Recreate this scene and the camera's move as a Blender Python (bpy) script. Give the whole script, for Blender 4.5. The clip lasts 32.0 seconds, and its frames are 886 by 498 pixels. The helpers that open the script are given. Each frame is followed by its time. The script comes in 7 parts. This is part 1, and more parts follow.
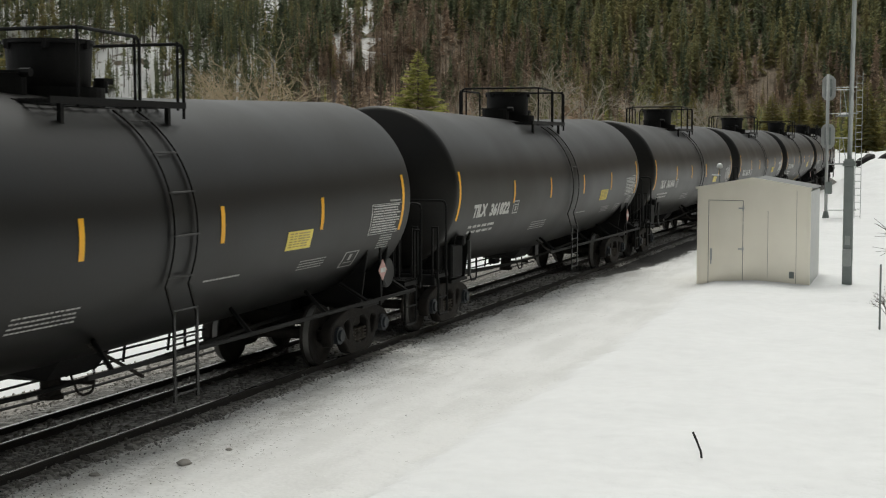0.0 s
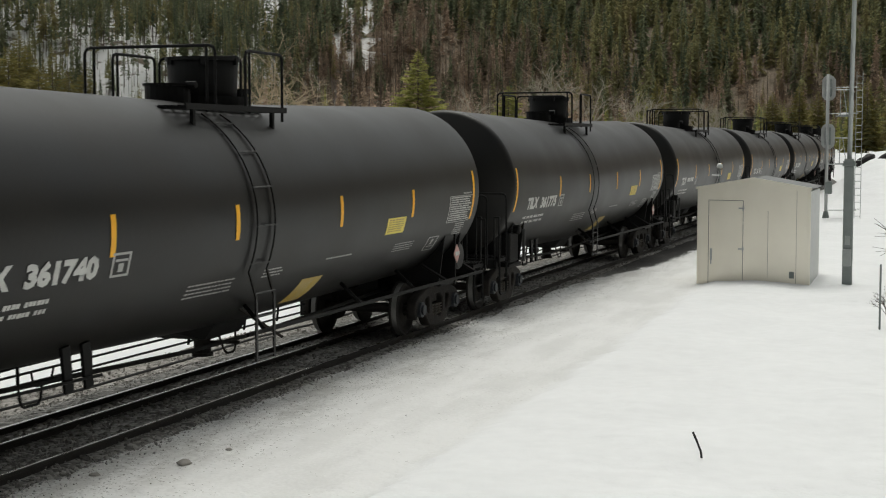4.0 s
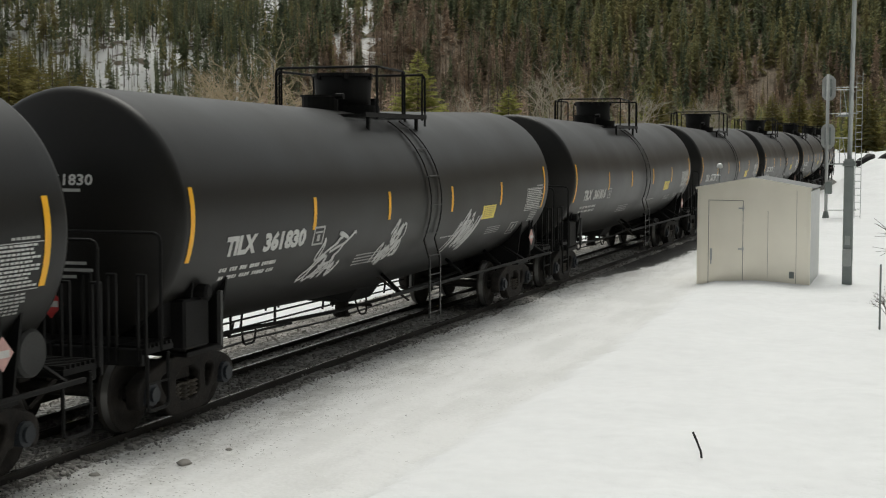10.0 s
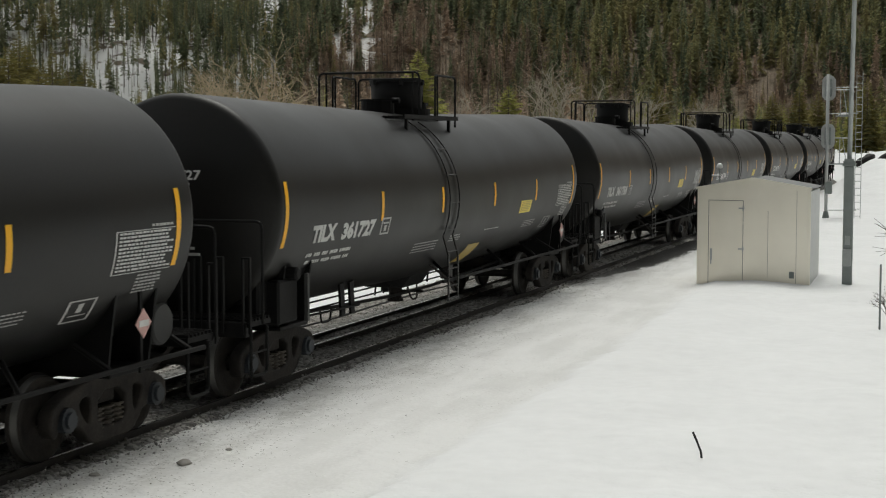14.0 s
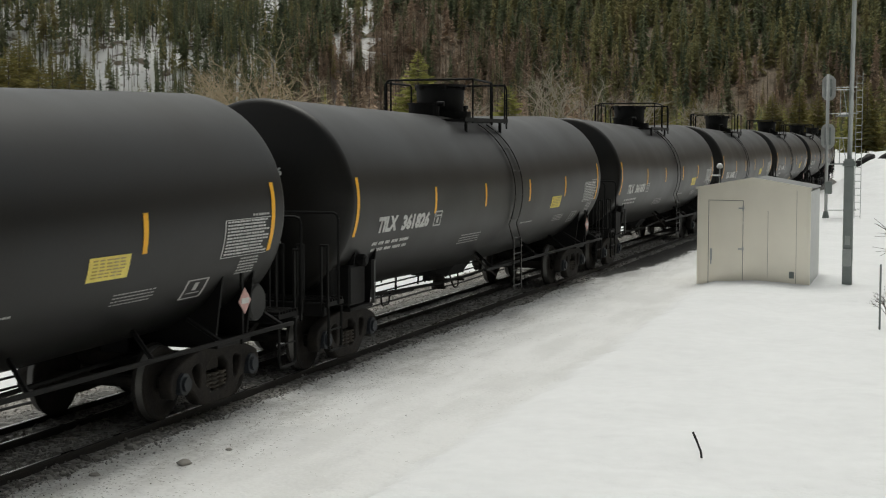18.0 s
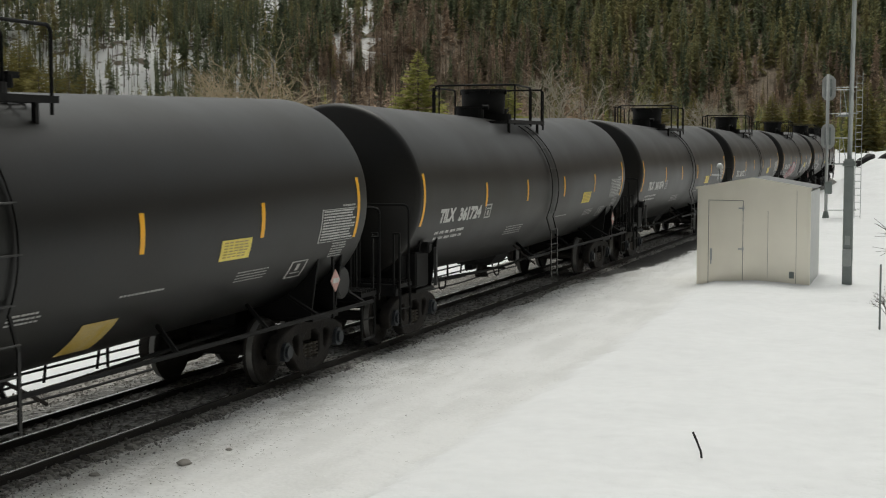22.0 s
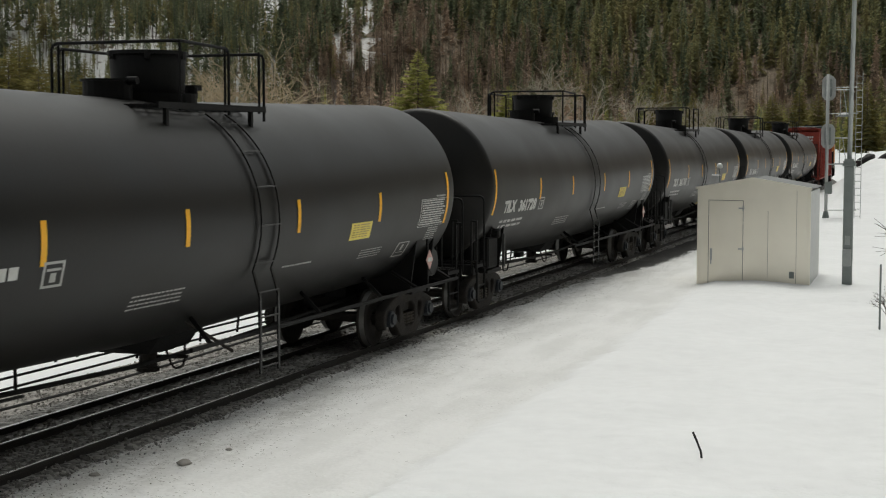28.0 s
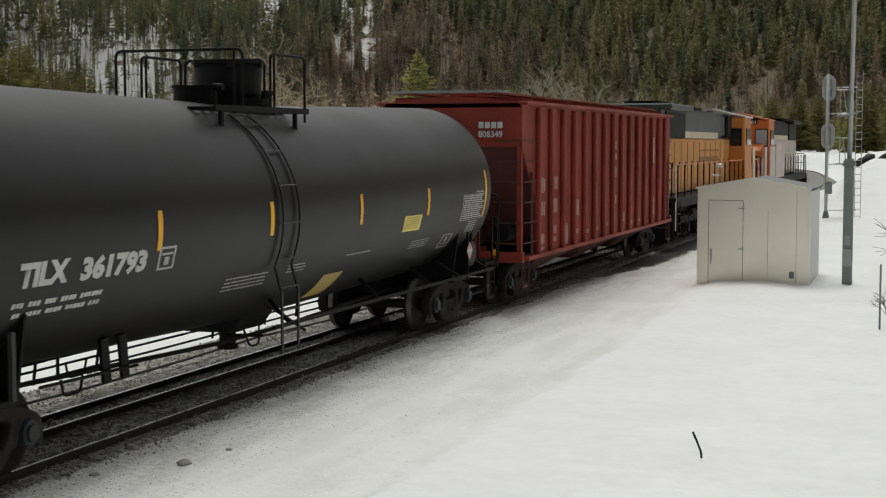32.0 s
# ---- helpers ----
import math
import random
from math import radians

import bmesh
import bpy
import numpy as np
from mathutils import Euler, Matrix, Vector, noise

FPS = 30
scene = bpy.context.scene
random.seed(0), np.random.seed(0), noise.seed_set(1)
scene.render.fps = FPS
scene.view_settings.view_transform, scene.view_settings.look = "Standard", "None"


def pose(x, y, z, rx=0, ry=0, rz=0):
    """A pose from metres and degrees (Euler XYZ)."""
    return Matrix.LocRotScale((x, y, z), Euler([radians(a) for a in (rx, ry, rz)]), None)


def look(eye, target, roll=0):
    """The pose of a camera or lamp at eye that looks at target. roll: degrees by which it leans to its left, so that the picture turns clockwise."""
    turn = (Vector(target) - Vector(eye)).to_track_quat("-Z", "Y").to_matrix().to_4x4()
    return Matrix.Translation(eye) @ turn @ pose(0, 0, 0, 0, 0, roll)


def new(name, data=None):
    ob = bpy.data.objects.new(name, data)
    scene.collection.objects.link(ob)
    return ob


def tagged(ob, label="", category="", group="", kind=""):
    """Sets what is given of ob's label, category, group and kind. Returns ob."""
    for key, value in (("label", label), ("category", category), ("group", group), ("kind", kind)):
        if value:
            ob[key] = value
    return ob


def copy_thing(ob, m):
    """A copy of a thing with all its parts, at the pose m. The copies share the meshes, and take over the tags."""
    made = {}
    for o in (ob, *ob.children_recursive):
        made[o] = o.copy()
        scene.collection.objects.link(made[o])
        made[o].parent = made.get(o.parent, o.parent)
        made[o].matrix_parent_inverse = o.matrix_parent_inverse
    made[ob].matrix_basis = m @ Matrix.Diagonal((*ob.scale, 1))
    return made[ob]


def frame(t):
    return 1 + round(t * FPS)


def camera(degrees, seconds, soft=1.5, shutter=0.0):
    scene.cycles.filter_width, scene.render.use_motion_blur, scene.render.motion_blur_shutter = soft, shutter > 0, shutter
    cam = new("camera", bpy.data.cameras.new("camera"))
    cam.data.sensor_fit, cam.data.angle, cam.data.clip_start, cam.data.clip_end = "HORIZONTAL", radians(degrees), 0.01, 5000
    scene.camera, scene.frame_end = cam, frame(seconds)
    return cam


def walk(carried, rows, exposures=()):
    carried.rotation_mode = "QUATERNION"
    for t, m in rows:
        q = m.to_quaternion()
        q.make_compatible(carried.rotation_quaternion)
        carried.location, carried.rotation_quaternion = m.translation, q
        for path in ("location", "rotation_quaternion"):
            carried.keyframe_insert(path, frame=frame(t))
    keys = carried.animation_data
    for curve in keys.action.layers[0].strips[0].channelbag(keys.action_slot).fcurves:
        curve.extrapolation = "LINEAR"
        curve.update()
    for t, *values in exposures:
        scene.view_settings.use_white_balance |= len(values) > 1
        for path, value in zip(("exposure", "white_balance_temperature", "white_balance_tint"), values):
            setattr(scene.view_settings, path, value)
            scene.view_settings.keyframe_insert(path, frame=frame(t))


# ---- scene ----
# The camera stands still beside the line, 3.36 m above the rails.
EYE_Z = 3.36
cam = camera(34.05, 32.0, soft=1.15, shutter=0.05)
walk(cam, [(0.0, pose(0, 0, EYE_Z, 85.8, 0, 19.376)), (32.0, pose(0, 0, EYE_Z, 85.8, 0, 19.376))],
     exposures=((0.0, 0.37, 6610, 5), (10.1, 0.37, 6610, 5), (10.9, 0.27, 6610, 5), (32.0, 0.27, 6610, 5)))

# ---- light: an overcast sky with a faint, wide sun ----
world = bpy.data.worlds.new("overcast_sky")
scene.world = world
world.use_nodes = True
wn, wl = world.node_tree.nodes, world.node_tree.links
wn.clear()
sky = wn.new("ShaderNodeTexSky")
sky.sky_type = "NISHITA"
sky.sun_disc = False
sky.sun_elevation, sky.sun_rotation = radians(66), radians(-13)
sky.air_density, sky.dust_density, sky.ozone_density = 1.0, 4.0, 1.0
grey = wn.new("ShaderNodeHueSaturation")
grey.inputs["Saturation"].default_value = 0.12
back = wn.new("ShaderNodeBackground")
back.inputs["Strength"].default_value = 0.085
wout = wn.new("ShaderNodeOutputWorld")
wl.new(sky.outputs["Color"], grey.inputs["Color"])
wl.new(grey.outputs["Color"], back.inputs["Color"])
wl.new(back.outputs["Background"], wout.inputs["Surface"])
sun = new("sun", bpy.data.lights.new("sun", "SUN"))
sun.data.energy, sun.data.angle, sun.data.color = 0.8, radians(40), (1.0, 0.97, 0.92)
sun.matrix_world = look((0, 0, 60), (6, -26, 0))

# ---- materials ----


def mat(name, color, rough=0.6, metal=0.0, var=0.25, scale=6.0, bump=0.0, fine=60.0, tint=None, rand=0.0, spec=0.5, coord="Object"):
    """A worn surface: base colour varied by a coarse and a fine noise, optional second colour in stains, bump and per-object change."""
    m = bpy.data.materials.new(name)
    m.use_nodes = True
    n, l = m.node_tree.nodes, m.node_tree.links
    b = n["Principled BSDF"]
    b.inputs["Metallic"].default_value = metal
    b.inputs["Specular IOR Level"].default_value = spec
    tc = n.new("ShaderNodeTexCoord")
    big = n.new("ShaderNodeTexNoise")
    big.inputs["Scale"].default_value, big.inputs["Detail"].default_value = scale, 5.0
    small = n.new("ShaderNodeTexNoise")
    small.inputs["Scale"].default_value, small.inputs["Detail"].default_value = fine, 3.0
    l.new(tc.outputs[coord], big.inputs["Vector"])
    l.new(tc.outputs[coord], small.inputs["Vector"])
    ramp = n.new("ShaderNodeValToRGB")
    ramp.color_ramp.elements[0].position, ramp.color_ramp.elements[1].position = 0.35, 0.7
    t = tint or tuple(min(1.0, c * (1 + var)) for c in color)
    ramp.color_ramp.elements[0].color, ramp.color_ramp.elements[1].color = (*color, 1), (*t, 1)
    l.new(big.outputs["Fac"], ramp.inputs["Fac"])
    mix = n.new("ShaderNodeMix")
    mix.data_type, mix.blend_type = "RGBA", "MULTIPLY"
    mix.inputs["Factor"].default_value = 1.0
    mr = n.new("ShaderNodeMapRange")
    mr.inputs["To Min"].default_value, mr.inputs["To Max"].default_value = 1 - var * 0.8, 1 + var * 0.8
    l.new(small.outputs["Fac"], mr.inputs["Value"])
    l.new(ramp.outputs["Color"], mix.inputs["A"])
    l.new(mr.outputs["Result"], mix.inputs["B"])
    last = mix.outputs["Result"]
    if rand:
        oi = n.new("ShaderNodeObjectInfo")
        hs = n.new("ShaderNodeHueSaturation")
        vr = n.new("ShaderNodeMapRange")
        vr.inputs["To Min"].default_value, vr.inputs["To Max"].default_value = 1 - rand, 1 + rand
        l.new(oi.outputs["Random"], vr.inputs["Value"])
        l.new(vr.outputs["Result"], hs.inputs["Value"])
        l.new(last, hs.inputs["Color"])
        last = hs.outputs["Color"]
    l.new(last, b.inputs["Base Color"])
    rr = n.new("ShaderNodeMapRange")
    rr.inputs["To Min"].default_value, rr.inputs["To Max"].default_value = max(0.02, rough - 0.1), min(1.0, rough + 0.1)
    l.new(big.outputs["Fac"], rr.inputs["Value"])
    l.new(rr.outputs["Result"], b.inputs["Roughness"])
    if bump:
        bp = n.new("ShaderNodeBump")
        bp.inputs["Strength"].default_value, bp.inputs["Distance"].default_value = bump, 0.02
        l.new(small.outputs["Fac"], bp.inputs["Height"])
        l.new(bp.outputs["Normal"], b.inputs["Normal"])
    return m


def leafy(name, color, other, rough=0.75):
    """Needles and twigs: each island a little different between two colours."""
    m = bpy.data.materials.new(name)
    m.use_nodes = True
    n, l = m.node_tree.nodes, m.node_tree.links
    b = n["Principled BSDF"]
    g = n.new("ShaderNodeNewGeometry")
    ramp = n.new("ShaderNodeValToRGB")
    ramp.color_ramp.elements[0].color, ramp.color_ramp.elements[1].color = (*color, 1), (*other, 1)
    l.new(g.outputs["Random Per Island"], ramp.inputs["Fac"])
    l.new(ramp.outputs["Color"], b.inputs["Base Color"])
    b.inputs["Roughness"].default_value = rough
    b.inputs["Specular IOR Level"].default_value = 0.15
    thin = n.new("ShaderNodeBsdfTranslucent")
    l.new(ramp.outputs["Color"], thin.inputs["Color"])
    both = n.new("ShaderNodeMixShader")
    both.inputs[0].default_value = 0.5
    l.new(b.outputs[0], both.inputs[1])
    l.new(thin.outputs[0], both.inputs[2])
    l.new(both.outputs[0], n["Material Output"].inputs["Surface"])
    return m


def gravel(name, dark, light, scale, bump):
    """Crushed stone: every cell its own grey, with dark gaps and relief."""
    m = bpy.data.materials.new(name)
    m.use_nodes = True
    n, l = m.node_tree.nodes, m.node_tree.links
    b = n["Principled BSDF"]
    b.inputs["Roughness"].default_value = 0.92
    b.inputs["Specular IOR Level"].default_value = 0.2
    tc = n.new("ShaderNodeTexCoord")
    v = n.new("ShaderNodeTexVoronoi")
    v.inputs["Scale"].default_value = scale
    big = n.new("ShaderNodeTexNoise")
    big.inputs["Scale"].default_value, big.inputs["Detail"].default_value = 1.3, 6
    for k in (v, big):
        l.new(tc.outputs["Object"], k.inputs["Vector"])
    sp = n.new("ShaderNodeSeparateColor")
    l.new(v.outputs["Color"], sp.inputs["Color"])
    ad = n.new("ShaderNodeMath")
    ad.operation = "MULTIPLY_ADD"
    l.new(big.outputs["Fac"], ad.inputs[0])
    ad.inputs[1].default_value = 0.9
    l.new(sp.outputs["Red"], ad.inputs[2])
    ramp = n.new("ShaderNodeValToRGB")
    ramp.color_ramp.elements[0].position, ramp.color_ramp.elements[1].position = 0.3, 1.35 / 1.5
    ramp.color_ramp.elements[0].color, ramp.color_ramp.elements[1].color = (*dark, 1), (*light, 1)
    sc = n.new("ShaderNodeMath")
    sc.operation = "MULTIPLY"
    sc.inputs[1].default_value = 0.7
    l.new(ad.outputs[0], sc.inputs[0])
    l.new(sc.outputs[0], ramp.inputs["Fac"])
    l.new(ramp.outputs["Color"], b.inputs["Base Color"])
    bp = n.new("ShaderNodeBump")
    bp.invert = True
    bp.inputs["Strength"].default_value, bp.inputs["Distance"].default_value = bump, 0.03
    l.new(v.outputs["Distance"], bp.inputs["Height"])
    l.new(bp.outputs["Normal"], b.inputs["Normal"])
    return m


TANK = mat("tank_black_paint", (0.0066, 0.0070, 0.0069), 0.4, 0, 0.3, 0.7, 0.02, 18, tint=(0.0122, 0.0110, 0.0092), rand=0.15, spec=0.262)
BLACK = mat("black_frame_paint", (0.0055, 0.0055, 0.0056), 0.62, 0, 0.4, 3, 0.15, 40, tint=(0.010, 0.0095, 0.009), spec=0.16)
CAST = mat("dirty_cast_steel", (0.016, 0.0145, 0.0135), 0.8, 0, 0.5, 4, 0.4, 30, tint=(0.036, 0.031, 0.027), rand=0.25, spec=0.2)
TREAD = mat("bright_wheel_steel", (0.11, 0.107, 0.103), 0.45, 0.8, 0.2, 8, 0.05, 60)
BLUECAP = mat("blue_grey_bearing_cap", (0.02, 0.024, 0.03), 0.6, 0, 0.4, 9, 0.1, 40)
YELLOW = mat("yellow_reflector_sheet", (0.92, 0.46, 0.010), 0.45, 0, 0.12, 5, 0, 80)
PANELYEL = mat("faded_yellow_panel", (0.80, 0.66, 0.15), 0.6, 0, 0.2, 5, 0, 70)
DIAG = mat("old_yellow_patch", (0.52, 0.35, 0.03), 0.6, 0, 0.3, 4, 0, 50, tint=(0.50, 0.40, 0.20))
WHITE = mat("white_stencil_paint", (0.55, 0.55, 0.53), 0.6, 0, 0.2, 6, 0, 90)
GREYP = mat("grey_stencil_paint", (0.40, 0.40, 0.385), 0.65, 0, 0.25, 8, 0, 120)
RED = mat("red_placard", (0.5, 0.03, 0.03), 0.5, 0, 0.15, 8)
PINK = mat("faded_pink_placard", (0.55, 0.33, 0.3), 0.6, 0, 0.2, 8)
SPRAY = mat("white_spray_paint", (0.5, 0.5, 0.49), 0.6, 0, 0.25, 5, 0, 60)
SPRAYPINK = mat("pale_pink_spray_paint", (0.5, 0.42, 0.42), 0.6, 0, 0.2, 3, 0, 40)
SPRAYRED = mat("red_spray_line", (0.42, 0.06, 0.1), 0.6, 0, 0.3, 5)
SPRAYBLUE = mat("blue_spray_haze", (0.03, 0.06, 0.09), 0.65, 0, 0.5, 3)
RAIL = mat("rusty_rail_web", (0.016, 0.013, 0.011), 0.7, 0.0, 0.4, 3, 0.2, 40)
RAILTOP = mat("polished_rail_head", (0.5, 0.49, 0.47), 0.28, 1.0, 0.15, 2, 0.02, 60)
TIE = mat("creosoted_tie", (0.03, 0.024, 0.02), 0.9, 0, 0.5, 3, 0.5, 25, rand=0.3)
BALLAST = gravel("oily_ballast", (0.10, 0.096, 0.09), (0.38, 0.368, 0.345), 17, 0.9)
STONE = mat("ballast_stone", (0.26, 0.245, 0.225), 0.9, 0, 0.3, 2, 0.1, 30, tint=(0.40, 0.38, 0.35))
DARKSTONE = mat("oily_stone", (0.20, 0.19, 0.178), 0.9, 0, 0.4, 2, 0.1, 30, tint=(0.29, 0.275, 0.26))
ICE = mat("dirty_ice", (0.30, 0.29, 0.28), 0.8, 0, 0.4, 3, 0.2, 30, tint=(0.62, 0.62, 0.61))
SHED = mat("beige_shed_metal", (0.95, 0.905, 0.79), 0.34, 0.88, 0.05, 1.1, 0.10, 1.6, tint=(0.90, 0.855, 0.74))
SHEDROOF = mat("grey_shed_roof", (0.14, 0.145, 0.138), 0.5, 0.0, 0.15, 1.5, 0.05, 30)
SHEDSIDE = mat("grey_shed_side", (0.46, 0.47, 0.455), 0.4, 0.2, 0.2, 5, 0.05, 30)
GAP = mat("dark_seam", (0.16, 0.145, 0.125), 0.8, 0, 0.2, 5)
GALV = mat("galvanised_steel", (0.36, 0.38, 0.37), 0.5, 0.6, 0.18, 3, 0.08, 40)
GALVDARK = mat("weathered_grey_steel", (0.24, 0.265, 0.255), 0.6, 0.5, 0.2, 3, 0.1, 40)
ALU = mat("dull_aluminium", (0.42, 0.43, 0.42), 0.5, 0.5, 0.15, 4, 0.05, 40)
WHITEPL = mat("white_plastic", (0.8, 0.8, 0.78), 0.4, 0, 0.05, 4)
HOPPER = mat("oxide_red_paint", (0.29, 0.042, 0.026), 0.6, 0, 0.3, 0.9, 0.06, 20, tint=(0.20, 0.03, 0.02), spec=0.3)
HOPPERMARK = mat("faded_pink_stencil", (0.38, 0.25, 0.22), 0.7, 0, 0.4, 4, 0, 30)
# darker red for slope sheets, discharge bays, end ladders and steps
HOPPERDARK = mat("dark_red_paint", (0.07, 0.018, 0.015), 0.7, 0, 0.4, 1.2, 0.1, 20)
ORANGE = mat("locomotive_orange", (0.50, 0.125, 0.016), 0.5, 0, 0.2, 1.2, 0.03, 20)
ORANGEOLD = mat("faded_locomotive_orange", (0.62, 0.27, 0.05), 0.6, 0, 0.25, 1.0, 0.03, 20, tint=(0.54, 0.25, 0.07))
# pale grey base colour stands in for the sky mirrored in the glass
WINDSHIELD = mat("windshield_sky_reflection", (0.30, 0.33, 0.34), 0.25, 0, 0.1, 2)
GREEN = mat("dark_green_loco_paint", (0.035, 0.045, 0.042), 0.5, 0, 0.3, 1.2, 0.03, 20)
CREAM = mat("cream_loco_stripe", (0.55, 0.48, 0.33), 0.6, 0, 0.2, 2)
# pale colour for the second locomotive's hood, cab side and cabinets
PALE = mat("pale_loco_panel", (0.52, 0.44, 0.40), 0.65, 0, 0.25, 1.5, 0.05, 20)
BROWNMARK = mat("worn_brown_letters", (0.26, 0.13, 0.045), 0.7, 0, 0.5, 6, 0, 50)
CABOLD = mat("yellowed_locomotive_orange", (0.52, 0.185, 0.03), 0.5, 0, 0.2, 1.2, 0.03, 20)
SPRING = mat("dusty_brown_springs", (0.05, 0.042, 0.034), 0.8, 0, 0.5, 6, 0.2, 30, tint=(0.085, 0.072, 0.058))
DULLGREY = mat("dull_dark_grey_paint", (0.035, 0.035, 0.034), 0.65, 0, 0.4, 4, 0.1, 40)
RUBBER = mat("black_rubber", (0.012, 0.012, 0.012), 0.75, 0, 0.3, 6)
BARK = mat("grey_brown_bark", (0.10, 0.08, 0.065), 0.9, 0, 0.4, 4, 0.4, 20)
BAREBARK = mat("tan_bare_twigs", (0.37, 0.30, 0.20), 0.85, 0, 0.25, 4)
PALEBARK = mat("pale_grey_twigs", (0.33, 0.295, 0.235), 0.85, 0, 0.25, 4)
DARKTWIG = mat("dark_shrub_twigs", (0.05, 0.035, 0.03), 0.85, 0, 0.25, 4)
FIR = leafy("dark_fir_needles", (0.124, 0.145, 0.086), (0.189, 0.208, 0.118))
PINE = leafy("olive_pine_needles", (0.193, 0.195, 0.092), (0.284, 0.274, 0.132))
LARCH = leafy("red_brown_bare_larch", (0.359, 0.268, 0.199), (0.47, 0.352, 0.26))
FIRDEEP = leafy("deep_green_fir_needles", (0.091, 0.115, 0.076), (0.148, 0.17, 0.102))
FIRPALE = leafy("grey_green_fir_needles", (0.18, 0.2, 0.124), (0.255, 0.265, 0.161))
PINEDRY = leafy("dry_olive_pine_needles", (0.234, 0.207, 0.096), (0.321, 0.284, 0.142))
LARCHRED = leafy("rusty_bare_larch", (0.282, 0.214, 0.156), (0.444, 0.342, 0.252))
LARCHDARK = leafy("dark_brown_bare_larch", (0.238, 0.188, 0.143), (0.328, 0.26, 0.196))
OLIVE = leafy("olive_brown_pine_needles", (0.165, 0.149, 0.052), (0.237, 0.204, 0.076))
YOUNG = leafy("yellow_green_young_spruce", (0.276, 0.289, 0.082), (0.36, 0.341, 0.123))
ROCK = mat("dark_wet_rock", (0.02, 0.018, 0.017), 0.8, 0, 0.6, 1.2, 0.5, 8)
GLASS = bpy.data.materials.new("dark_cab_glass")
GLASS.use_nodes = True
GLASS.node_tree.nodes["Principled BSDF"].inputs["Base Color"].default_value = (0.02, 0.022, 0.025, 1)
GLASS.node_tree.nodes["Principled BSDF"].inputs["Roughness"].default_value = 0.06


def snow_material(name, clean, dirty, bump):
    m = bpy.data.materials.new(name)
    m.use_nodes = True
    n, l = m.node_tree.nodes, m.node_tree.links
    b = n["Principled BSDF"]
    tc = n.new("ShaderNodeTexCoord")
    a, c, d = (n.new("ShaderNodeTexNoise") for _ in range(3))
    a.inputs["Scale"].default_value, a.inputs["Detail"].default_value = 0.6, 6
    c.inputs["Scale"].default_value, c.inputs["Detail"].default_value = 4.0, 6
    d.inputs["Scale"].default_value, d.inputs["Detail"].default_value = 28.0, 4
    for k in (a, c, d):
        l.new(tc.outputs["Object"], k.inputs["Vector"])
    ad = n.new("ShaderNodeMath")
    ad.operation = "ADD"
    l.new(a.outputs["Fac"], ad.inputs[0])
    l.new(c.outputs["Fac"], ad.inputs[1])
    ramp = n.new("ShaderNodeValToRGB")
    ramp.color_ramp.elements[0].position, ramp.color_ramp.elements[1].position = 0.36, 0.64
    ramp.color_ramp.elements[0].color, ramp.color_ramp.elements[1].color = (*dirty, 1), (*clean, 1)
    h = n.new("ShaderNodeMath")
    h.operation = "MULTIPLY"
    h.inputs[1].default_value = 0.5
    l.new(ad.outputs[0], h.inputs[0])
    l.new(h.outputs[0], ramp.inputs["Fac"])
    l.new(ramp.outputs["Color"], b.inputs["Base Color"])
    b.inputs["Roughness"].default_value = 0.75
    b.inputs["Specular IOR Level"].default_value = 0.2
    bp = n.new("ShaderNodeBump")
    bp.inputs["Strength"].default_value, bp.inputs["Distance"].default_value = bump, 0.03
    h2 = n.new("ShaderNodeMath")
    h2.operation = "ADD"
    l.new(c.outputs["Fac"], h2.inputs[0])
    l.new(d.outputs["Fac"], h2.inputs[1])
    l.new(h2.outputs[0], bp.inputs["Height"])
    l.new(bp.outputs["Normal"], b.inputs["Normal"])
    return m


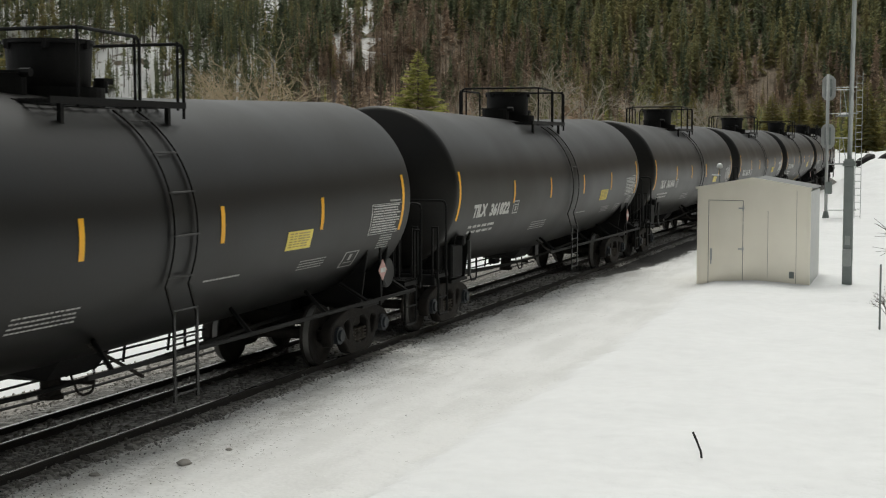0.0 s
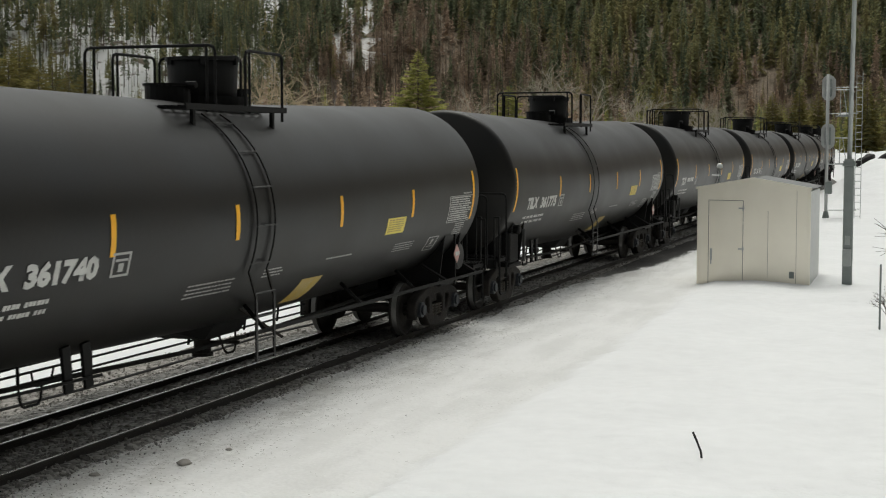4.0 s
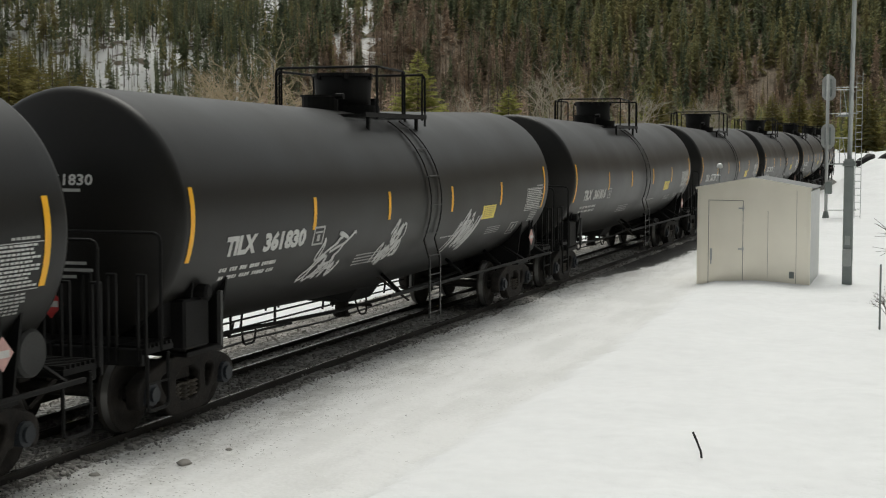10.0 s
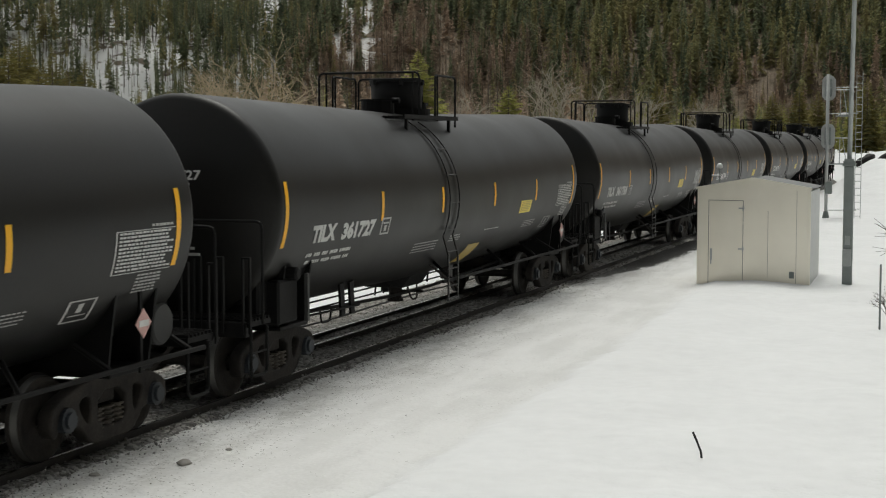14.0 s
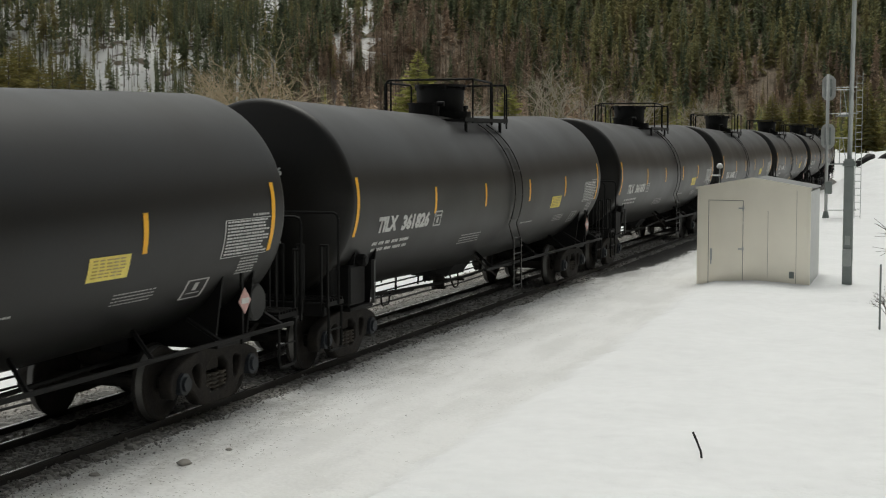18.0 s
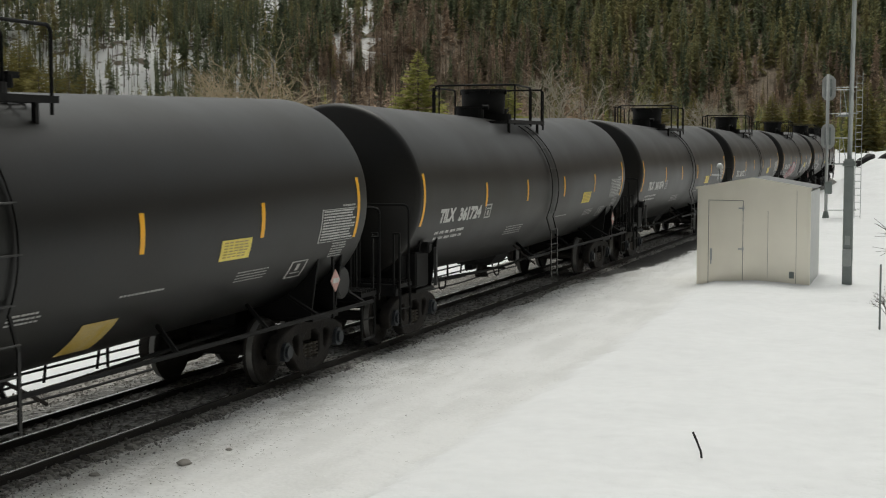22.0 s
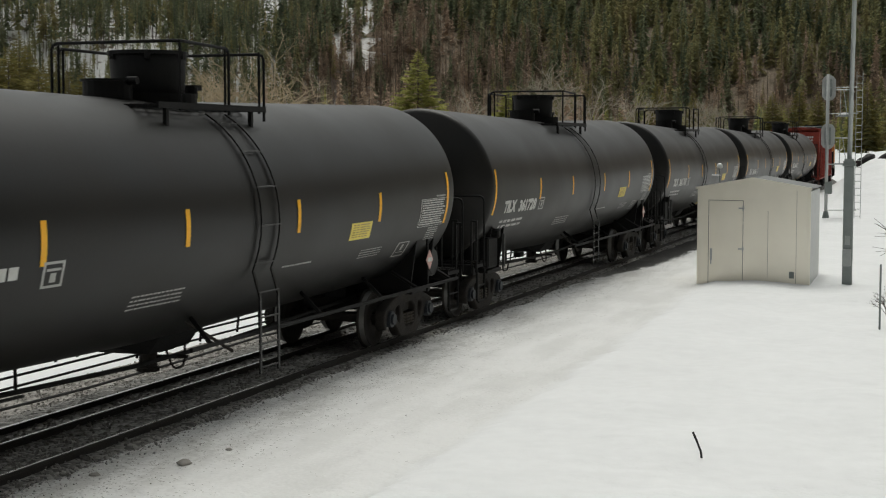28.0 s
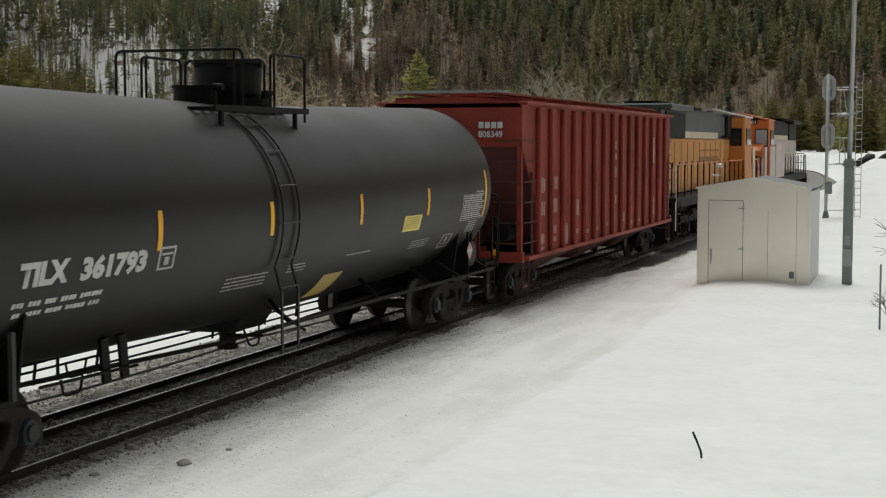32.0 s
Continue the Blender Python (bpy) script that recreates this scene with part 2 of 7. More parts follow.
def near_snow():
    """Snow that turns from white through packed grey to grit towards the rails, with ragged borders."""
    m = snow_material("snow_by_the_track", (0.85, 0.857, 0.86), (0.80, 0.807, 0.81), 0.15)
    n, l = m.node_tree.nodes, m.node_tree.links
    b = n["Principled BSDF"]
    clean = b.inputs["Base Color"].links[0].from_socket
    tc = n.new("ShaderNodeTexCoord")
    xyz = n.new("ShaderNodeSeparateXYZ")
    l.new(tc.outputs["Object"], xyz.inputs[0])

    def math_node(op, a, c):
        k = n.new("ShaderNodeMath")
        k.operation = op
        for i, v in enumerate((a, c)):
            if isinstance(v, (int, float)):
                k.inputs[i].default_value = v
            else:
                l.new(v, k.inputs[i])
        return k.outputs[0]

    drawn = n.new("ShaderNodeMapping")
    drawn.inputs["Scale"].default_value = (1.0, 0.22, 1.0)
    drawn.inputs["Rotation"].default_value = (0, 0, -0.12)
    l.new(tc.outputs["Object"], drawn.inputs["Vector"])

    def noise_node(scale, detail, along=False):
        k = n.new("ShaderNodeTexNoise")
        k.inputs["Scale"].default_value, k.inputs["Detail"].default_value = scale, detail
        l.new(drawn.outputs["Vector"] if along else tc.outputs["Object"], k.inputs["Vector"])
        return k.outputs["Fac"]

    def ramp_node(value, lo, hi):
        k = n.new("ShaderNodeMapRange")
        k.interpolation_type = "SMOOTHSTEP"
        k.inputs["From Min"].default_value, k.inputs["From Max"].default_value = lo, hi
        l.new(value, k.inputs["Value"])
        return k.outputs["Result"]

    def mix_node(fac, a, c):
        k = n.new("ShaderNodeMix")
        k.data_type = "RGBA"
        l.new(fac, k.inputs["Factor"])
        for v, name in ((a, "A"), (c, "B")):
            if isinstance(v, tuple):
                k.inputs[name].default_value = (*v, 1)
            else:
                l.new(v, k.inputs[name])
        return k.outputs["Result"]

    lean = math_node("MULTIPLY", math_node("MAXIMUM", math_node("SUBTRACT", xyz.outputs["Y"], 24.0), 0.0), 0.035)
    x = math_node("ADD", xyz.outputs["X"], lean)
    wob = math_node("ADD", math_node("MULTIPLY", noise_node(0.35, 3), 0.5), math_node("MULTIPLY", noise_node(2.2, 6), 0.45))
    xe = math_node("ADD", x, math_node("SUBTRACT", wob, 0.475))
    bank = ramp_node(xe, -5.55, -5.15)
    streak = noise_node(1.6, 7, True)
    speck = noise_node(22.0, 4)

    def grains(scale):
        k = n.new("ShaderNodeTexVoronoi")
        k.inputs["Scale"].default_value = scale
        l.new(tc.outputs["Object"], k.inputs["Vector"])
        c = n.new("ShaderNodeSeparateColor")
        l.new(k.outputs["Color"], c.inputs["Color"])
        return c.outputs["Red"], k.outputs["Distance"]

    pebble, pebble_gap = grains(26.0)
    crumb, _ = grains(55.0)
    packed = mix_node(ramp_node(math_node("ADD", math_node("MULTIPLY", speck, 0.3), math_node("MULTIPLY", streak, 0.75)), 0.42, 0.62), (0.72, 0.72, 0.708), (0.80, 0.80, 0.792))
    dirt = mix_node(ramp_node(math_node("ADD", math_node("MULTIPLY", noise_node(3.2, 8, True), 0.6), math_node("MULTIPLY", noise_node(9.0, 7), 0.4)), 0.40, 0.57), (0.60, 0.595, 0.575), (0.785, 0.783, 0.77))
    # loose dark crumbs, thicker towards the rail
    thick = math_node("MULTIPLY", ramp_node(math_node("MULTIPLY", xyz.outputs["X"], -1.0), 6.6, 8.9), 0.09)
    strewn = ramp_node(math_node("ADD", crumb, math_node("ADD", thick, math_node("MULTIPLY", noise_node(1.4, 4), 0.1))), 1.045, 1.06)
    xd = math_node("ADD", xyz.outputs["X"], math_node("MULTIPLY", math_node("SUBTRACT", noise_node(0.8, 4), 0.5), 2.0))
    packed = mix_node(ramp_node(xd, -8.5, -6.9), dirt, packed)
    packed = mix_node(strewn, packed, (0.36, 0.35, 0.33))
    gritty = mix_node(ramp_node(math_node("ADD", math_node("MULTIPLY", pebble, 0.6), math_node("MULTIPLY", noise_node(3.0, 6), 0.6)), 0.38, 0.86), (0.10, 0.095, 0.09), (0.46, 0.45, 0.425))
    ragged = math_node("ADD", math_node("MULTIPLY", math_node("SUBTRACT", noise_node(1.1, 8), 0.5), 0.7), math_node("MULTIPLY", math_node("SUBTRACT", noise_node(7.0, 6), 0.5), 0.7))
    xg = math_node("ADD", xyz.outputs["X"], math_node("ADD", ragged, math_node("MULTIPLY", math_node("SUBTRACT", pebble, 0.5), 0.14)))
    patch = math_node("MULTIPLY", ramp_node(xyz.outputs["Y"], 33.0, 42.0), math_node("SUBTRACT", 1.0, ramp_node(xyz.outputs["Y"], 52.0, 58.0)))
    # bare wet gravel where the line passes the shed
    gritty = mix_node(patch, gritty, (0.035, 0.033, 0.031))
    xg = math_node("SUBTRACT", xg, math_node("MULTIPLY", patch, 1.0))
    far_from_rail = ramp_node(xg, -8.96, -8.79)
    base = mix_node(far_from_rail, gritty, packed)
    l.new(mix_node(bank, base, clean), b.inputs["Base Color"])
    # relief of trodden, gritty snow on the shoulder
    rough_snow = math_node("ADD", math_node("MULTIPLY", noise_node(6.0, 8), 1.0), math_node("MULTIPLY", noise_node(20.0, 6), 0.5))
    relief = n.new("ShaderNodeBump")
    relief.inputs["Distance"].default_value = 0.06
    l.new(math_node("MULTIPLY", math_node("SUBTRACT", 1.0, math_node("MULTIPLY", bank, 0.72)), 0.38), relief.inputs["Strength"])
    l.new(rough_snow, relief.inputs["Height"])
    l.new(b.inputs["Normal"].links[0].from_socket, relief.inputs["Normal"])
    swell = n.new("ShaderNodeBump")
    swell.inputs["Strength"].default_value, swell.inputs["Distance"].default_value = 0.35, 0.35
    l.new(math_node("ADD", noise_node(0.75, 2), math_node("MULTIPLY", noise_node(2.4, 3), 0.2)), swell.inputs["Height"])
    l.new(relief.outputs["Normal"], swell.inputs["Normal"])
    l.new(swell.outputs["Normal"], b.inputs["Normal"])
    return m


NEARSNOW = near_snow()
SNOW = snow_material("fresh_snow", (0.85, 0.857, 0.86), (0.79, 0.797, 0.80), 0.15)
GRIT = gravel("dirty_gravel", (0.10, 0.094, 0.085), (0.36, 0.34, 0.315), 15, 0.8)
FLOOR = snow_material("forest_floor", (0.24, 0.185, 0.13), (0.13, 0.108, 0.078), 1.0)



def patchy_hill():
    """Hillside under thin woods: snow with patches of litter showing through."""
    m = snow_material("snow_and_litter", (0.84, 0.84, 0.835), (0.78, 0.78, 0.77), 0.3)
    n, l = m.node_tree.nodes, m.node_tree.links
    b = n["Principled BSDF"]
    clean = b.inputs["Base Color"].links[0].from_socket
    tc = n.new("ShaderNodeTexCoord")
    k = n.new("ShaderNodeTexNoise")
    k.inputs["Scale"].default_value, k.inputs["Detail"].default_value, k.inputs["Roughness"].default_value = 0.22, 8, 0.7
    l.new(tc.outputs["Object"], k.inputs["Vector"])
    g = n.new("ShaderNodeMapRange")
    g.inputs["From Min"].default_value, g.inputs["From Max"].default_value = 0.53, 0.58
    l.new(k.outputs["Fac"], g.inputs["Value"])

    def calc(op, a, c):
        q = n.new("ShaderNodeMath")
        q.operation = op
        for i, v in enumerate((a, c)):
            if isinstance(v, (int, float)):
                q.inputs[i].default_value = v
            else:
                l.new(v, q.inputs[i])
        return q.outputs[0]

    xyz = n.new("ShaderNodeSeparateXYZ")
    l.new(tc.outputs["Object"], xyz.inputs[0])
    heading = calc("MULTIPLY", calc("ARCTAN2", calc("MULTIPLY", xyz.outputs["X"], -1.0), xyz.outputs["Y"]), 57.2958)
    away = calc("POWER", calc("ADD", calc("MULTIPLY", xyz.outputs["X"], xyz.outputs["X"]), calc("MULTIPLY", xyz.outputs["Y"], xyz.outputs["Y"])), 0.5)
    wave = calc("MULTIPLY", calc("SUBTRACT", k.outputs["Fac"], 0.5), 3.0)
    litter = g.outputs["Result"]
    # open snowfields with ragged borders
    for h0, hw, r0, rw in OPEN_SNOW:
        a = calc("DIVIDE", calc("ABSOLUTE", calc("SUBTRACT", heading, h0), 0.0), hw)
        c = calc("DIVIDE", calc("ABSOLUTE", calc("SUBTRACT", away, r0), 0.0), rw)
        e = n.new("ShaderNodeMapRange")
        e.inputs["From Min"].default_value, e.inputs["From Max"].default_value = 0.85, 1.15
        l.new(calc("ADD", calc("MAXIMUM", a, c), wave), e.inputs["Value"])
        litter = calc("MULTIPLY", litter, e.outputs["Result"])
    x = n.new("ShaderNodeMix")
    x.data_type = "RGBA"
    l.new(litter, x.inputs["Factor"])
    l.new(clean, x.inputs["A"])
    x.inputs["B"].default_value = (0.16, 0.13, 0.095, 1)
    l.new(x.outputs["Result"], b.inputs["Base Color"])
    return m


OPEN_SNOW = ((31.9, 1.35, 370, 32), (23.0, 0.9, 425, 45), (26.1, 0.5, 445, 28))   # heading, half its width, distance, half its depth
HILL = patchy_hill()

# ---- mesh helpers ----


def box(bm, c, s, rot=None):
    """A box of size s at c, turned by the matrix rot."""
    m = Matrix.Translation(c) @ (rot.to_4x4() if rot else Matrix()) @ Matrix.Diagonal((*s, 1))
    return bmesh.ops.create_cube(bm, size=1.0, matrix=m)["verts"]


def rod(bm, p, q, r, seg=8, r2=None):
    """A round bar from p to q."""
    p, q = Vector(p), Vector(q)
    d = q - p
    m = Matrix.Translation((p + q) / 2) @ d.to_track_quat("Z", "Y").to_matrix().to_4x4()
    bmesh.ops.create_cone(bm, cap_ends=True, segments=seg, radius1=r, radius2=r if r2 is None else r2, depth=d.length, matrix=m)


def pipe(bm, pts, r, seg=8):
    """A bent round bar with rounded corners cut in."""
    pts = [Vector(p) for p in pts]
    out = [pts[0]]
    for a, b, c in zip(pts, pts[1:], pts[2:]):
        k = min(0.08, (a - b).length * 0.3, (c - b).length * 0.3)
        out += [b + (a - b).normalized() * k, b + ((a - b).normalized() + (c - b).normalized()) * k * 0.3, b + (c - b).normalized() * k]
    out.append(pts[-1])
    for a, b in zip(out, out[1:]):
        if (b - a).length > 1e-4:
            rod(bm, a, b, r, seg)


def bevel(bm, w, seg=1):
    bmesh.ops.bevel(bm, geom=bm.edges[:], offset=w, segments=seg, affect="EDGES", clamp_overlap=True)


def link(name, bm, material, smooth=False):
    me = bpy.data.meshes.new(name)
    bm.normal_update()
    bm.to_mesh(me)
    bm.free()
    for m in material if isinstance(material, (list, tuple)) else (material,):
        me.materials.append(m)
    if smooth:
        me.polygons.foreach_set("use_smooth", [True] * len(me.polygons))
    return new(name, me)


def part(name, bm, material, parent, label="", smooth=False):
    """Links a bmesh as one mesh object under a thing or a part."""
    ob = link(name, bm, material, smooth)
    ob.parent = parent
    if label:
        ob["label"] = label
    return ob


def share(name, me, parent, m, label=""):
    """Another object on a mesh that exists already."""
    ob = new(name, me)
    ob.parent = parent
    ob.matrix_local = m
    if label:
        ob["label"] = label
    return ob


def word(text, height, font_shear=0.0):
    """The mesh of a word, baseline at 0, its height and its length."""
    cu = bpy.data.curves.new("word", "FONT")
    cu.body, cu.size, cu.resolution_u, cu.shear = text, height / 0.72, 2, font_shear
    cu.offset = (0.02 if height > 0.2 else 0.009) * height / 0.25
    tmp = new("word", cu)
    bpy.context.view_layer.update()
    me = bpy.data.meshes.new_from_object(tmp.evaluated_get(bpy.context.evaluated_depsgraph_get()))
    bpy.data.objects.remove(tmp)
    bpy.data.curves.remove(cu)
    return me


def mesh_from(name, verts, faces, materials, index=None, smooth=False):
    me = bpy.data.meshes.new(name)
    me.from_pydata(verts, [], faces)
    for m in materials:
        me.materials.append(m)
    if index is not None:
        me.polygons.foreach_set("material_index", index)
    if smooth:
        me.polygons.foreach_set("use_smooth", [True] * len(me.polygons))
    me.update()
    return me


# ---- the line of the track ----
TRACK_X = -9.777
BEND_AT = 88.0
BENDS = ((620.0, radians(7.5)), (140.0, radians(82.5)))   # radius and turn of each bend to the left, one after the other


def bend_rows():
    """For each bend: where along the track it starts, place, heading, radius and turn; then the straight beyond."""
    rows, s, x, y, a = [], BEND_AT, TRACK_X, BEND_AT, 0.0
    for r, turn in BENDS:
        rows.append((s, x, y, a, r, turn))
        s += r * turn
        x, y, a = x - r * (math.cos(a) - math.cos(a + turn)), y + r * (math.sin(a + turn) - math.sin(a)), a + turn
    return rows, (s, x, y, a)


BEND_ROWS, LAST_STRAIGHT = bend_rows()


def track(s):
    """Place and heading of the track's centre, s metres along it."""
    if s <= BEND_AT:
        return Vector((TRACK_X, s, 0)), 0.0
    for s0, x, y, a, r, turn in BEND_ROWS:
        if s <= s0 + r * turn:
            b = a + (s - s0) / r
            return Vector((x - r * (math.cos(a) - math.cos(b)), y + r * (math.sin(b) - math.sin(a)), 0)), b
    s0, x, y, a = LAST_STRAIGHT
    return Vector((x - (s - s0) * math.sin(a), y + (s - s0) * math.cos(a), 0)), a


def track_distance(x, y):
    """How far a place lies from the track's centre."""
    d = abs(x - TRACK_X) if y <= BEND_AT else 1000.0
    if y > 60:
        for s0, px, py, a, r, turn in BEND_ROWS:
            cx, cy = px - r * math.cos(a), py - r * math.sin(a)
            b = math.atan2(y - cy, x - cx)
            if a <= b <= a + turn:
                d = min(d, abs(math.hypot(x - cx, y - cy) - r))
        s0, px, py, a = LAST_STRAIGHT
        if (x - px) * -math.sin(a) + (y - py) * math.cos(a) >= 0:
            d = min(d, abs((x - px) * math.cos(a) + (y - py) * math.sin(a)))
    return d


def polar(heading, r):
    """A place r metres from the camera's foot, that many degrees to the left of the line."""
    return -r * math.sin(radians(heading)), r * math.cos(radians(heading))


def smooth01(v):
    v = max(0.0, min(1.0, v))
    return v * v * (3 - 2 * v)


def ground_height(x, y):
    r = math.hypot(x, y)
    n = noise.noise((x * 0.09, y * 0.09, 0.3)) * 0.06 + noise.noise((x * 0.5, y * 0.5, 2.0)) * 0.06 + noise.noise((x * 1.3, y * 0.9, 6.0)) * 0.02
    off = x - TRACK_X
    d = track_distance(x, y)
    # near side: packed shoulder, then a soft bank past the ploughed edge
    edge = -5.25 - 0.035 * max(0.0, min(30.0, y - 24)) + noise.noise((y * 0.35, 1.0, 0)) * 0.2 + noise.noise((y * 1.6, 4.0, 0)) * 0.1 + noise.noise((y * 4.5, 7.0, 0)) * 0.05
    if x > TRACK_X and y < BEND_AT + 20:
        h = -0.13 + 0.035 * noise.noise((x * 1.4, y * 0.8, 5)) + (0.022 * noise.noise((x * 4.5, y * 3.6, 15)) + 0.012 * noise.noise((x * 10, y * 8, 17))) * (0.35 + 0.65 * smooth01((-6.9 - x) / 1.2)) + 0.14 * smooth01((x - edge + 0.2) / 0.42) * (0.7 + 0.5 * noise.noise((x * 0.2, y * 0.2, 7)))
        h += (n + 0.09 * (0.5 - abs(noise.noise((x * 0.28 + y * 0.12, y * 0.2 - x * 0.1, 12))))) * smooth01((x - edge) / 1.5)
    elif x <= TRACK_X:
        h = -0.55 + n * 0.7 + 0.3 * smooth01((-off - 6) / 10)
    else:
        h = -0.13 + n
    if y > 75 and x > TRACK_X:
        # snow ploughed into heaps beyond the signal
        p = smooth01((x + 9 + (y - 95) * 0.03) / 5) * smooth01((y - 78) / 22) * (1 - smooth01((r - 122) / 45))
        h += p * (2.45 + 0.35 * noise.noise((x * 0.16, y * 0.1, 9)) + 0.35 * noise.noise((x * 0.5, y * 0.4, 11)))
    if y > 0:
        h += 2.3 * smooth01((r - 135) / 50) * smooth01((d - 4) / 6)
        hill = max(0.0, r - (325 + 25 * noise.noise((x * 0.006, y * 0.006, 4))))
        h += 0.36 * hill * smooth01((d - 6) / 50) * (1 if hill < 400 else 400 / hill)
        h += hill and 2.0 * noise.noise((x * 0.03, y * 0.03, 8)) * smooth01(hill / 30) * smooth01((d - 6) / 22)
    # the valley's other side, behind the camera
    side = max(0.0, (x * 0.94 - y * 0.33) - 14)
    h += 0.62 * side * (1 if side < 160 else 160 / side)
    bed = 1.0 - smooth01((d - (0.86 if x > TRACK_X and y < BEND_AT + 20 else 3.9)) / 0.12)
    return h * (1 - bed) - 0.75 * bed


def line_of(stops):
    """Grid lines from rows of (start, step), with the last stop closing."""
    out = []
    for (a, step), (b, _) in zip(stops, stops[1:]):
        n = max(1, round((b - a) / step))
        out += [a + (b - a) * i / n for i in range(n)]
    return out + [stops[-1][0]]


def build_ground():
    xs = line_of([(-1500, 150), (-700, 40), (-460, 6), (-90, 2.5), (-30, 0.8), (-15, 0.35), (-9, 0.07), (-7.6, 0.12), (-4, 0.3), (6, 2), (30, 6), (300, 100), (1200, 0)])
    ys = line_of([(-1200, 150), (-300, 30), (-60, 6), (-6, 1), (9, 0.11), (20, 0.2), (30, 0.4), (60, 1), (130, 2.5), (220, 6), (620, 40), (900, 150), (2400, 0)])
    verts = [(x, y, ground_height(x, y)) for y in ys for x in xs]
    nx = len(xs)
    faces, index = [], []
    for j in range(len(ys) - 1):
        for i in range(nx - 1):
            faces.append((j * nx + i, j * nx + i + 1, (j + 1) * nx + i + 1, (j + 1) * nx + i))
            x, y = (xs[i] + xs[i + 1]) / 2, (ys[j] + ys[j + 1]) / 2
            r = math.hypot(x, y)
            k = 0
            if x * 0.94 - y * 0.33 > 18:
                k = 3
            elif y > 0 and r > 335 and track_distance(x, y) > 8:
                hd = math.degrees(math.atan2(-x, y))
                k = 4 if hd > 22.2 + 0.8 * noise.noise((r * 0.03, hd, 3)) or clearing(hd, r) else 3
            elif x > TRACK_X and y < 100:
                k = 1
            index.append(k)
    ob = new("ground", mesh_from("ground", verts, faces, [SNOW, NEARSNOW, GRIT, FLOOR, HILL], index, True))
    tagged(ob, "snow-covered ground with a packed gritty shoulder and wooded hillside", "ground", kind="structure")


def clearing(hd, r):
    """Open snow on the hillside."""
    return any(abs(hd - h0) < hw and abs(r - r0) < rw for h0, hw, r0, rw in OPEN_SNOW)


build_ground()

# ---- track ----


def sweep(name, profile, s0, s1, material, offset=0.0, mat_of=None, step=6.0, jitter=0.0):
    """A profile of (across, up) points carried along the track."""
    stops = line_of([(s0, 4.0), (8, 0.5 if jitter else 4.0), (70, step), (s1, 0)]) if s0 < 8 else line_of([(s0, step), (s1, 0)])
    verts, faces, index = [], [], []
    n = len(profile)
    for k, s in enumerate(stops):
        p, a = track(s)
        c, sn = math.cos(a), math.sin(a)
        for u, w in profile:
            j = jitter * noise.noise((u * 2.3, s * 1.9, 1.5)) if jitter else 0
            verts.append((p.x + (u + offset) * c, p.y + (u + offset) * sn, w + j))
    for k in range(len(stops) - 1):
        for i in range(n - 1):
            faces.append((k * n + i, k * n + i + 1, (k + 1) * n + i + 1, (k + 1) * n + i))
            index.append(mat_of(i) if mat_of else 0)
    return new(name, mesh_from(name, verts, faces, material, index))


RAIL_PROFILE = [(-0.07, -0.172), (-0.07, -0.158), (-0.012, -0.14), (-0.012, -0.045), (-0.036, -0.035), (-0.036, -0.006), (-0.028, -0.002),
                (-0.016, 0.0), (0.014, 0.0), (0.028, -0.002), (0.036, -0.006), (0.036, -0.035), (0.012, -0.045), (0.012, -0.14), (0.07, -0.158), (0.07, -0.172)]


def build_track():
    bed = [(-4.6, -0.85), (-4.1, -0.6), (-3.3, -0.56), (-2.6, -0.5), (-2.0, -0.3), (-1.6, -0.16), (-1.3, -0.11), (-0.9, -0.085), (-0.6, -0.075), (-0.3, -0.085),
           (0, -0.105), (0.3, -0.10), (0.6, -0.10), (0.95, -0.11), (1.15, -0.19), (1.35, -0.24), (1.6, -0.35), (2.0, -0.6)]
    b = sweep("track_bed", bed, -600, 600, [BALLAST, GRIT], mat_of=lambda i: 1 if i < 4 else 0, jitter=0.03)
    tagged(b, "oil-darkened gravel ballast under the railway track", "track bed", kind="structure")
    for side, lab in ((0.7525, "rail"), (-0.7525, "rail")):
        r = sweep("rail", RAIL_PROFILE, -600, 600, [RAIL, RAILTOP], offset=side, mat_of=lambda i: 1 if i == 7 or i == 8 and side < 0 else 0)
        tagged(r, "rusty steel rail with a polished running head", "rail", "running rails", "structure")
    g = sweep("spare_rail", RAIL_PROFILE, -40, 70, [RAIL, RAILTOP], offset=-0.2, mat_of=lambda i: 1 if i == 7 else 0)
    tagged(g, "dark spare rail lying between the running rails", "rail", "", "structure")
    bm = bmesh.new()
    pts = [(TRACK_X - 2.75 + 0.05 * math.sin(y * 0.7), y, -0.40 + 0.02 * math.sin(y * 1.3)) for y in range(4, 84, 3)]
    rings = []
    for x, y, z in pts:
        rings.append([bm.verts.new((x + 0.022 * math.cos(k * 1.047), y, z + 0.022 * math.sin(k * 1.047))) for k in range(6)])
    for p, q in zip(rings, rings[1:]):
        for k in range(6):
            bm.faces.new((p[k], p[(k + 1) % 6], q[(k + 1) % 6], q[k]))
    tagged(link("trackside_cable", bm, RUBBER), "black cable lying on the gravel beside the track", "cable")
    # ties, sunk in the ballast
    bm = bmesh.new()
    box(bm, (0, 0, 0), (2.6, 0.23, 0.18))
    bevel(bm, 0.012)
    me = bpy.data.meshes.new("tie")
    bm.to_mesh(me)
    bm.free()
    me.materials.append(TIE)
    for i in range(96):
        y = 8 + i * 0.56
        share("tie", me, b, pose(TRACK_X + random.uniform(-0.03, 0.03), y, -0.262 + random.uniform(-0.008, 0.012), 0, 0, random.uniform(-0.8, 0.8)))


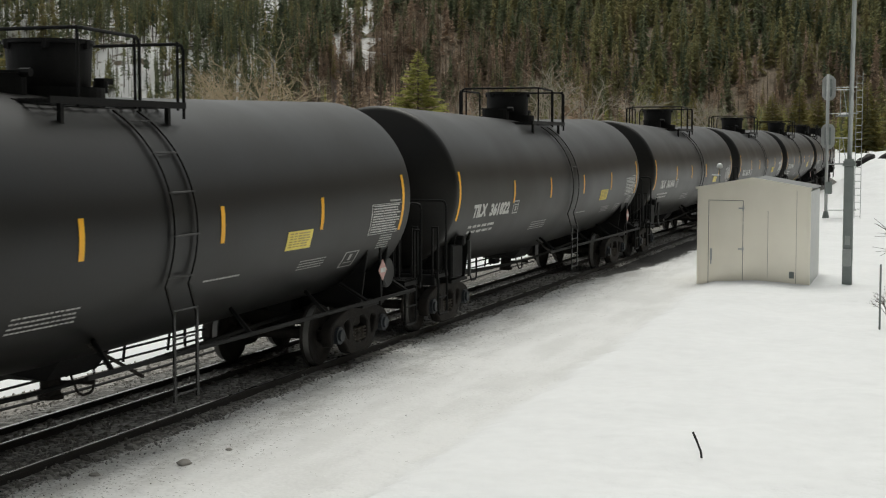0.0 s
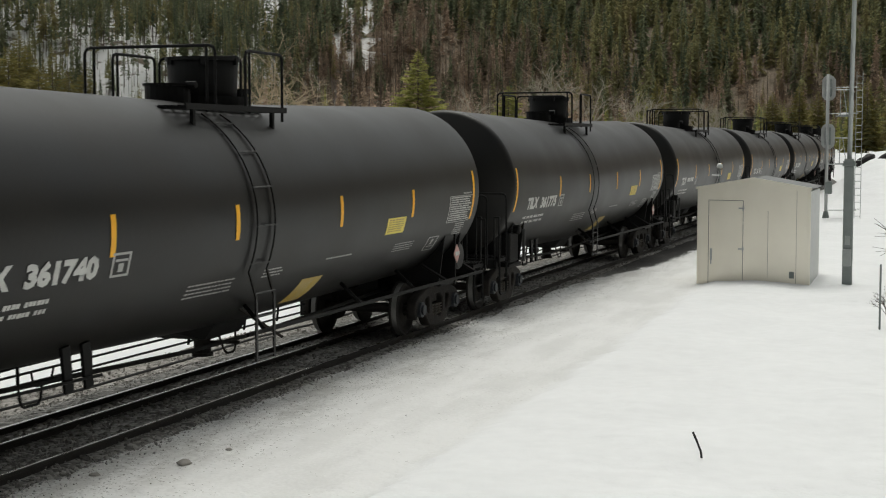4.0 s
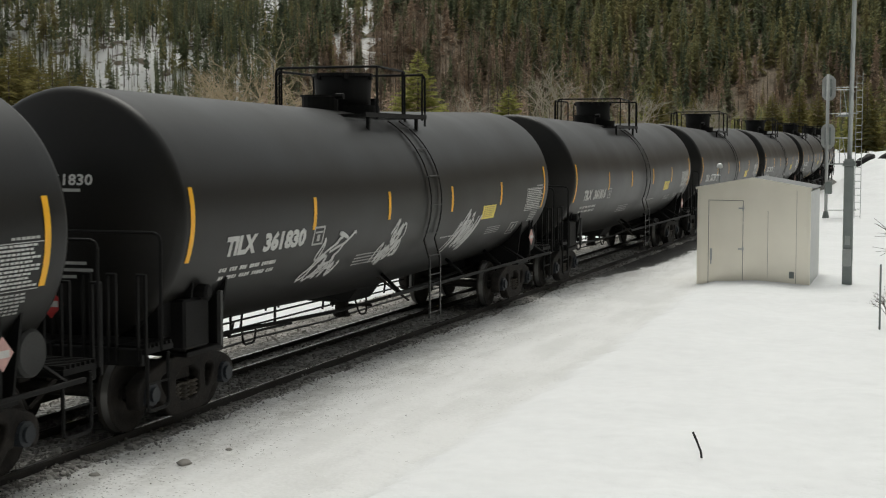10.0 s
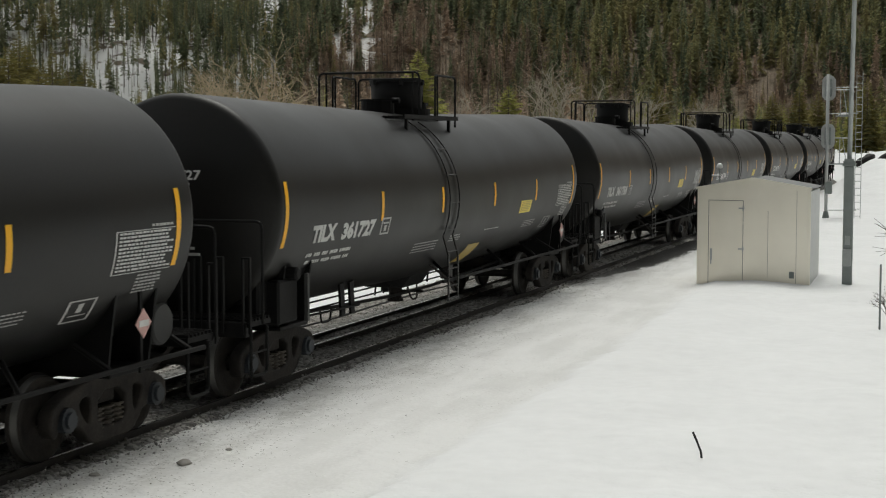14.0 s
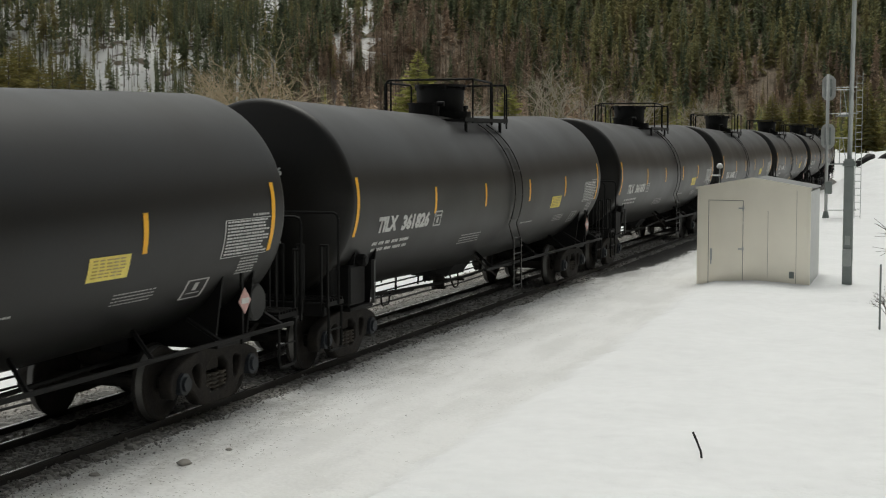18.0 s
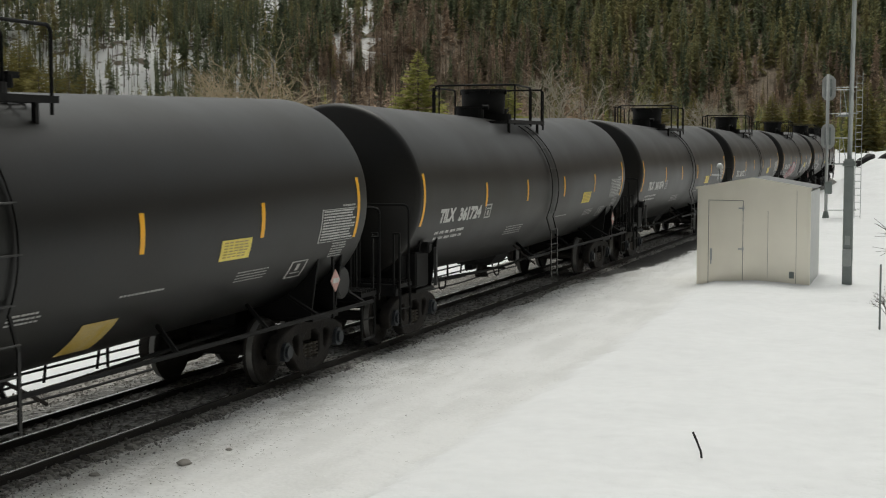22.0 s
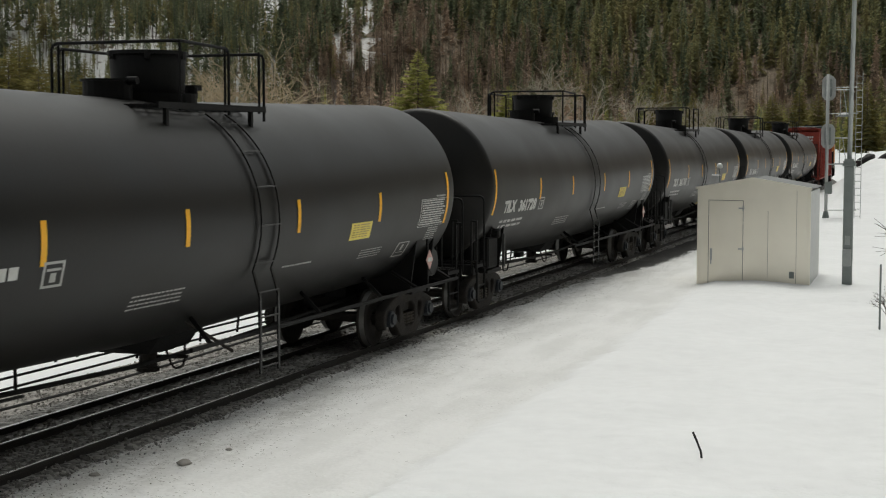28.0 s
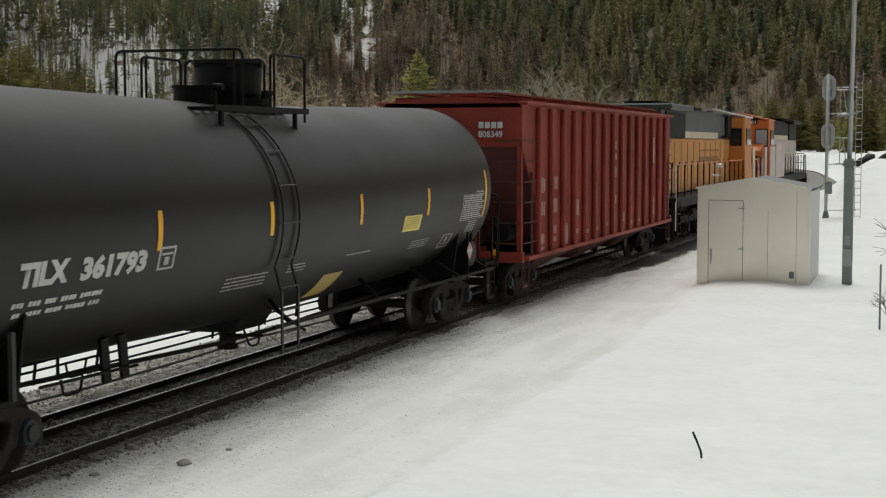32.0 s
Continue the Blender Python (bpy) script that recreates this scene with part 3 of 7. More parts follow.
def stones(name, count, place, material, small, large, label):
    """Loose stones as one mesh of rough little blocks."""
    base = [(-1, -1, -.6), (1, -1, -.6), (1, 1, -.6), (-1, 1, -.6), (-.6, -.7, .6), (.7, -.5, .5), (.5, .7, .7), (-.7, .6, .5)]
    quads = [(0, 3, 2, 1), (4, 5, 6, 7), (0, 1, 5, 4), (1, 2, 6, 5), (2, 3, 7, 6), (3, 0, 4, 7)]
    verts, faces = [], []
    for _ in range(count):
        x, y, z = place()
        s = random.uniform(small, large)
        e = Euler((random.uniform(0, 6), random.uniform(0, 6), random.uniform(0, 6))).to_matrix()
        k = len(verts)
        for v in base:
            w = e @ Vector((v[0] * s * random.uniform(.6, 1.1), v[1] * s * random.uniform(.6, 1.1), v[2] * s * random.uniform(.6, 1.1)))
            verts.append((x + w.x, y + w.y, z + w.z))
        faces += [tuple(k + i for i in q) for q in quads]
    ob = new(name, mesh_from(name, verts, faces, [material]))
    tagged(ob, label, "stones", kind="stuff")


def y_near(a, b):
    """More places near the camera than far."""
    return a + (b - a) * random.random() ** 1.7


def bed_top(u):
    rows = [(-4.1, -0.6), (-2.6, -0.5), (-2.0, -0.3), (-1.6, -0.16), (-0.9, -0.085), (-0.6, -0.075), (0.0, -0.105), (0.6, -0.10), (0.95, -0.11), (1.35, -0.24), (1.6, -0.35)]
    for (a, za), (b, zb) in zip(rows, rows[1:]):
        if a <= u <= b:
            return za + (zb - za) * (u - a) / (b - a)
    return -0.6


def in_bed(a, b):
    u, y = random.uniform(a, b), y_near(9, 70)
    return TRACK_X + u, y, bed_top(u) + 0.03 * noise.noise((u * 2.3, y * 1.9, 1.5)) + 0.008


def on_verge():
    x = TRACK_X + 0.92 + abs(random.gauss(0, 0.16))
    y = y_near(9, 40)
    return x, y, ground_height(x, y) + 0.004


def on_shoulder():
    x = TRACK_X + 1.05 + min(3.2, abs(random.gauss(0, 0.5)))
    y = y_near(9, 55)
    return x, y, ground_height(x, y) + 0.004


build_track()
stones("ballast_stones", 9000, lambda: in_bed(-4.1, -0.9), STONE, 0.009, 0.026, "loose grey ballast stones beside the far rail")
stones("oily_ballast_stones", 6500, lambda: in_bed(-0.7, 1.1), DARKSTONE, 0.010, 0.028, "loose oil-stained ballast stones between the rails")
stones("scattered_gravel", 700, on_shoulder, DARKSTONE, 0.003, 0.009, "gravel thrown over the packed snow beside the track")
stones("ice_crumbs", 1100, on_verge, ICE, 0.005, 0.018, "crumbs of dirty ice along the edge of the snow")


def build_lumps():
    for x, y, s in ((-7.8, 13.7, 0.085), (-8.48, 13.0, 0.06), (-7.68, 14.5, 0.04)):
        bm = bmesh.new()
        bmesh.ops.create_icosphere(bm, subdivisions=2, radius=1)
        for v in bm.verts:
            k = 1 + 0.35 * noise.noise(v.co * 1.7 + Vector((x, y, 0)))
            v.co = Vector((v.co.x * s * k, v.co.y * s * 0.9 * k, v.co.z * s * 0.45 * k))
        ob = link("snow_lump", bm, STONE, True)
        ob.matrix_basis = pose(x, y, ground_height(x, y) + s * 0.1)
        tagged(ob, "grey gritty lump of ice on the packed snow", "lump", "lumps on the shoulder")


build_lumps()

# ---- tank cars ----
TANK_R, TANK_Z, SLOPE = 1.526, 2.368, 0.01666   # the two halves of the tank sink towards the outlet in the middle
RIM_FRONT, RIM_REAR, KNUCKLE = -7.84, 7.82, 0.16
DECK_Z = 3.965   # the height from which the fittings on top are set out
PITCH, SPEED = 18.1, 17.44
FIRST_CENTRE = 176.92   # where the car of index 0 has its middle at 0 s


def axis_z(y):
    """Height of the tank's axis, which rises from the middle to both ends."""
    return TANK_Z + SLOPE * abs(y)


def wrap(y, a, lift=0.006):
    """A place on the tank's side: along it, at the height that a degrees have on the level circle of the print's plan."""
    k = (2.41 + 1.555 * math.sin(radians(a)) - axis_z(y)) / TANK_R
    b = math.asin(max(-0.999, min(0.999, k)))
    return Vector(((TANK_R + lift) * math.cos(b), y, axis_z(y) + (TANK_R + lift) * math.sin(b)))


def decal(bm, y0, y1, a0, a1, lift=0.006, n=None):
    """A thin plate bent round the tank's side."""
    n = n or max(2, int(abs(a1 - a0) / 4))
    rows = []
    for i in range(n + 1):
        a = a0 + (a1 - a0) * i / n
        rows.append([bm.verts.new(wrap(y, a, lift)) for y in (y0, y1)])
    for p, q in zip(rows, rows[1:]):
        bm.faces.new((p[0], p[1], q[1], q[0]) if a1 > a0 else (q[0], q[1], p[1], p[0]))


def bars(bm, y0, y1, a_top, a_bottom, rows, words=3, seed=1, lift=0.006, thick=0.5):
    """Lines of print too small to read, as broken bars."""
    rnd = random.Random(seed)
    step = (a_top - a_bottom) / rows
    for i in range(rows):
        y, a = y0, a_top - i * step
        end = y1 - rnd.uniform(0, 0.15) * (y1 - y0)
        w = (end - y0) / words
        gap = rnd.randint(3, 6)
        for _ in range(words):
            ln = w * rnd.uniform(0.7, 0.93)
            gap -= 1
            if gap or words < 20:
                decal(bm, y, y + ln, a - step * thick * rnd.uniform(0.85, 1.0), a, lift, 1)
            else:
                gap = rnd.randint(3, 7)
            y += w


def lettering(text, y0, y1, a_low, a_high, name, parent, material, lift=0.007):
    """A word bent round the tank's side between two places along it."""
    h = radians(a_high - a_low) * 1.555
    me = word(text, h)
    co = np.empty(len(me.vertices) * 3)
    me.vertices.foreach_get("co", co)
    co = co.reshape(-1, 3)
    x = (co[:, 0] - co[:, 0].min()) / max(1e-6, np.ptp(co[:, 0]))
    ang = a_low + np.degrees(co[:, 1] / 1.555)
    out = np.array([wrap(y0 + u * (y1 - y0), a, lift) for u, a in zip(x, ang)])
    me.vertices.foreach_set("co", out.ravel())
    me.materials.clear()
    me.materials.append(material)
    me.update()
    ob = new(name, me)
    ob.parent = parent
    return ob


def head_rows():
    """(depth past the rim, radius) from the head's middle out to the cylinder: a shallow dish with a rounded knuckle."""
    turn = radians(65)
    r1 = TANK_R - KNUCKLE + KNUCKLE * math.cos(turn)
    ball = r1 / math.sin(radians(90) - turn)
    d1 = KNUCKLE * math.sin(turn)
    rows = []
    for k in range(9):
        r = r1 * k / 8
        rows.append((d1 + math.sqrt(ball * ball - r * r) - math.sqrt(ball * ball - r1 * r1), r))
    for k in range(6, -1, -1):
        a = turn * k / 7
        rows.append((KNUCKLE * math.sin(a), TANK_R - KNUCKLE + KNUCKLE * math.cos(a)))
    return rows


HEAD = head_rows()


def head_y(x, z):
    """Where the front head's surface lies."""
    r = min(TANK_R, math.hypot(x, z - axis_z(8)))
    for (d0, r0), (d1, r1) in zip(HEAD, HEAD[1:]):
        if r0 <= r <= r1:
            return RIM_FRONT - (d0 + (d1 - d0) * (r - r0) / (r1 - r0))
    return RIM_FRONT


def head_lettering(text, x0, x1, z, h, parent):
    """The car's number on its rounded front head."""
    me = word(text, h)
    co = np.empty(len(me.vertices) * 3)
    me.vertices.foreach_get("co", co)
    co = co.reshape(-1, 3)
    x = x0 + (co[:, 0] - co[:, 0].min()) / max(1e-6, np.ptp(co[:, 0])) * (x1 - x0)
    zz = z + co[:, 1]
    out = np.array([(a, head_y(a, b) - 0.012, b) for a, b in zip(x, zz)])
    me.vertices.foreach_set("co", out.ravel())
    me.materials.clear()
    me.materials.append(WHITE)
    me.update()
    ob = new("head_number", me)
    ob.parent = parent


def lathe_y(bm, profile, seg, centre=(0, 0), mat_of=None):
    """Turns (along, radius) rows round an axis that runs along the car."""
    rings = []
    for y, r in profile:
        if r < 1e-5:
            rings.append([bm.verts.new((centre[0], y, centre[1]))])
        else:
            rings.append([bm.verts.new((centre[0] + r * math.cos(2 * math.pi * i / seg), y, centre[1] + r * math.sin(2 * math.pi * i / seg))) for i in range(seg)])
    for k, (p, q) in enumerate(zip(rings, rings[1:])):
        for i in range(seg):
            j = (i + 1) % seg
            if len(p) == 1:
                f = bm.faces.new((p[0], q[j], q[i]))
            elif len(q) == 1:
                f = bm.faces.new((p[i], p[j], q[0]))
            else:
                f = bm.faces.new((p[i], p[j], q[j], q[i]))
            if mat_of:
                f.material_index = mat_of(k)


WHEEL_R = 0.457


def build_wheelset(parent, y):
    """Two wheels on an axle; its own middle is the axle's middle, so that it can turn."""
    bm = bmesh.new()
    rod(bm, (-1.02, 0, 0), (1.02, 0, 0), 0.075, 12)
    for side in (-1, 1):
        prof = [(0.78, 0.11), (0.80, 0.13), (0.775, 0.2), (0.765, 0.34), (0.80, 0.37), (0.805, 0.43), (0.80, 0.455), (0.715, 0.462), (0.70, 0.49), (0.675, 0.488), (0.67, 0.4), (0.70, 0.36), (0.705, 0.2), (0.68, 0.12)]
        seg, rings = 40, []
        for x, r in prof:
            rings.append([bm.verts.new((side * x, r * math.cos(2 * math.pi * i / seg), r * math.sin(2 * math.pi * i / seg))) for i in range(seg)])
        for k in range(len(prof)):
            p, q = rings[k], rings[(k + 1) % len(prof)]
            for i in range(seg):
                j = (i + 1) % seg
                f = bm.faces.new((p[i], p[j], q[j], q[i]) if side < 0 else (p[j], p[i], q[i], q[j]))
                f.material_index = 1 if k in (6,) else 0
                f.smooth = True
    ob = part("wheelset", bm, [CAST, TREAD], parent)
    ob.matrix_parent_inverse = Matrix.Translation((0, y, WHEEL_R))
    return ob


def strut(bm, x, p, q, w, t):
    """A flat bar in a plane across x, from p to q (along, up)."""
    d = Vector((0, q[0] - p[0], q[1] - p[1]))
    ang = math.atan2(d.z, d.y)
    box(bm, (x, (p[0] + q[0]) / 2, (p[1] + q[1]) / 2), (t, d.length + w * 0.5, w), Matrix.Rotation(ang, 3, "X"))


def rounded(pts, times=2):
    """A closed outline with its corners cut round."""
    for _ in range(times):
        out = []
        for (a, b), (c, d) in zip(pts, pts[1:] + pts[:1]):
            out += [(0.75 * a + 0.25 * c, 0.75 * b + 0.25 * d), (0.25 * a + 0.75 * c, 0.25 * b + 0.75 * d)]
        pts = out
    return pts


def cast_plate(outline, holes, thick, edge):
    """The mesh of a cast plate with openings and rounded edges, lying along y and z."""
    cu = bpy.data.curves.new("plate", "CURVE")
    cu.dimensions, cu.fill_mode, cu.extrude, cu.bevel_depth, cu.bevel_resolution = "2D", "BOTH", thick / 2 - edge, edge, 1
    for pts in [outline] + holes:
        sp = cu.splines.new("POLY")
        sp.points.add(len(pts) - 1)
        for p, (a, b) in zip(sp.points, pts):
            p.co = (a, b, 0, 1)
        sp.use_cyclic_u = True
    tmp = new("plate", cu)
    bpy.context.view_layer.update()
    me = bpy.data.meshes.new_from_object(tmp.evaluated_get(bpy.context.evaluated_depsgraph_get()))
    bpy.data.objects.remove(tmp)
    bpy.data.curves.remove(cu)
    me.transform(Matrix(((0, 0, 1, 0), (1, 0, 0, 0), (0, 1, 0, 0), (0, 0, 0, 1))))
    me.materials.clear()
    me.materials.append(CAST)
    return me


def side_frame_mesh():
    """The cast side frame of a freight truck: arched pedestals, two slanting windows and the spring opening."""
    half = [(0.0, 0.80), (0.42, 0.80), (0.70, 0.74), (0.92, 0.68), (1.10, 0.60), (1.15, 0.48), (1.13, 0.33), (1.05, 0.31), (1.04, 0.44), (0.98, 0.55), (0.80, 0.55), (0.735, 0.44), (0.72, 0.36), (0.63, 0.36),
            (0.52, 0.24), (0.42, 0.15), (0.30, 0.12), (0.0, 0.12)]
    outline = half + [(-a, b) for a, b in half[-2:0:-1]]
    window = [(0.40, 0.69), (0.66, 0.63), (0.64, 0.50), (0.50, 0.32), (0.41, 0.34)]
    spring_opening = [(-0.29, 0.68), (0.29, 0.68), (0.31, 0.24), (-0.31, 0.24)]
    return cast_plate(rounded(outline, 1), [rounded(window), rounded([(-a, b) for a, b in window[::-1]]), rounded(spring_opening, 1)], 0.17, 0.022)


SIDE_FRAME = side_frame_mesh()


def build_truck(parent, y):
    """A freight car's two-axle truck under its bolster."""
    bm = bmesh.new()
    box(bm, (0, 0, 0.6), (2.02, 0.34, 0.2))
    box(bm, (0, 0, 0.76), (0.5, 0.5, 0.1))
    bevel(bm, 0.02)
    truck = part("truck", bm, CAST, parent, "two-axle cast steel freight truck")
    truck.matrix_basis = pose(0, y, 0)
    for x in (-1.0, 1.0):
        share("side_frame", SIDE_FRAME, truck, Matrix.Translation((x, 0, 0)))
        for k in (-0.2, 0.0, 0.2):
            bm = bmesh.new()
            rows = [(0.06, 0.22)]
            for dz in range(5):
                z = 0.235 + dz * 0.052
                rows += [(0.06, z), (0.088, z + 0.008), (0.088, z + 0.024), (0.06, z + 0.032)]
            rings = [[bm.verts.new((x + r * math.cos(j * 0.6283), k + r * math.sin(j * 0.6283), z)) for j in range(10)] for r, z in rows]
            for p, q in zip(rings, rings[1:]):
                for j in range(10):
                    bm.faces.new((p[j], p[(j + 1) % 10], q[(j + 1) % 10], q[j]))
            part("spring", bm, SPRING, truck)
        for s in (-1, 1):
            bm = bmesh.new()
            o = 1 if x > 0 else -1
            rod(bm, (x + o * -0.08, s * 0.89, WHEEL_R), (x + o * 0.13, s * 0.89, WHEEL_R), 0.135, 14)
            rod(bm, (x + o * 0.13, s * 0.89, WHEEL_R), (x + o * 0.17, s * 0.89, WHEEL_R), 0.09, 14)
            part("bearing_cap", bm, BLUECAP, truck, "blue-grey roller bearing cap")
    for s in (-0.89, 0.89):
        build_wheelset(truck, s)
    bm = bmesh.new()
    rod(bm, (-0.8, 0.3, 0.36), (0.8, 0.3, 0.36), 0.05, 8)
    rod(bm, (-0.8, -0.3, 0.36), (0.8, -0.3, 0.36), 0.05, 8)
    for x in (-0.74, 0.74):
        for s in (-1, 1):
            box(bm, (x, s * 0.39, 0.45), (0.09, 0.07, 0.3))
    part("brake_beam", bm, CAST, truck)
    return truck


def build_tank_car(old):
    """One tank car. The old kind has its ladder before the housing, the other behind it."""
    car = new("tank_car")
    lad0, lad1 = (-1.27, -0.77) if old else (0.28, 0.80)
    shift = 0.0 if old else 0.8
    # shell with rounded heads and faint jacket seams
    bm = bmesh.new()
    prof = [(RIM_FRONT - d, r) for d, r in HEAD] + [(RIM_FRONT + 0.25, TANK_R), (-4.5, TANK_R), (-0.04, TANK_R), (0.04, TANK_R), (4.5, TANK_R), (RIM_REAR - 0.25, TANK_R)] + [(RIM_REAR + d, r) for d, r in HEAD[::-1]]
    lathe_y(bm, prof, 80, (0, TANK_Z))
    for v in bm.verts:
        v.co.z += SLOPE * abs(v.co.y)
    part("tank", bm, TANK, car, "satin black cylindrical tank with rounded heads", True)
    # reflective stripes
    for y, w, lo, hi in ((-7.73, 0.1, -16.5, 16.3), (-4.32, 0.1, -9, 7.5), (-1.52, 0.1, -9, 7), (1.48, 0.1, -9.5, 7), (4.40, 0.1, -9.5, 7), (7.53, 0.1, -16.3, 16.4)):
        bm = bmesh.new()
        decal(bm, y - w / 2, y + w / 2, lo, hi)
        part("reflector_stripe", bm, YELLOW, car, "yellow reflective stripe")
    # print on the side
    bm = bmesh.new()
    bars(bm, -6.82, -5.15, -22.0, -24.6, 1, 24, 3, thick=0.85)
    part("load_line", bm, WHITE, car, "line of white stencilled data")
    bm = bmesh.new()
    bars(bm, -6.75, -5.2, -26.2, -28.8, 1, 22, 4, thick=0.85)
    part("load_line", bm, WHITE, car, "line of white stencilled data")
    bm = bmesh.new()
    for y0, y1, a0, a1 in ((-4.3, -3.94, -8.6, -7.6), (-4.3, -3.94, -17.5, -16.5), (-4.3, -4.26, -16.5, -8.6), (-3.98, -3.94, -16.5, -8.6), (-4.24, -4.0, -11.2, -10.2), (-4.17, -4.07, -15.5, -12)):
        decal(bm, y0, y1, a0, a1, n=1)
    part("stencil_box", bm, GREYP, car, "white outlined inspection box")
    bm = bmesh.new()
    bars(bm, -2.45, -1.25, -28, -36.5, 4, 13, 4, thick=0.4)
    part("small_print", bm, GREYP, car)
    if old:
        bm = bmesh.new()
        bars(bm, -0.72, -0.15, -26.5, -32, 3, 7, 5)
        part("small_print", bm, GREYP, car)
    bm = bmesh.new()
    bars(bm, 1.25, 2.35, -26.4, -28.4, 1, 12, 6)
    part("small_print", bm, GREYP, car)
    bm = bmesh.new()
    bars(bm, 4.0, 4.95, -25.6, -32, 4, 11, 7, thick=0.4)
    part("small_print", bm, GREYP, car)
    bm = bmesh.new()
    decal(bm, 3.33, 4.13, -18.2, -8.5)
    panel = part("warning_panel", bm, PANELYEL, car, "yellow panel with dark print")
    bm = bmesh.new()
    bars(bm, 3.4, 4.07, -9.5, -17.5, 6, 5, 8, 0.009)
    part("panel_print", bm, DIAG, panel)
    bm = bmesh.new()
    bars(bm, 6.30, 7.45, -0.2, -16.4, 11, 14, 9, thick=0.6)
    part("data_panel", bm, WHITE, car, "block of dense white stencilled data")
    bm = bmesh.new()
    bars(bm, 6.8, 7.35, -18.0, -27, 6, 6, 10, thick=0.55)
    part("data_panel", bm, GREYP, car, "smaller block of stencilled data")
    bm = bmesh.new()
    bars(bm, 6.95, 7.45, 2.4, 1.0, 1, 6, 12, thick=0.8)
    part("small_print", bm, GREYP, car)
    bm = bmesh.new()
    for y0, y1, a0, a1 in ((6.25, 7.47, 0.2, 0.5), (6.25, 7.47, -16.9, -16.6), (6.23, 6.255, -16.9, 0.5)):
        decal(bm, y0, y1, a0, a1)
    part("panel_border", bm, WHITE, car)
    bm = bmesh.new()
    for y0, y1, a0, a1 in ((5.62, 6.15, -25.8, -25.2), (5.62, 6.15, -35.4, -34.8), (5.62, 5.665, -34.8, -25.8), (6.105, 6.15, -34.8, -25.8), (5.83, 5.93, -31, -27), (5.72, 6.05, -32.6, -32.1)):
        decal(bm, y0, y1, a0, a1, n=2)
    part("stencil_box", bm, GREYP, car)
    for i, (w, z) in enumerate(((0.5, 2.82), (0.28, 2.74), (0.55, 1.98), (0.62, 1.90), (0.4, 1.82))):
        bm = bmesh.new()
        box(bm, (w / 2 - 0.12, head_y(w / 2 - 0.12, z) - 0.004, z), (w, 0.012, 0.035), Matrix.Rotation(0.06, 3, "Z"))
        part("head_print", bm, GREYP, car)
    # housing on top
    bm = bmesh.new()
    top = DECK_Z
    bmesh.ops.create_cone(bm, cap_ends=True, segments=32, radius1=0.46, radius2=0.49, depth=0.58, matrix=Matrix.Translation((0, 0.2, top + 0.24)))
    bevel(bm, 0.015)
    dome = part("fittings_housing", bm, BLACK, car, "round black housing over the tank fittings", True)
    bm = bmesh.new()
    bmesh.ops.create_cone(bm, cap_ends=True, segments=32, radius1=0.52, radius2=0.51, depth=0.045, matrix=Matrix.Translation((0, 0.2, top + 0.535)))
    for a in range(6):
        box(bm, (0.5 * math.cos(a * 1.047), 0.2 + 0.5 * math.sin(a * 1.047), top + 0.5), (0.06, 0.06, 0.1))
    part("lid", bm, BLACK, dome)
    bm = bmesh.new()
    rod(bm, (0, 0.2, top - 0.14), (0, 0.2, top + 0.02), 0.62, 32)
    rod(bm, (0, -0.75, top - 0.12), (0, -0.75, top + 0.14), 0.3, 20)
    rod(bm, (0, -0.75, top + 0.14), (0, -0.75, top + 0.17), 0.33, 20)
    rod(bm, (0.28, -0.75, top + 0.15), (0.42, -0.75, top + 0.15), 0.05, 8)
    rod(bm, (0.25, 0.86, top - 0.02), (0.25, 0.86, top + 0.12), 0.09, 12)
    box(bm, (0.25, 0.93, top + 0.12), (0.14, 0.2, 0.07))
    part("manway", bm, BLACK, dome)
    # walkway gratings and rails on both sides of the housing
    mid = -0.7 + shift
    for sx in (1, -1):
        bm = bmesh.new()
        for i in range(6):
            x = sx * (0.55 + i * 0.09)
            box(bm, (x, mid, top - 0.17), (0.025, 2.76, 0.05))
        for i in range(11):
            box(bm, (sx * 0.78, mid - 1.35 + i * 0.27, top - 0.175), (0.5, 0.03, 0.035))
        box(bm, (sx * 1.02, mid, top - 0.16), (0.03, 2.8, 0.075))
        for y in (mid - 1.1, mid + 1.1):
            strut(bm, sx * 0.95, (y, top - 0.5), (y, top - 0.2), 0.06, 0.05)
        part("walkway", bm, BLACK, car, "black steel grating walkway")
    hi = top + 0.62
    rails = []
    if old:
        for sx in (1, -1):
            rails.append(([(sx * 1.0, -0.48, top - 0.2), (sx * 1.0, -0.48, hi - 0.02), (sx * 1.0, 0.62, hi - 0.02), (sx * 1.0, 0.62, top - 0.32)], [(sx * 1.0, -0.36)]))
        rails.append(([(1.0, -1.3, top - 0.2), (1.0, -1.3, hi), (-0.9, -1.3, hi), (-0.9, -1.3, top - 0.15)], [(0.88, -1.3), (-0.76, -1.3)]))
        rails.append(([(-1.0, 0.75, top - 0.2), (-1.0, 0.75, hi - 0.02), (0.3, 0.75, hi - 0.02), (0.3, 0.75, top - 0.1)], []))
    else:
        rails.append(([(1.0, 0.5, top - 0.25), (1.0, 0.5, hi - 0.03), (1.0, -0.74, hi), (-0.8, -0.74, hi), (-0.8, -0.74, top - 0.15)], [(1.0, 0.4), (1.0, -0.74), (-0.7, -0.74)]))
        rails.append(([(1.0, 1.5, top - 0.32), (1.0, 1.5, hi - 0.04), (-0.9, 1.5, hi - 0.04), (-0.9, 1.5, top - 0.15)], [(1.0, 1.36)]))
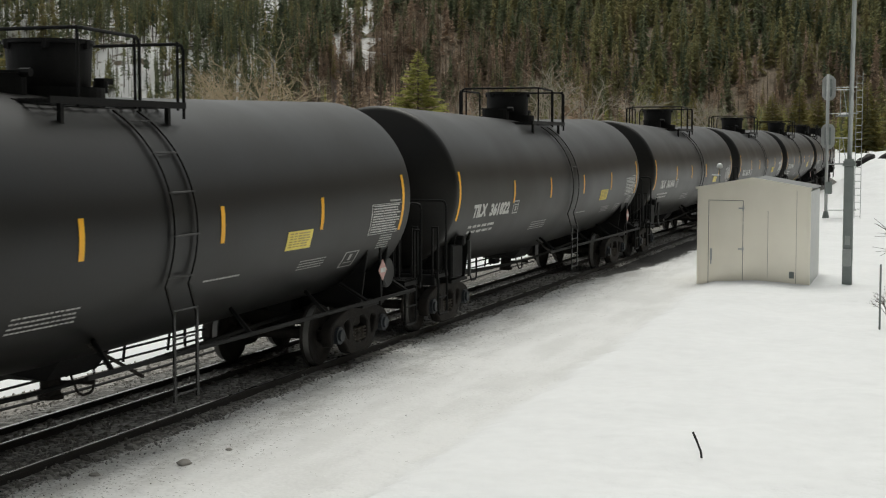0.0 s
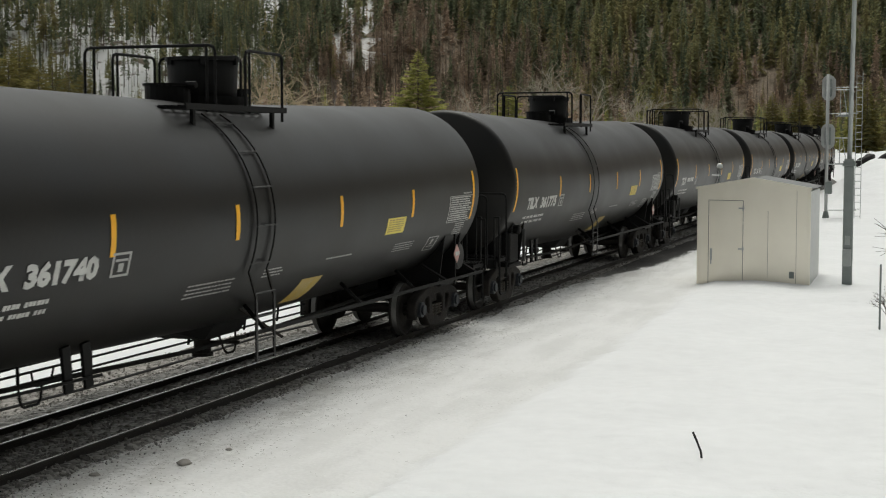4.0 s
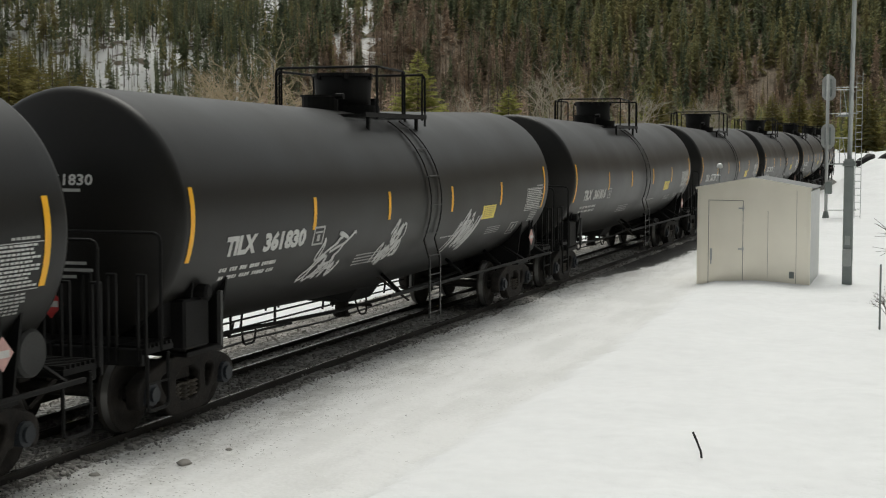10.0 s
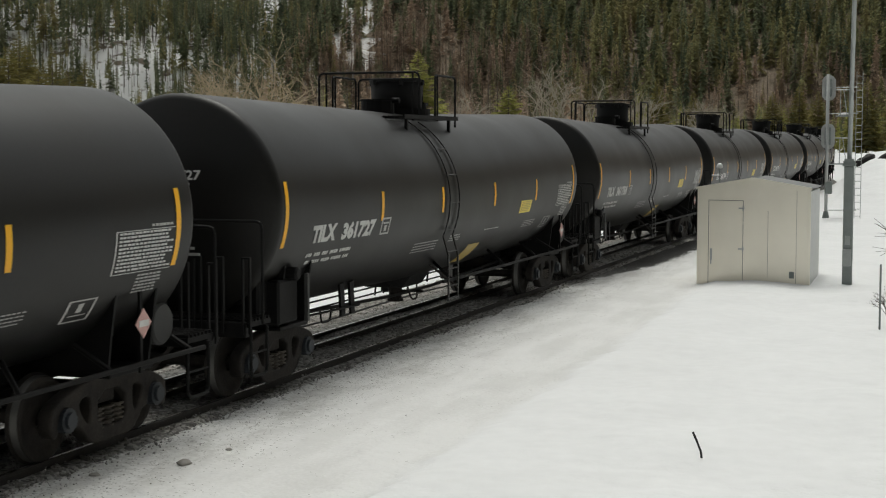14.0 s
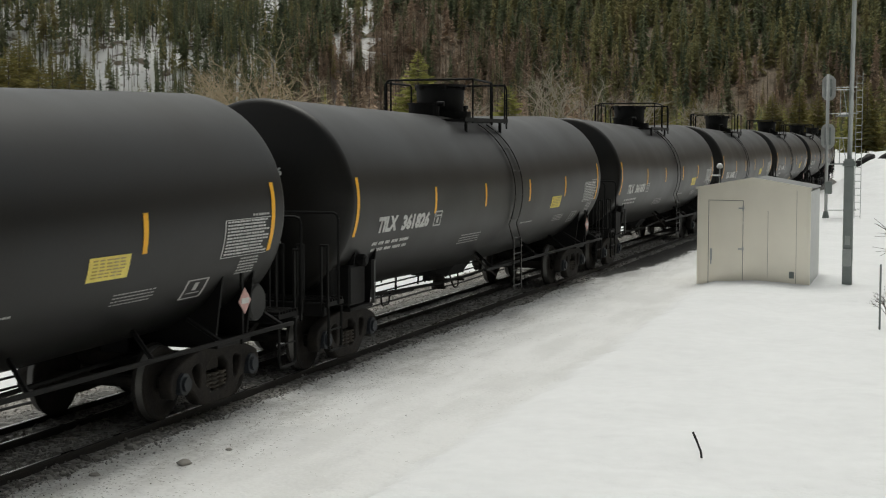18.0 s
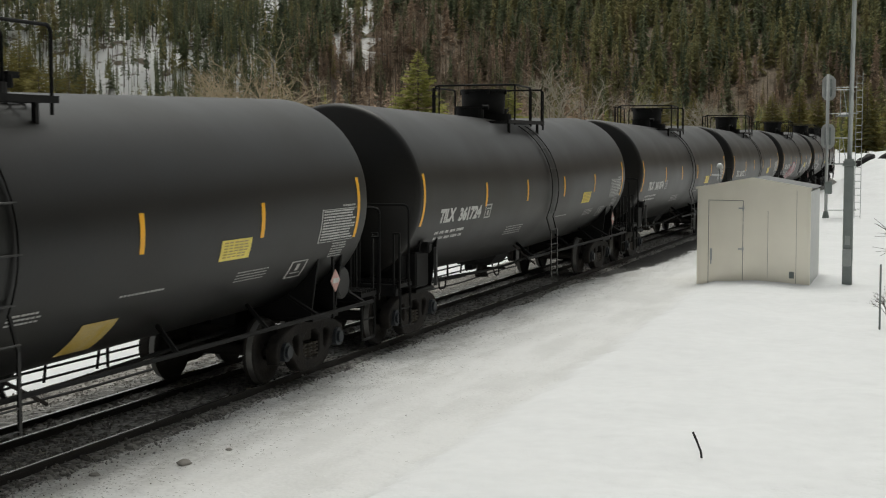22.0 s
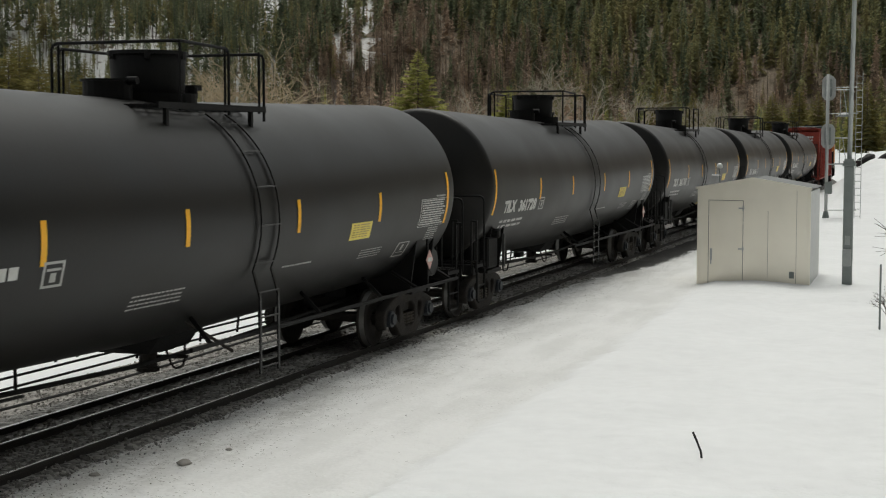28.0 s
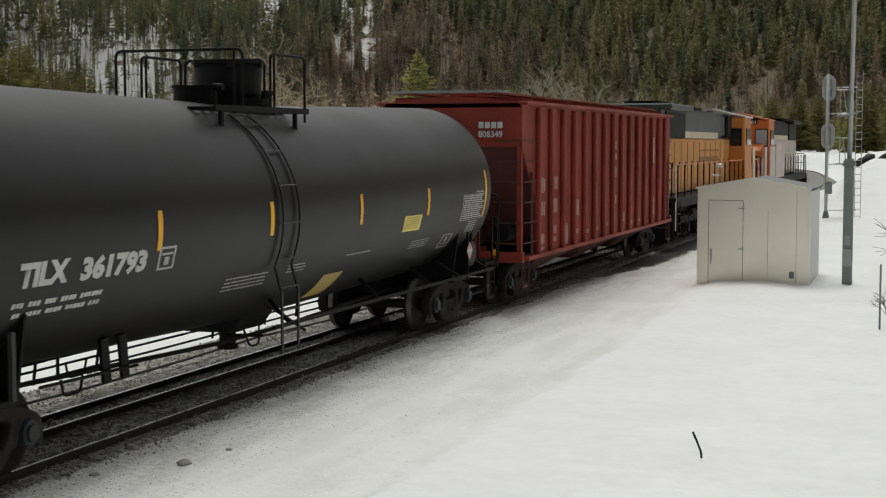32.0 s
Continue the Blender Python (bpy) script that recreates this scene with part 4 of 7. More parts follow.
        rails.append(([(-1.0, -0.3, top - 0.2), (-1.0, -0.3, hi - 0.03), (-1.0, 1.2, hi - 0.03), (-1.0, 1.2, top - 0.2)], [(-1.0, -0.2)]))
    for path, posts in rails:
        bm = bmesh.new()
        pipe(bm, path, 0.02)
        for x, y in posts:
            rod(bm, (x, y, top - 0.22), (x, y, hi - 0.02), 0.018, 8)
        part("guard_rail", bm, BLACK, car)
    # ladders that follow the tank and hang below it
    for sx in (1, -1):
        off = TANK_R + 0.045
        ladder = None
        for y in (lad0, lad1):
            bm = bmesh.new()
            pts = [(sx * off * math.cos(radians(a)), TANK_Z + off * math.sin(radians(a))) for a in range(60, -25, -6)]
            pts += [(sx * 1.53, 1.4), (sx * 1.53, 0.6 if old else 0.42)]
            rows = []
            for (xa, za), (xc, zc), (xb, zb) in zip(pts[:1] + pts, pts, pts[1:] + pts[-1:]):
                n = Vector((zb - za, 0, xa - xb)).normalized() * 0.011
                rows.append([bm.verts.new(Vector((xc, y, zc)) + n * e + Vector((0, f * 0.024, 0))) for e, f in ((-1, -1), (1, -1), (1, 1), (-1, 1))])
            for p, q in zip(rows, rows[1:]):
                for k in range(4):
                    bm.faces.new((p[k], p[(k + 1) % 4], q[(k + 1) % 4], q[k]))
            bm.faces.new(rows[0][::-1])
            bm.faces.new(rows[-1])
            bmesh.ops.recalc_face_normals(bm, faces=bm.faces[:])
            ladder = part("stile", bm, TANK, ladder) if ladder else part("ladder", bm, TANK, car, "curved black steel ladder")
        steps = [(off * math.cos(radians(a)), TANK_Z + off * math.sin(radians(a))) for a in (52, 34, 16, -2, -20)] + [(1.53, z) for z in ((1.46, 1.16, 0.86, 0.64) if old else (1.46, 1.14, 0.8, 0.5))]
        for x, z in steps:
            bm = bmesh.new()
            rod(bm, (sx * x, lad0 - 0.03, z), (sx * x, lad1 + 0.03, z), 0.012, 6)
            part("rung", bm, DULLGREY, ladder)
        # long bar along the lower side
        bm = bmesh.new()
        box(bm, (sx * 1.47, sx * 3.4, 0.95), (0.05, 9.6, 0.05))
        bevel(bm, 0.008)
        part("side_bar", bm, BLACK, car, "long steel bar along the lower side")
        for y in (-0.9, 2.3, 4.6, 6.2, 7.9):
            bm = bmesh.new()
            rod(bm, (sx * 1.47, sx * y, 0.95), (sx * 1.0, sx * y + (0.35 if abs(y) < 5 else 0), TANK_Z - math.sqrt(TANK_R ** 2 - 1.0)), 0.03, 6)
            part("bar_bracket", bm, BLACK, car)
    # piping under the middle
    bm = bmesh.new()
    pipe(bm, [(0.35, -6.2, 0.78), (0.35, -0.9, 0.62), (0.35, 1.2, 0.62), (0.35, 6.2, 0.78)], 0.03)
    pipe(bm, [(-0.6, -6.2, 0.72), (-0.6, 6.2, 0.72)], 0.025)
    for y in (-4.6, -3.2, 2.6):
        rod(bm, (-0.6, y, 0.72), (-0.6, y, 1.0), 0.02, 6)
        rod(bm, (0.35, y, 0.7), (0.35, y, 1.0), 0.02, 6)
    pipe(bm, [(-0.95, -3.6, 1.0), (-0.95, -3.6, 0.62), (-0.95, -2.9, 0.62), (-0.95, -2.9, 0.95)], 0.018)
    part("brake_pipe", bm, BLACK, car)
    for z in (0.535, 0.405):
        bm = bmesh.new()
        rod(bm, (-0.9, -6.6, z), (-0.9, 5.4, z), 0.017, 6)
        part("brake_rod", bm, BLACK, car)
    for y in (-5.7, -5.2, -3.3, -1.9, 1.3, 1.75, 3.1, 4.3):
        bm = bmesh.new()
        rod(bm, (-0.9, y, 0.36), (-0.82, y + 0.06, 1.22), 0.02, 6)
        part("rod_hanger", bm, BLACK, car)
    bm = bmesh.new()
    pipe(bm, [(-0.9, -2.6, 0.535), (-0.9, -2.55, 0.34), (-0.9, -2.2, 0.34), (-0.9, -2.12, 0.535)], 0.015)
    part("rod_loop", bm, BLACK, car)
    for y, ln in ((-5.45, 0.28), (1.9, 0.4)):
        bm = bmesh.new()
        box(bm, (-0.85, y, 0.455), (0.18, ln, 0.13))
        bevel(bm, 0.02)
        part("slack_adjuster", bm, BLACK, car)
    for y in (-4.5, -4.12) if old else ():
        bm = bmesh.new()
        box(bm, (0.9, y, 0.94), (0.04, 0.15, 0.5), Matrix.Rotation(0.12, 3, "X"))
        part("pipe_strap", bm, BLACK, car)
    bm = bmesh.new()
    pipe(bm, [(0.95, -5.42, 0.86), (0.95, -5.38, 0.68), (0.95, -5.06, 0.68), (0.95, -5.02, 0.86)], 0.016)
    rod(bm, (0.95, -5.8, 0.84), (0.95, -3.9, 0.80), 0.018, 6)
    part("stirrup", bm, BLACK, car)
    bm = bmesh.new()
    verts = []
    for y, w, z in ((-1.0, 0.12, 0.88), (-0.5, 0.36, 0.72), (0.5, 0.36, 0.72), (1.0, 0.12, 0.88)):
        verts.append([bm.verts.new(p) for p in ((-w, y, z), (w, y, z), (w + 0.25, y, 1.05), (-w - 0.25, y, 1.05))])
    for p, q in zip(verts, verts[1:]):
        for i in range(4):
            bm.faces.new((p[i], p[(i + 1) % 4], q[(i + 1) % 4], q[i]))
    bm.faces.new(verts[0][::-1])
    bm.faces.new(verts[-1])
    part("outlet_skid", bm, BLACK, car, "black boat-shaped skid round the bottom outlet")
    bm = bmesh.new()
    rod(bm, (0, 0.1, 0.45), (0, 0.1, 0.7), 0.12, 14)
    rod(bm, (0, 0.1, 0.41), (0, 0.1, 0.46), 0.15, 14)
    rod(bm, (0, 0.1, 0.6), (0.5, 0.25, 0.6), 0.025, 6)
    pipe(bm, [(0.2, 0.2, 0.7), (0.25, 0.3, 0.42), (0.25, 0.6, 0.42), (0.2, 0.7, 0.74)], 0.016)
    rod(bm, (0.9, -0.6, 1.2), (1.2, 0.15, 0.72), 0.022, 6)
    part("outlet_valve", bm, CAST, car)
    # underframe at each end
    for s in (-1, 1):
        bm = bmesh.new()
        box(bm, (0, s * 7.4, 0.93), (0.4, 2.5, 0.36))
        box(bm, (0, s * 8.55, 0.98), (2.7, 0.12, 0.2))
        bevel(bm, 0.015)
        part("stub_sill", bm, BLACK, car)
        bm = bmesh.new()
        box(bm, (0, s * 6.95, 0.84), (2.5, 0.9, 0.06))
        bevel(bm, 0.01)
        saddle = part("saddle", bm, BLACK, car, "black steel saddle carrying the tank")
        for dy in (-0.42, 0.42):
            bm = bmesh.new()
            ring = [(TANK_R * 1.002 * math.cos(radians(-150 + 10 * i)), axis_z(6.95) + TANK_R * 1.002 * math.sin(radians(-150 + 10 * i))) for i in range(13)] + [(1.2, 0.82), (-1.2, 0.82)]
            bm.faces.new([bm.verts.new((x, s * 6.95 + dy - 0.02, z)) for x, z in ring])
            ex = bmesh.ops.extrude_face_region(bm, geom=bm.faces[:])
            bmesh.ops.translate(bm, verts=[v for v in ex["geom"] if isinstance(v, bmesh.types.BMVert)], vec=(0, 0.04, 0))
            bmesh.ops.recalc_face_normals(bm, faces=bm.faces[:])
            part("saddle_web", bm, BLACK, saddle)
        bm = bmesh.new()
        box(bm, (0, s * 8.27, 1.045), (0.3, 0.62, 0.03))
        for x in (-1.36, -0.5, 0.5, 1.36):
            box(bm, (x, s * 8.27, 1.04), (0.04, 0.62, 0.06))
        box(bm, (0, s * 7.98, 1.04), (2.75, 0.03, 0.06))
        plat = part("end_platform", bm, BLACK, car, "grating platform across the car's end")
        for i in range(7):
            bm = bmesh.new()
            box(bm, (0, s * (8.0 + i * 0.09), 1.09), (2.75, 0.03, 0.04))
            part("slat", bm, BLACK, plat)
        bm = bmesh.new()
        pipe(bm, [(-1.5, s * 8.42, 1.05), (-1.5, s * 8.42, 2.36), (1.5, s * 8.42, 2.36), (1.5, s * 8.42, 1.05)], 0.02)
        part("end_handrail", bm, BLACK, car)
        for x in (-1.36, -0.98, -0.66, 0.66, 0.98, 1.36):
            bm = bmesh.new()
            for k in (-0.05, 0.05):
                box(bm, (x + k, s * 8.6, 1.42), (0.03, 0.05, 0.98))
            box(bm, (x, s * 8.6, 1.9), (0.12, 0.05, 0.03))
            bevel(bm, 0.006)
            part("end_post", bm, BLACK, car)
        for sx in (-1, 1):
            bm = bmesh.new()
            ya, yb = (7.88, 8.38) if s > 0 else (-8.15, -8.6)
            pipe(bm, [(sx * 1.42, ya, 1.0), (sx * 1.42, ya, 0.38), (sx * 1.42, yb, 0.38), (sx * 1.42, yb, 1.0)], 0.022)
            rod(bm, (sx * 1.42, ya, 0.68), (sx * 1.42, yb, 0.68), 0.014, 6)
            part("sill_step", bm, BLACK, car)
            # corner upright with its gusset
            if s * sx > 0:
                continue
            bm = bmesh.new()
            box(bm, (sx * 1.42, s * 6.9, 1.24), (0.05, 0.06, 0.66))
            part("corner_post", bm, DULLGREY, car)
            bm = bmesh.new()
            box(bm, (sx * 1.2, s * 7.3, 1.22), (0.26, 0.6, 0.6))
            rod(bm, (sx * 1.2, s * 7.15, 1.58), (sx * 1.42, s * 7.15, 1.58), 0.1, 10)
            bevel(bm, 0.04)
            part("corner_gusset", bm, BLACK, car)
        bm = bmesh.new()
        box(bm, (0, s * 8.72, 0.88), (0.16, 0.5, 0.2))
        box(bm, (0.07 * s, s * 8.97, 0.88), (0.26, 0.22, 0.3))
        rod(bm, (0.3, s * 8.6, 0.75), (0.18, s * 9.03, 0.42), 0.03, 6)
        bevel(bm, 0.02)
        part("coupler", bm, CAST, car)
        build_truck(car, s * 6.95 - 0.15)
    # reservoir and diamonds
    bm = bmesh.new()
    rod(bm, (0.35, 7.72, 1.27), (1.2, 7.72, 1.27), 0.25, 20)
    bevel(bm, 0.03)
    part("air_reservoir", bm, DULLGREY, car)
    bm = bmesh.new()
    box(bm, (0.8, -7.6, 1.3), (0.7, 0.5, 0.45))
    rod(bm, (0.8, -7.9, 1.35), (0.8, -7.8, 1.35), 0.16, 16)
    bevel(bm, 0.04)
    part("brake_valve", bm, BLACK, car)
    for where, m, lab in (((1.40, 6.95, 1.375), PINK, "faded pink diamond placard"), ((0.09, -8.46, 1.525), RED, "red diamond placard")):
        bm = bmesh.new()
        side = where[0] > 1
        box(bm, (0, 0, 0), (0.012, 0.235, 0.235) if side else (0.235, 0.012, 0.235), Matrix.Rotation(radians(45), 3, "X" if side else "Y"))
        pl = part("placard", bm, m, car, lab)
        pl.matrix_basis = Matrix.Translation(where)
        bm = bmesh.new()
        box(bm, (0.009, 0, 0) if side else (0, -0.009, 0), (0.006, 0.2, 0.07) if side else (0.2, 0.006, 0.07))
        part("placard_number_bar", bm, WHITE, pl, "white band on the placard")
        bm = bmesh.new()
        box(bm, (-0.04, 0, -0.1) if side else (0, 0.03, -0.15), (0.03, 0.05, 0.9))
        part("placard_bracket", bm, BLACK, pl)
    tagged(car, "black railway tank car with yellow stripes and white stencils", "tank car", "tank cars of the train")
    return car


def scrawl(bm, y0, y1, a0, a1, seed, width=0.035, strokes=6, lean=0.0):
    """Loops of spray paint bent round the tank's side."""
    rnd = random.Random(seed)
    for k in range(strokes):
        cy = y0 + (y1 - y0) * (k + 0.5) / strokes
        ca = a0 + (a1 - a0) * rnd.uniform(0.3, 0.7)
        ry, ra = (y1 - y0) / strokes * rnd.uniform(0.5, 1.0), abs(a1 - a0) * rnd.uniform(0.25, 0.5)
        ph, fy, fa = rnd.uniform(0, 6), rnd.choice((1, 2)), rnd.choice((1, 2, 3))
        prev = None
        for i in range(29):
            t = i / 28 * rnd.choice((4.2, 4.2))
            y = cy + ry * math.sin(fy * t + ph) + 0.15 * ry * math.sin(5 * t)
            a = ca + ra * math.cos(fa * t + ph * 0.7)
            y += lean * (a - (a0 + a1) / 2)
            p = (y, a)
            if prev:
                dy, da = p[0] - prev[0], radians(p[1] - prev[1]) * TANK_R
                ln = math.hypot(dy, da) or 1
                ny, na = -da / ln * width / 2, math.degrees(dy / ln * width / 2 / TANK_R)
                lift = 0.008 + 0.0006 * k + 0.00002 * i
                v = [bm.verts.new(wrap(q[0] + e * ny, q[1] + e * na, lift)) for q, e in ((prev, -1), (p, -1), (p, 1), (prev, 1))]
                f = bm.faces.new(v)
                f.normal_update()
                if f.normal.x < 0:
                    f.normal_flip()
            prev = p


def blob(bm, y, a, ry, ra, seed, lift):
    """A bent patch of spray paint with a wavy rim."""
    rnd = random.Random(seed)
    ph = rnd.uniform(0, 6)
    c = bm.verts.new(wrap(y, a, lift + 0.004))
    ring = []
    for i in range(40):
        t = 2 * math.pi * i / 40
        k = 1 + 0.16 * math.sin(3 * t + ph) + 0.1 * math.sin(7 * t + 2 * ph)
        ring.append(bm.verts.new(wrap(y + ry * k * math.cos(t) + 0.25 * ry * math.sin(t), a + ra * k * math.sin(t), lift)))
    for i in range(40):
        bm.faces.new((c, ring[i], ring[(i + 1) % 40]))


NUMBERS = {-8: "361822", -7: "361846", -6: "361791", -5: "361740", -4: "361775", -2: "361743", -1: "361782", 0: "361762", 1: "361830", 2: "361816", 3: "361739",
           4: "361755", 5: "361727", 6: "361758", 7: "361794", 8: "361772", 9: "361826", 10: "361833", 11: "361852", 12: "361848", 13: "361724", 14: "361874",
           15: "361872", 16: "361748", 17: "361768", 19: "361728", 20: "361765", 21: "361866", 22: "361793"}
PATCHED = (-5, -4, -1, 0, 5, 6, 7, 8, 11, 12, 20, 22)

MARKS_FORWARD = (-5, 19)


def build_tank_cars():
    """All the tank cars, alike but for number, patch and spray paint."""
    models = {}
    for old in (False, True):
        models[old] = build_tank_car(old)
        lettering("TILX", -6.84, -6.02, -15.7, -7.3, "car_mark", models[old], WHITE)
    cars = {}
    for i in range(-9, 23):
        cars[i] = models[i in PATCHED] if i in (-9, -5) else copy_thing(models[i in PATCHED], Matrix())
    for i, car in cars.items():
        if i in NUMBERS:
            lettering(NUMBERS[i], -5.80, -4.55, -16.1, -7.9, "car_number", car, WHITE)
            head_lettering(NUMBERS[i], -0.07, 0.53, 2.88, 0.125, car)
        else:
            bm = bmesh.new()
            bars(bm, -5.80, -4.55, -7.9, -18.0, 1, 6, 40 + i)
            part("car_number_bars", bm, WHITE, car)
        if i in PATCHED:
            bm = bmesh.new()
            decal(bm, 0.78, 1.5, -58, -38)
            part("yellow_patch", bm, DIAG, car, "worn yellow patch low on the tank")
            tagged(car, "black railway tank car with a worn yellow patch low down")
    for i in MARKS_FORWARD:
        for o in cars[i].children:
            if o.name.startswith(("reflector_stripe", "load_line", "stencil_box", "small_print", "car_mark", "car_number")) and -7.2 < sum(v.co.y for v in o.data.vertices) / len(o.data.vertices) < -1.2:
                o.matrix_basis = Matrix.Translation((0, -0.21, 0))
    bm = bmesh.new()
    scrawl(bm, -4.05, -3.1, -39, -24, 11, 0.045, 6, 0.02)
    scrawl(bm, -3.85, -2.95, -26, -11, 21, 0.045, 4, 0.02)
    part("spray_scrawl", bm, SPRAY, cars[1], "white spray-painted scrawl")
    bm = bmesh.new()
    scrawl(bm, -1.65, -0.85, -37, -22, 12, 0.045, 5, 0.02)
    scrawl(bm, -1.35, -0.7, -25, -9, 22, 0.045, 3, 0.02)
    part("spray_scrawl", bm, SPRAY, cars[1], "white spray-painted scrawl")
    bm = bmesh.new()
    scrawl(bm, 1.95, 3.05, -39, -13, 13, 0.045, 6, 0.025)
    part("spray_scrawl", bm, SPRAY, cars[1], "white spray-painted scrawl")
    tagged(cars[1], "black railway tank car with white spray-painted scrawls")
    bm = bmesh.new()
    for k, (y, a, ry, ra) in enumerate(((-5.2, -30, 0.26, 9), (-4.3, -28, 0.5, 13), (-3.6, -25, 0.55, 14), (-2.95, -21, 0.5, 15), (-2.5, -20, 0.36, 14), (-1.72, -17, 0.22, 8))):
        blob(bm, y, a, ry * 1.06, ra * 1.07, 60 + k, 0.007 + k * 0.0003)
    part("spray_outline", bm, SPRAYRED, cars[16], "red spray-painted outline")
    bm = bmesh.new()
    for k, (y, a, ry, ra) in enumerate(((-5.2, -30, 0.26, 9), (-4.3, -28, 0.5, 13), (-3.6, -25, 0.55, 14), (-2.95, -21, 0.5, 15), (-2.5, -20, 0.36, 14), (-1.72, -17, 0.22, 8))):
        blob(bm, y, a, ry * 0.97, ra * 0.95, 60 + k, 0.013 + k * 0.001)
    part("spray_fill", bm, SPRAYPINK, cars[16], "pale pink spray-painted letters")
    bm = bmesh.new()
    scrawl(bm, -4.8, -2.2, -34, -12, 14, 0.025, 8)
    for v in bm.verts:
        d = Vector((v.co.x, 0, v.co.z - TANK_Z)).normalized()
        v.co += d * 0.022
    part("spray_lines", bm, SPRAYRED, cars[16], "thin red spray lines")
    bm = bmesh.new()
    scrawl(bm, 2.0, 3.1, -36, -11, 15, 0.045, 6, 0.03)
    scrawl(bm, 4.3, 5.3, -26, -16, 16, strokes=4)
    scrawl(bm, 6.3, 7.1, -36, -27, 17, strokes=4)
    part("spray_scrawl", bm, SPRAY, cars[16], "white spray-painted scrawl")
    lettering("FREE", 4.45, 5.15, -15, -8, "spray_word", cars[16], SPRAY)
    tagged(cars[16], "black railway tank car covered in pink and white spray paint")
    bm = bmesh.new()
    scrawl(bm, -4.1, -2.9, -38, -13, 18, 0.045, 7, 0.03)
    part("spray_scrawl", bm, SPRAY, cars[17], "white spray-painted scrawl")
    bm = bmesh.new()
    blob(bm, -6.0, -36, 0.75, 8, 70, 0.007)
    part("spray_haze", bm, SPRAYBLUE, cars[4], "hazy blue spray paint")
    return cars


CARS = build_tank_cars()

# ---- covered hopper wagon ----


def flat_text(text, height, width, m, name, parent, material):
    """A word laid flat, its middle at the pose m, stretched to a width."""
    me = word(text, height)
    co = np.empty(len(me.vertices) * 3)
    me.vertices.foreach_get("co", co)
    co = co.reshape(-1, 3)
    w = np.ptp(co[:, 0])
    co[:, 0] = ((co[:, 0] - co[:, 0].min()) / w - 0.5) * width
    co[:, 1] -= height / 2
    me.vertices.foreach_set("co", co.ravel())
    me.materials.clear()
    me.materials.append(material)
    ob = new(name, me)
    ob.parent = parent
    ob.matrix_basis = m
    return ob


TO_FRONT = Matrix(((1, 0, 0, 0), (0, 0, -1, 0), (0, 1, 0, 0), (0, 0, 0, 1)))   # text that faces -Y and reads along +X


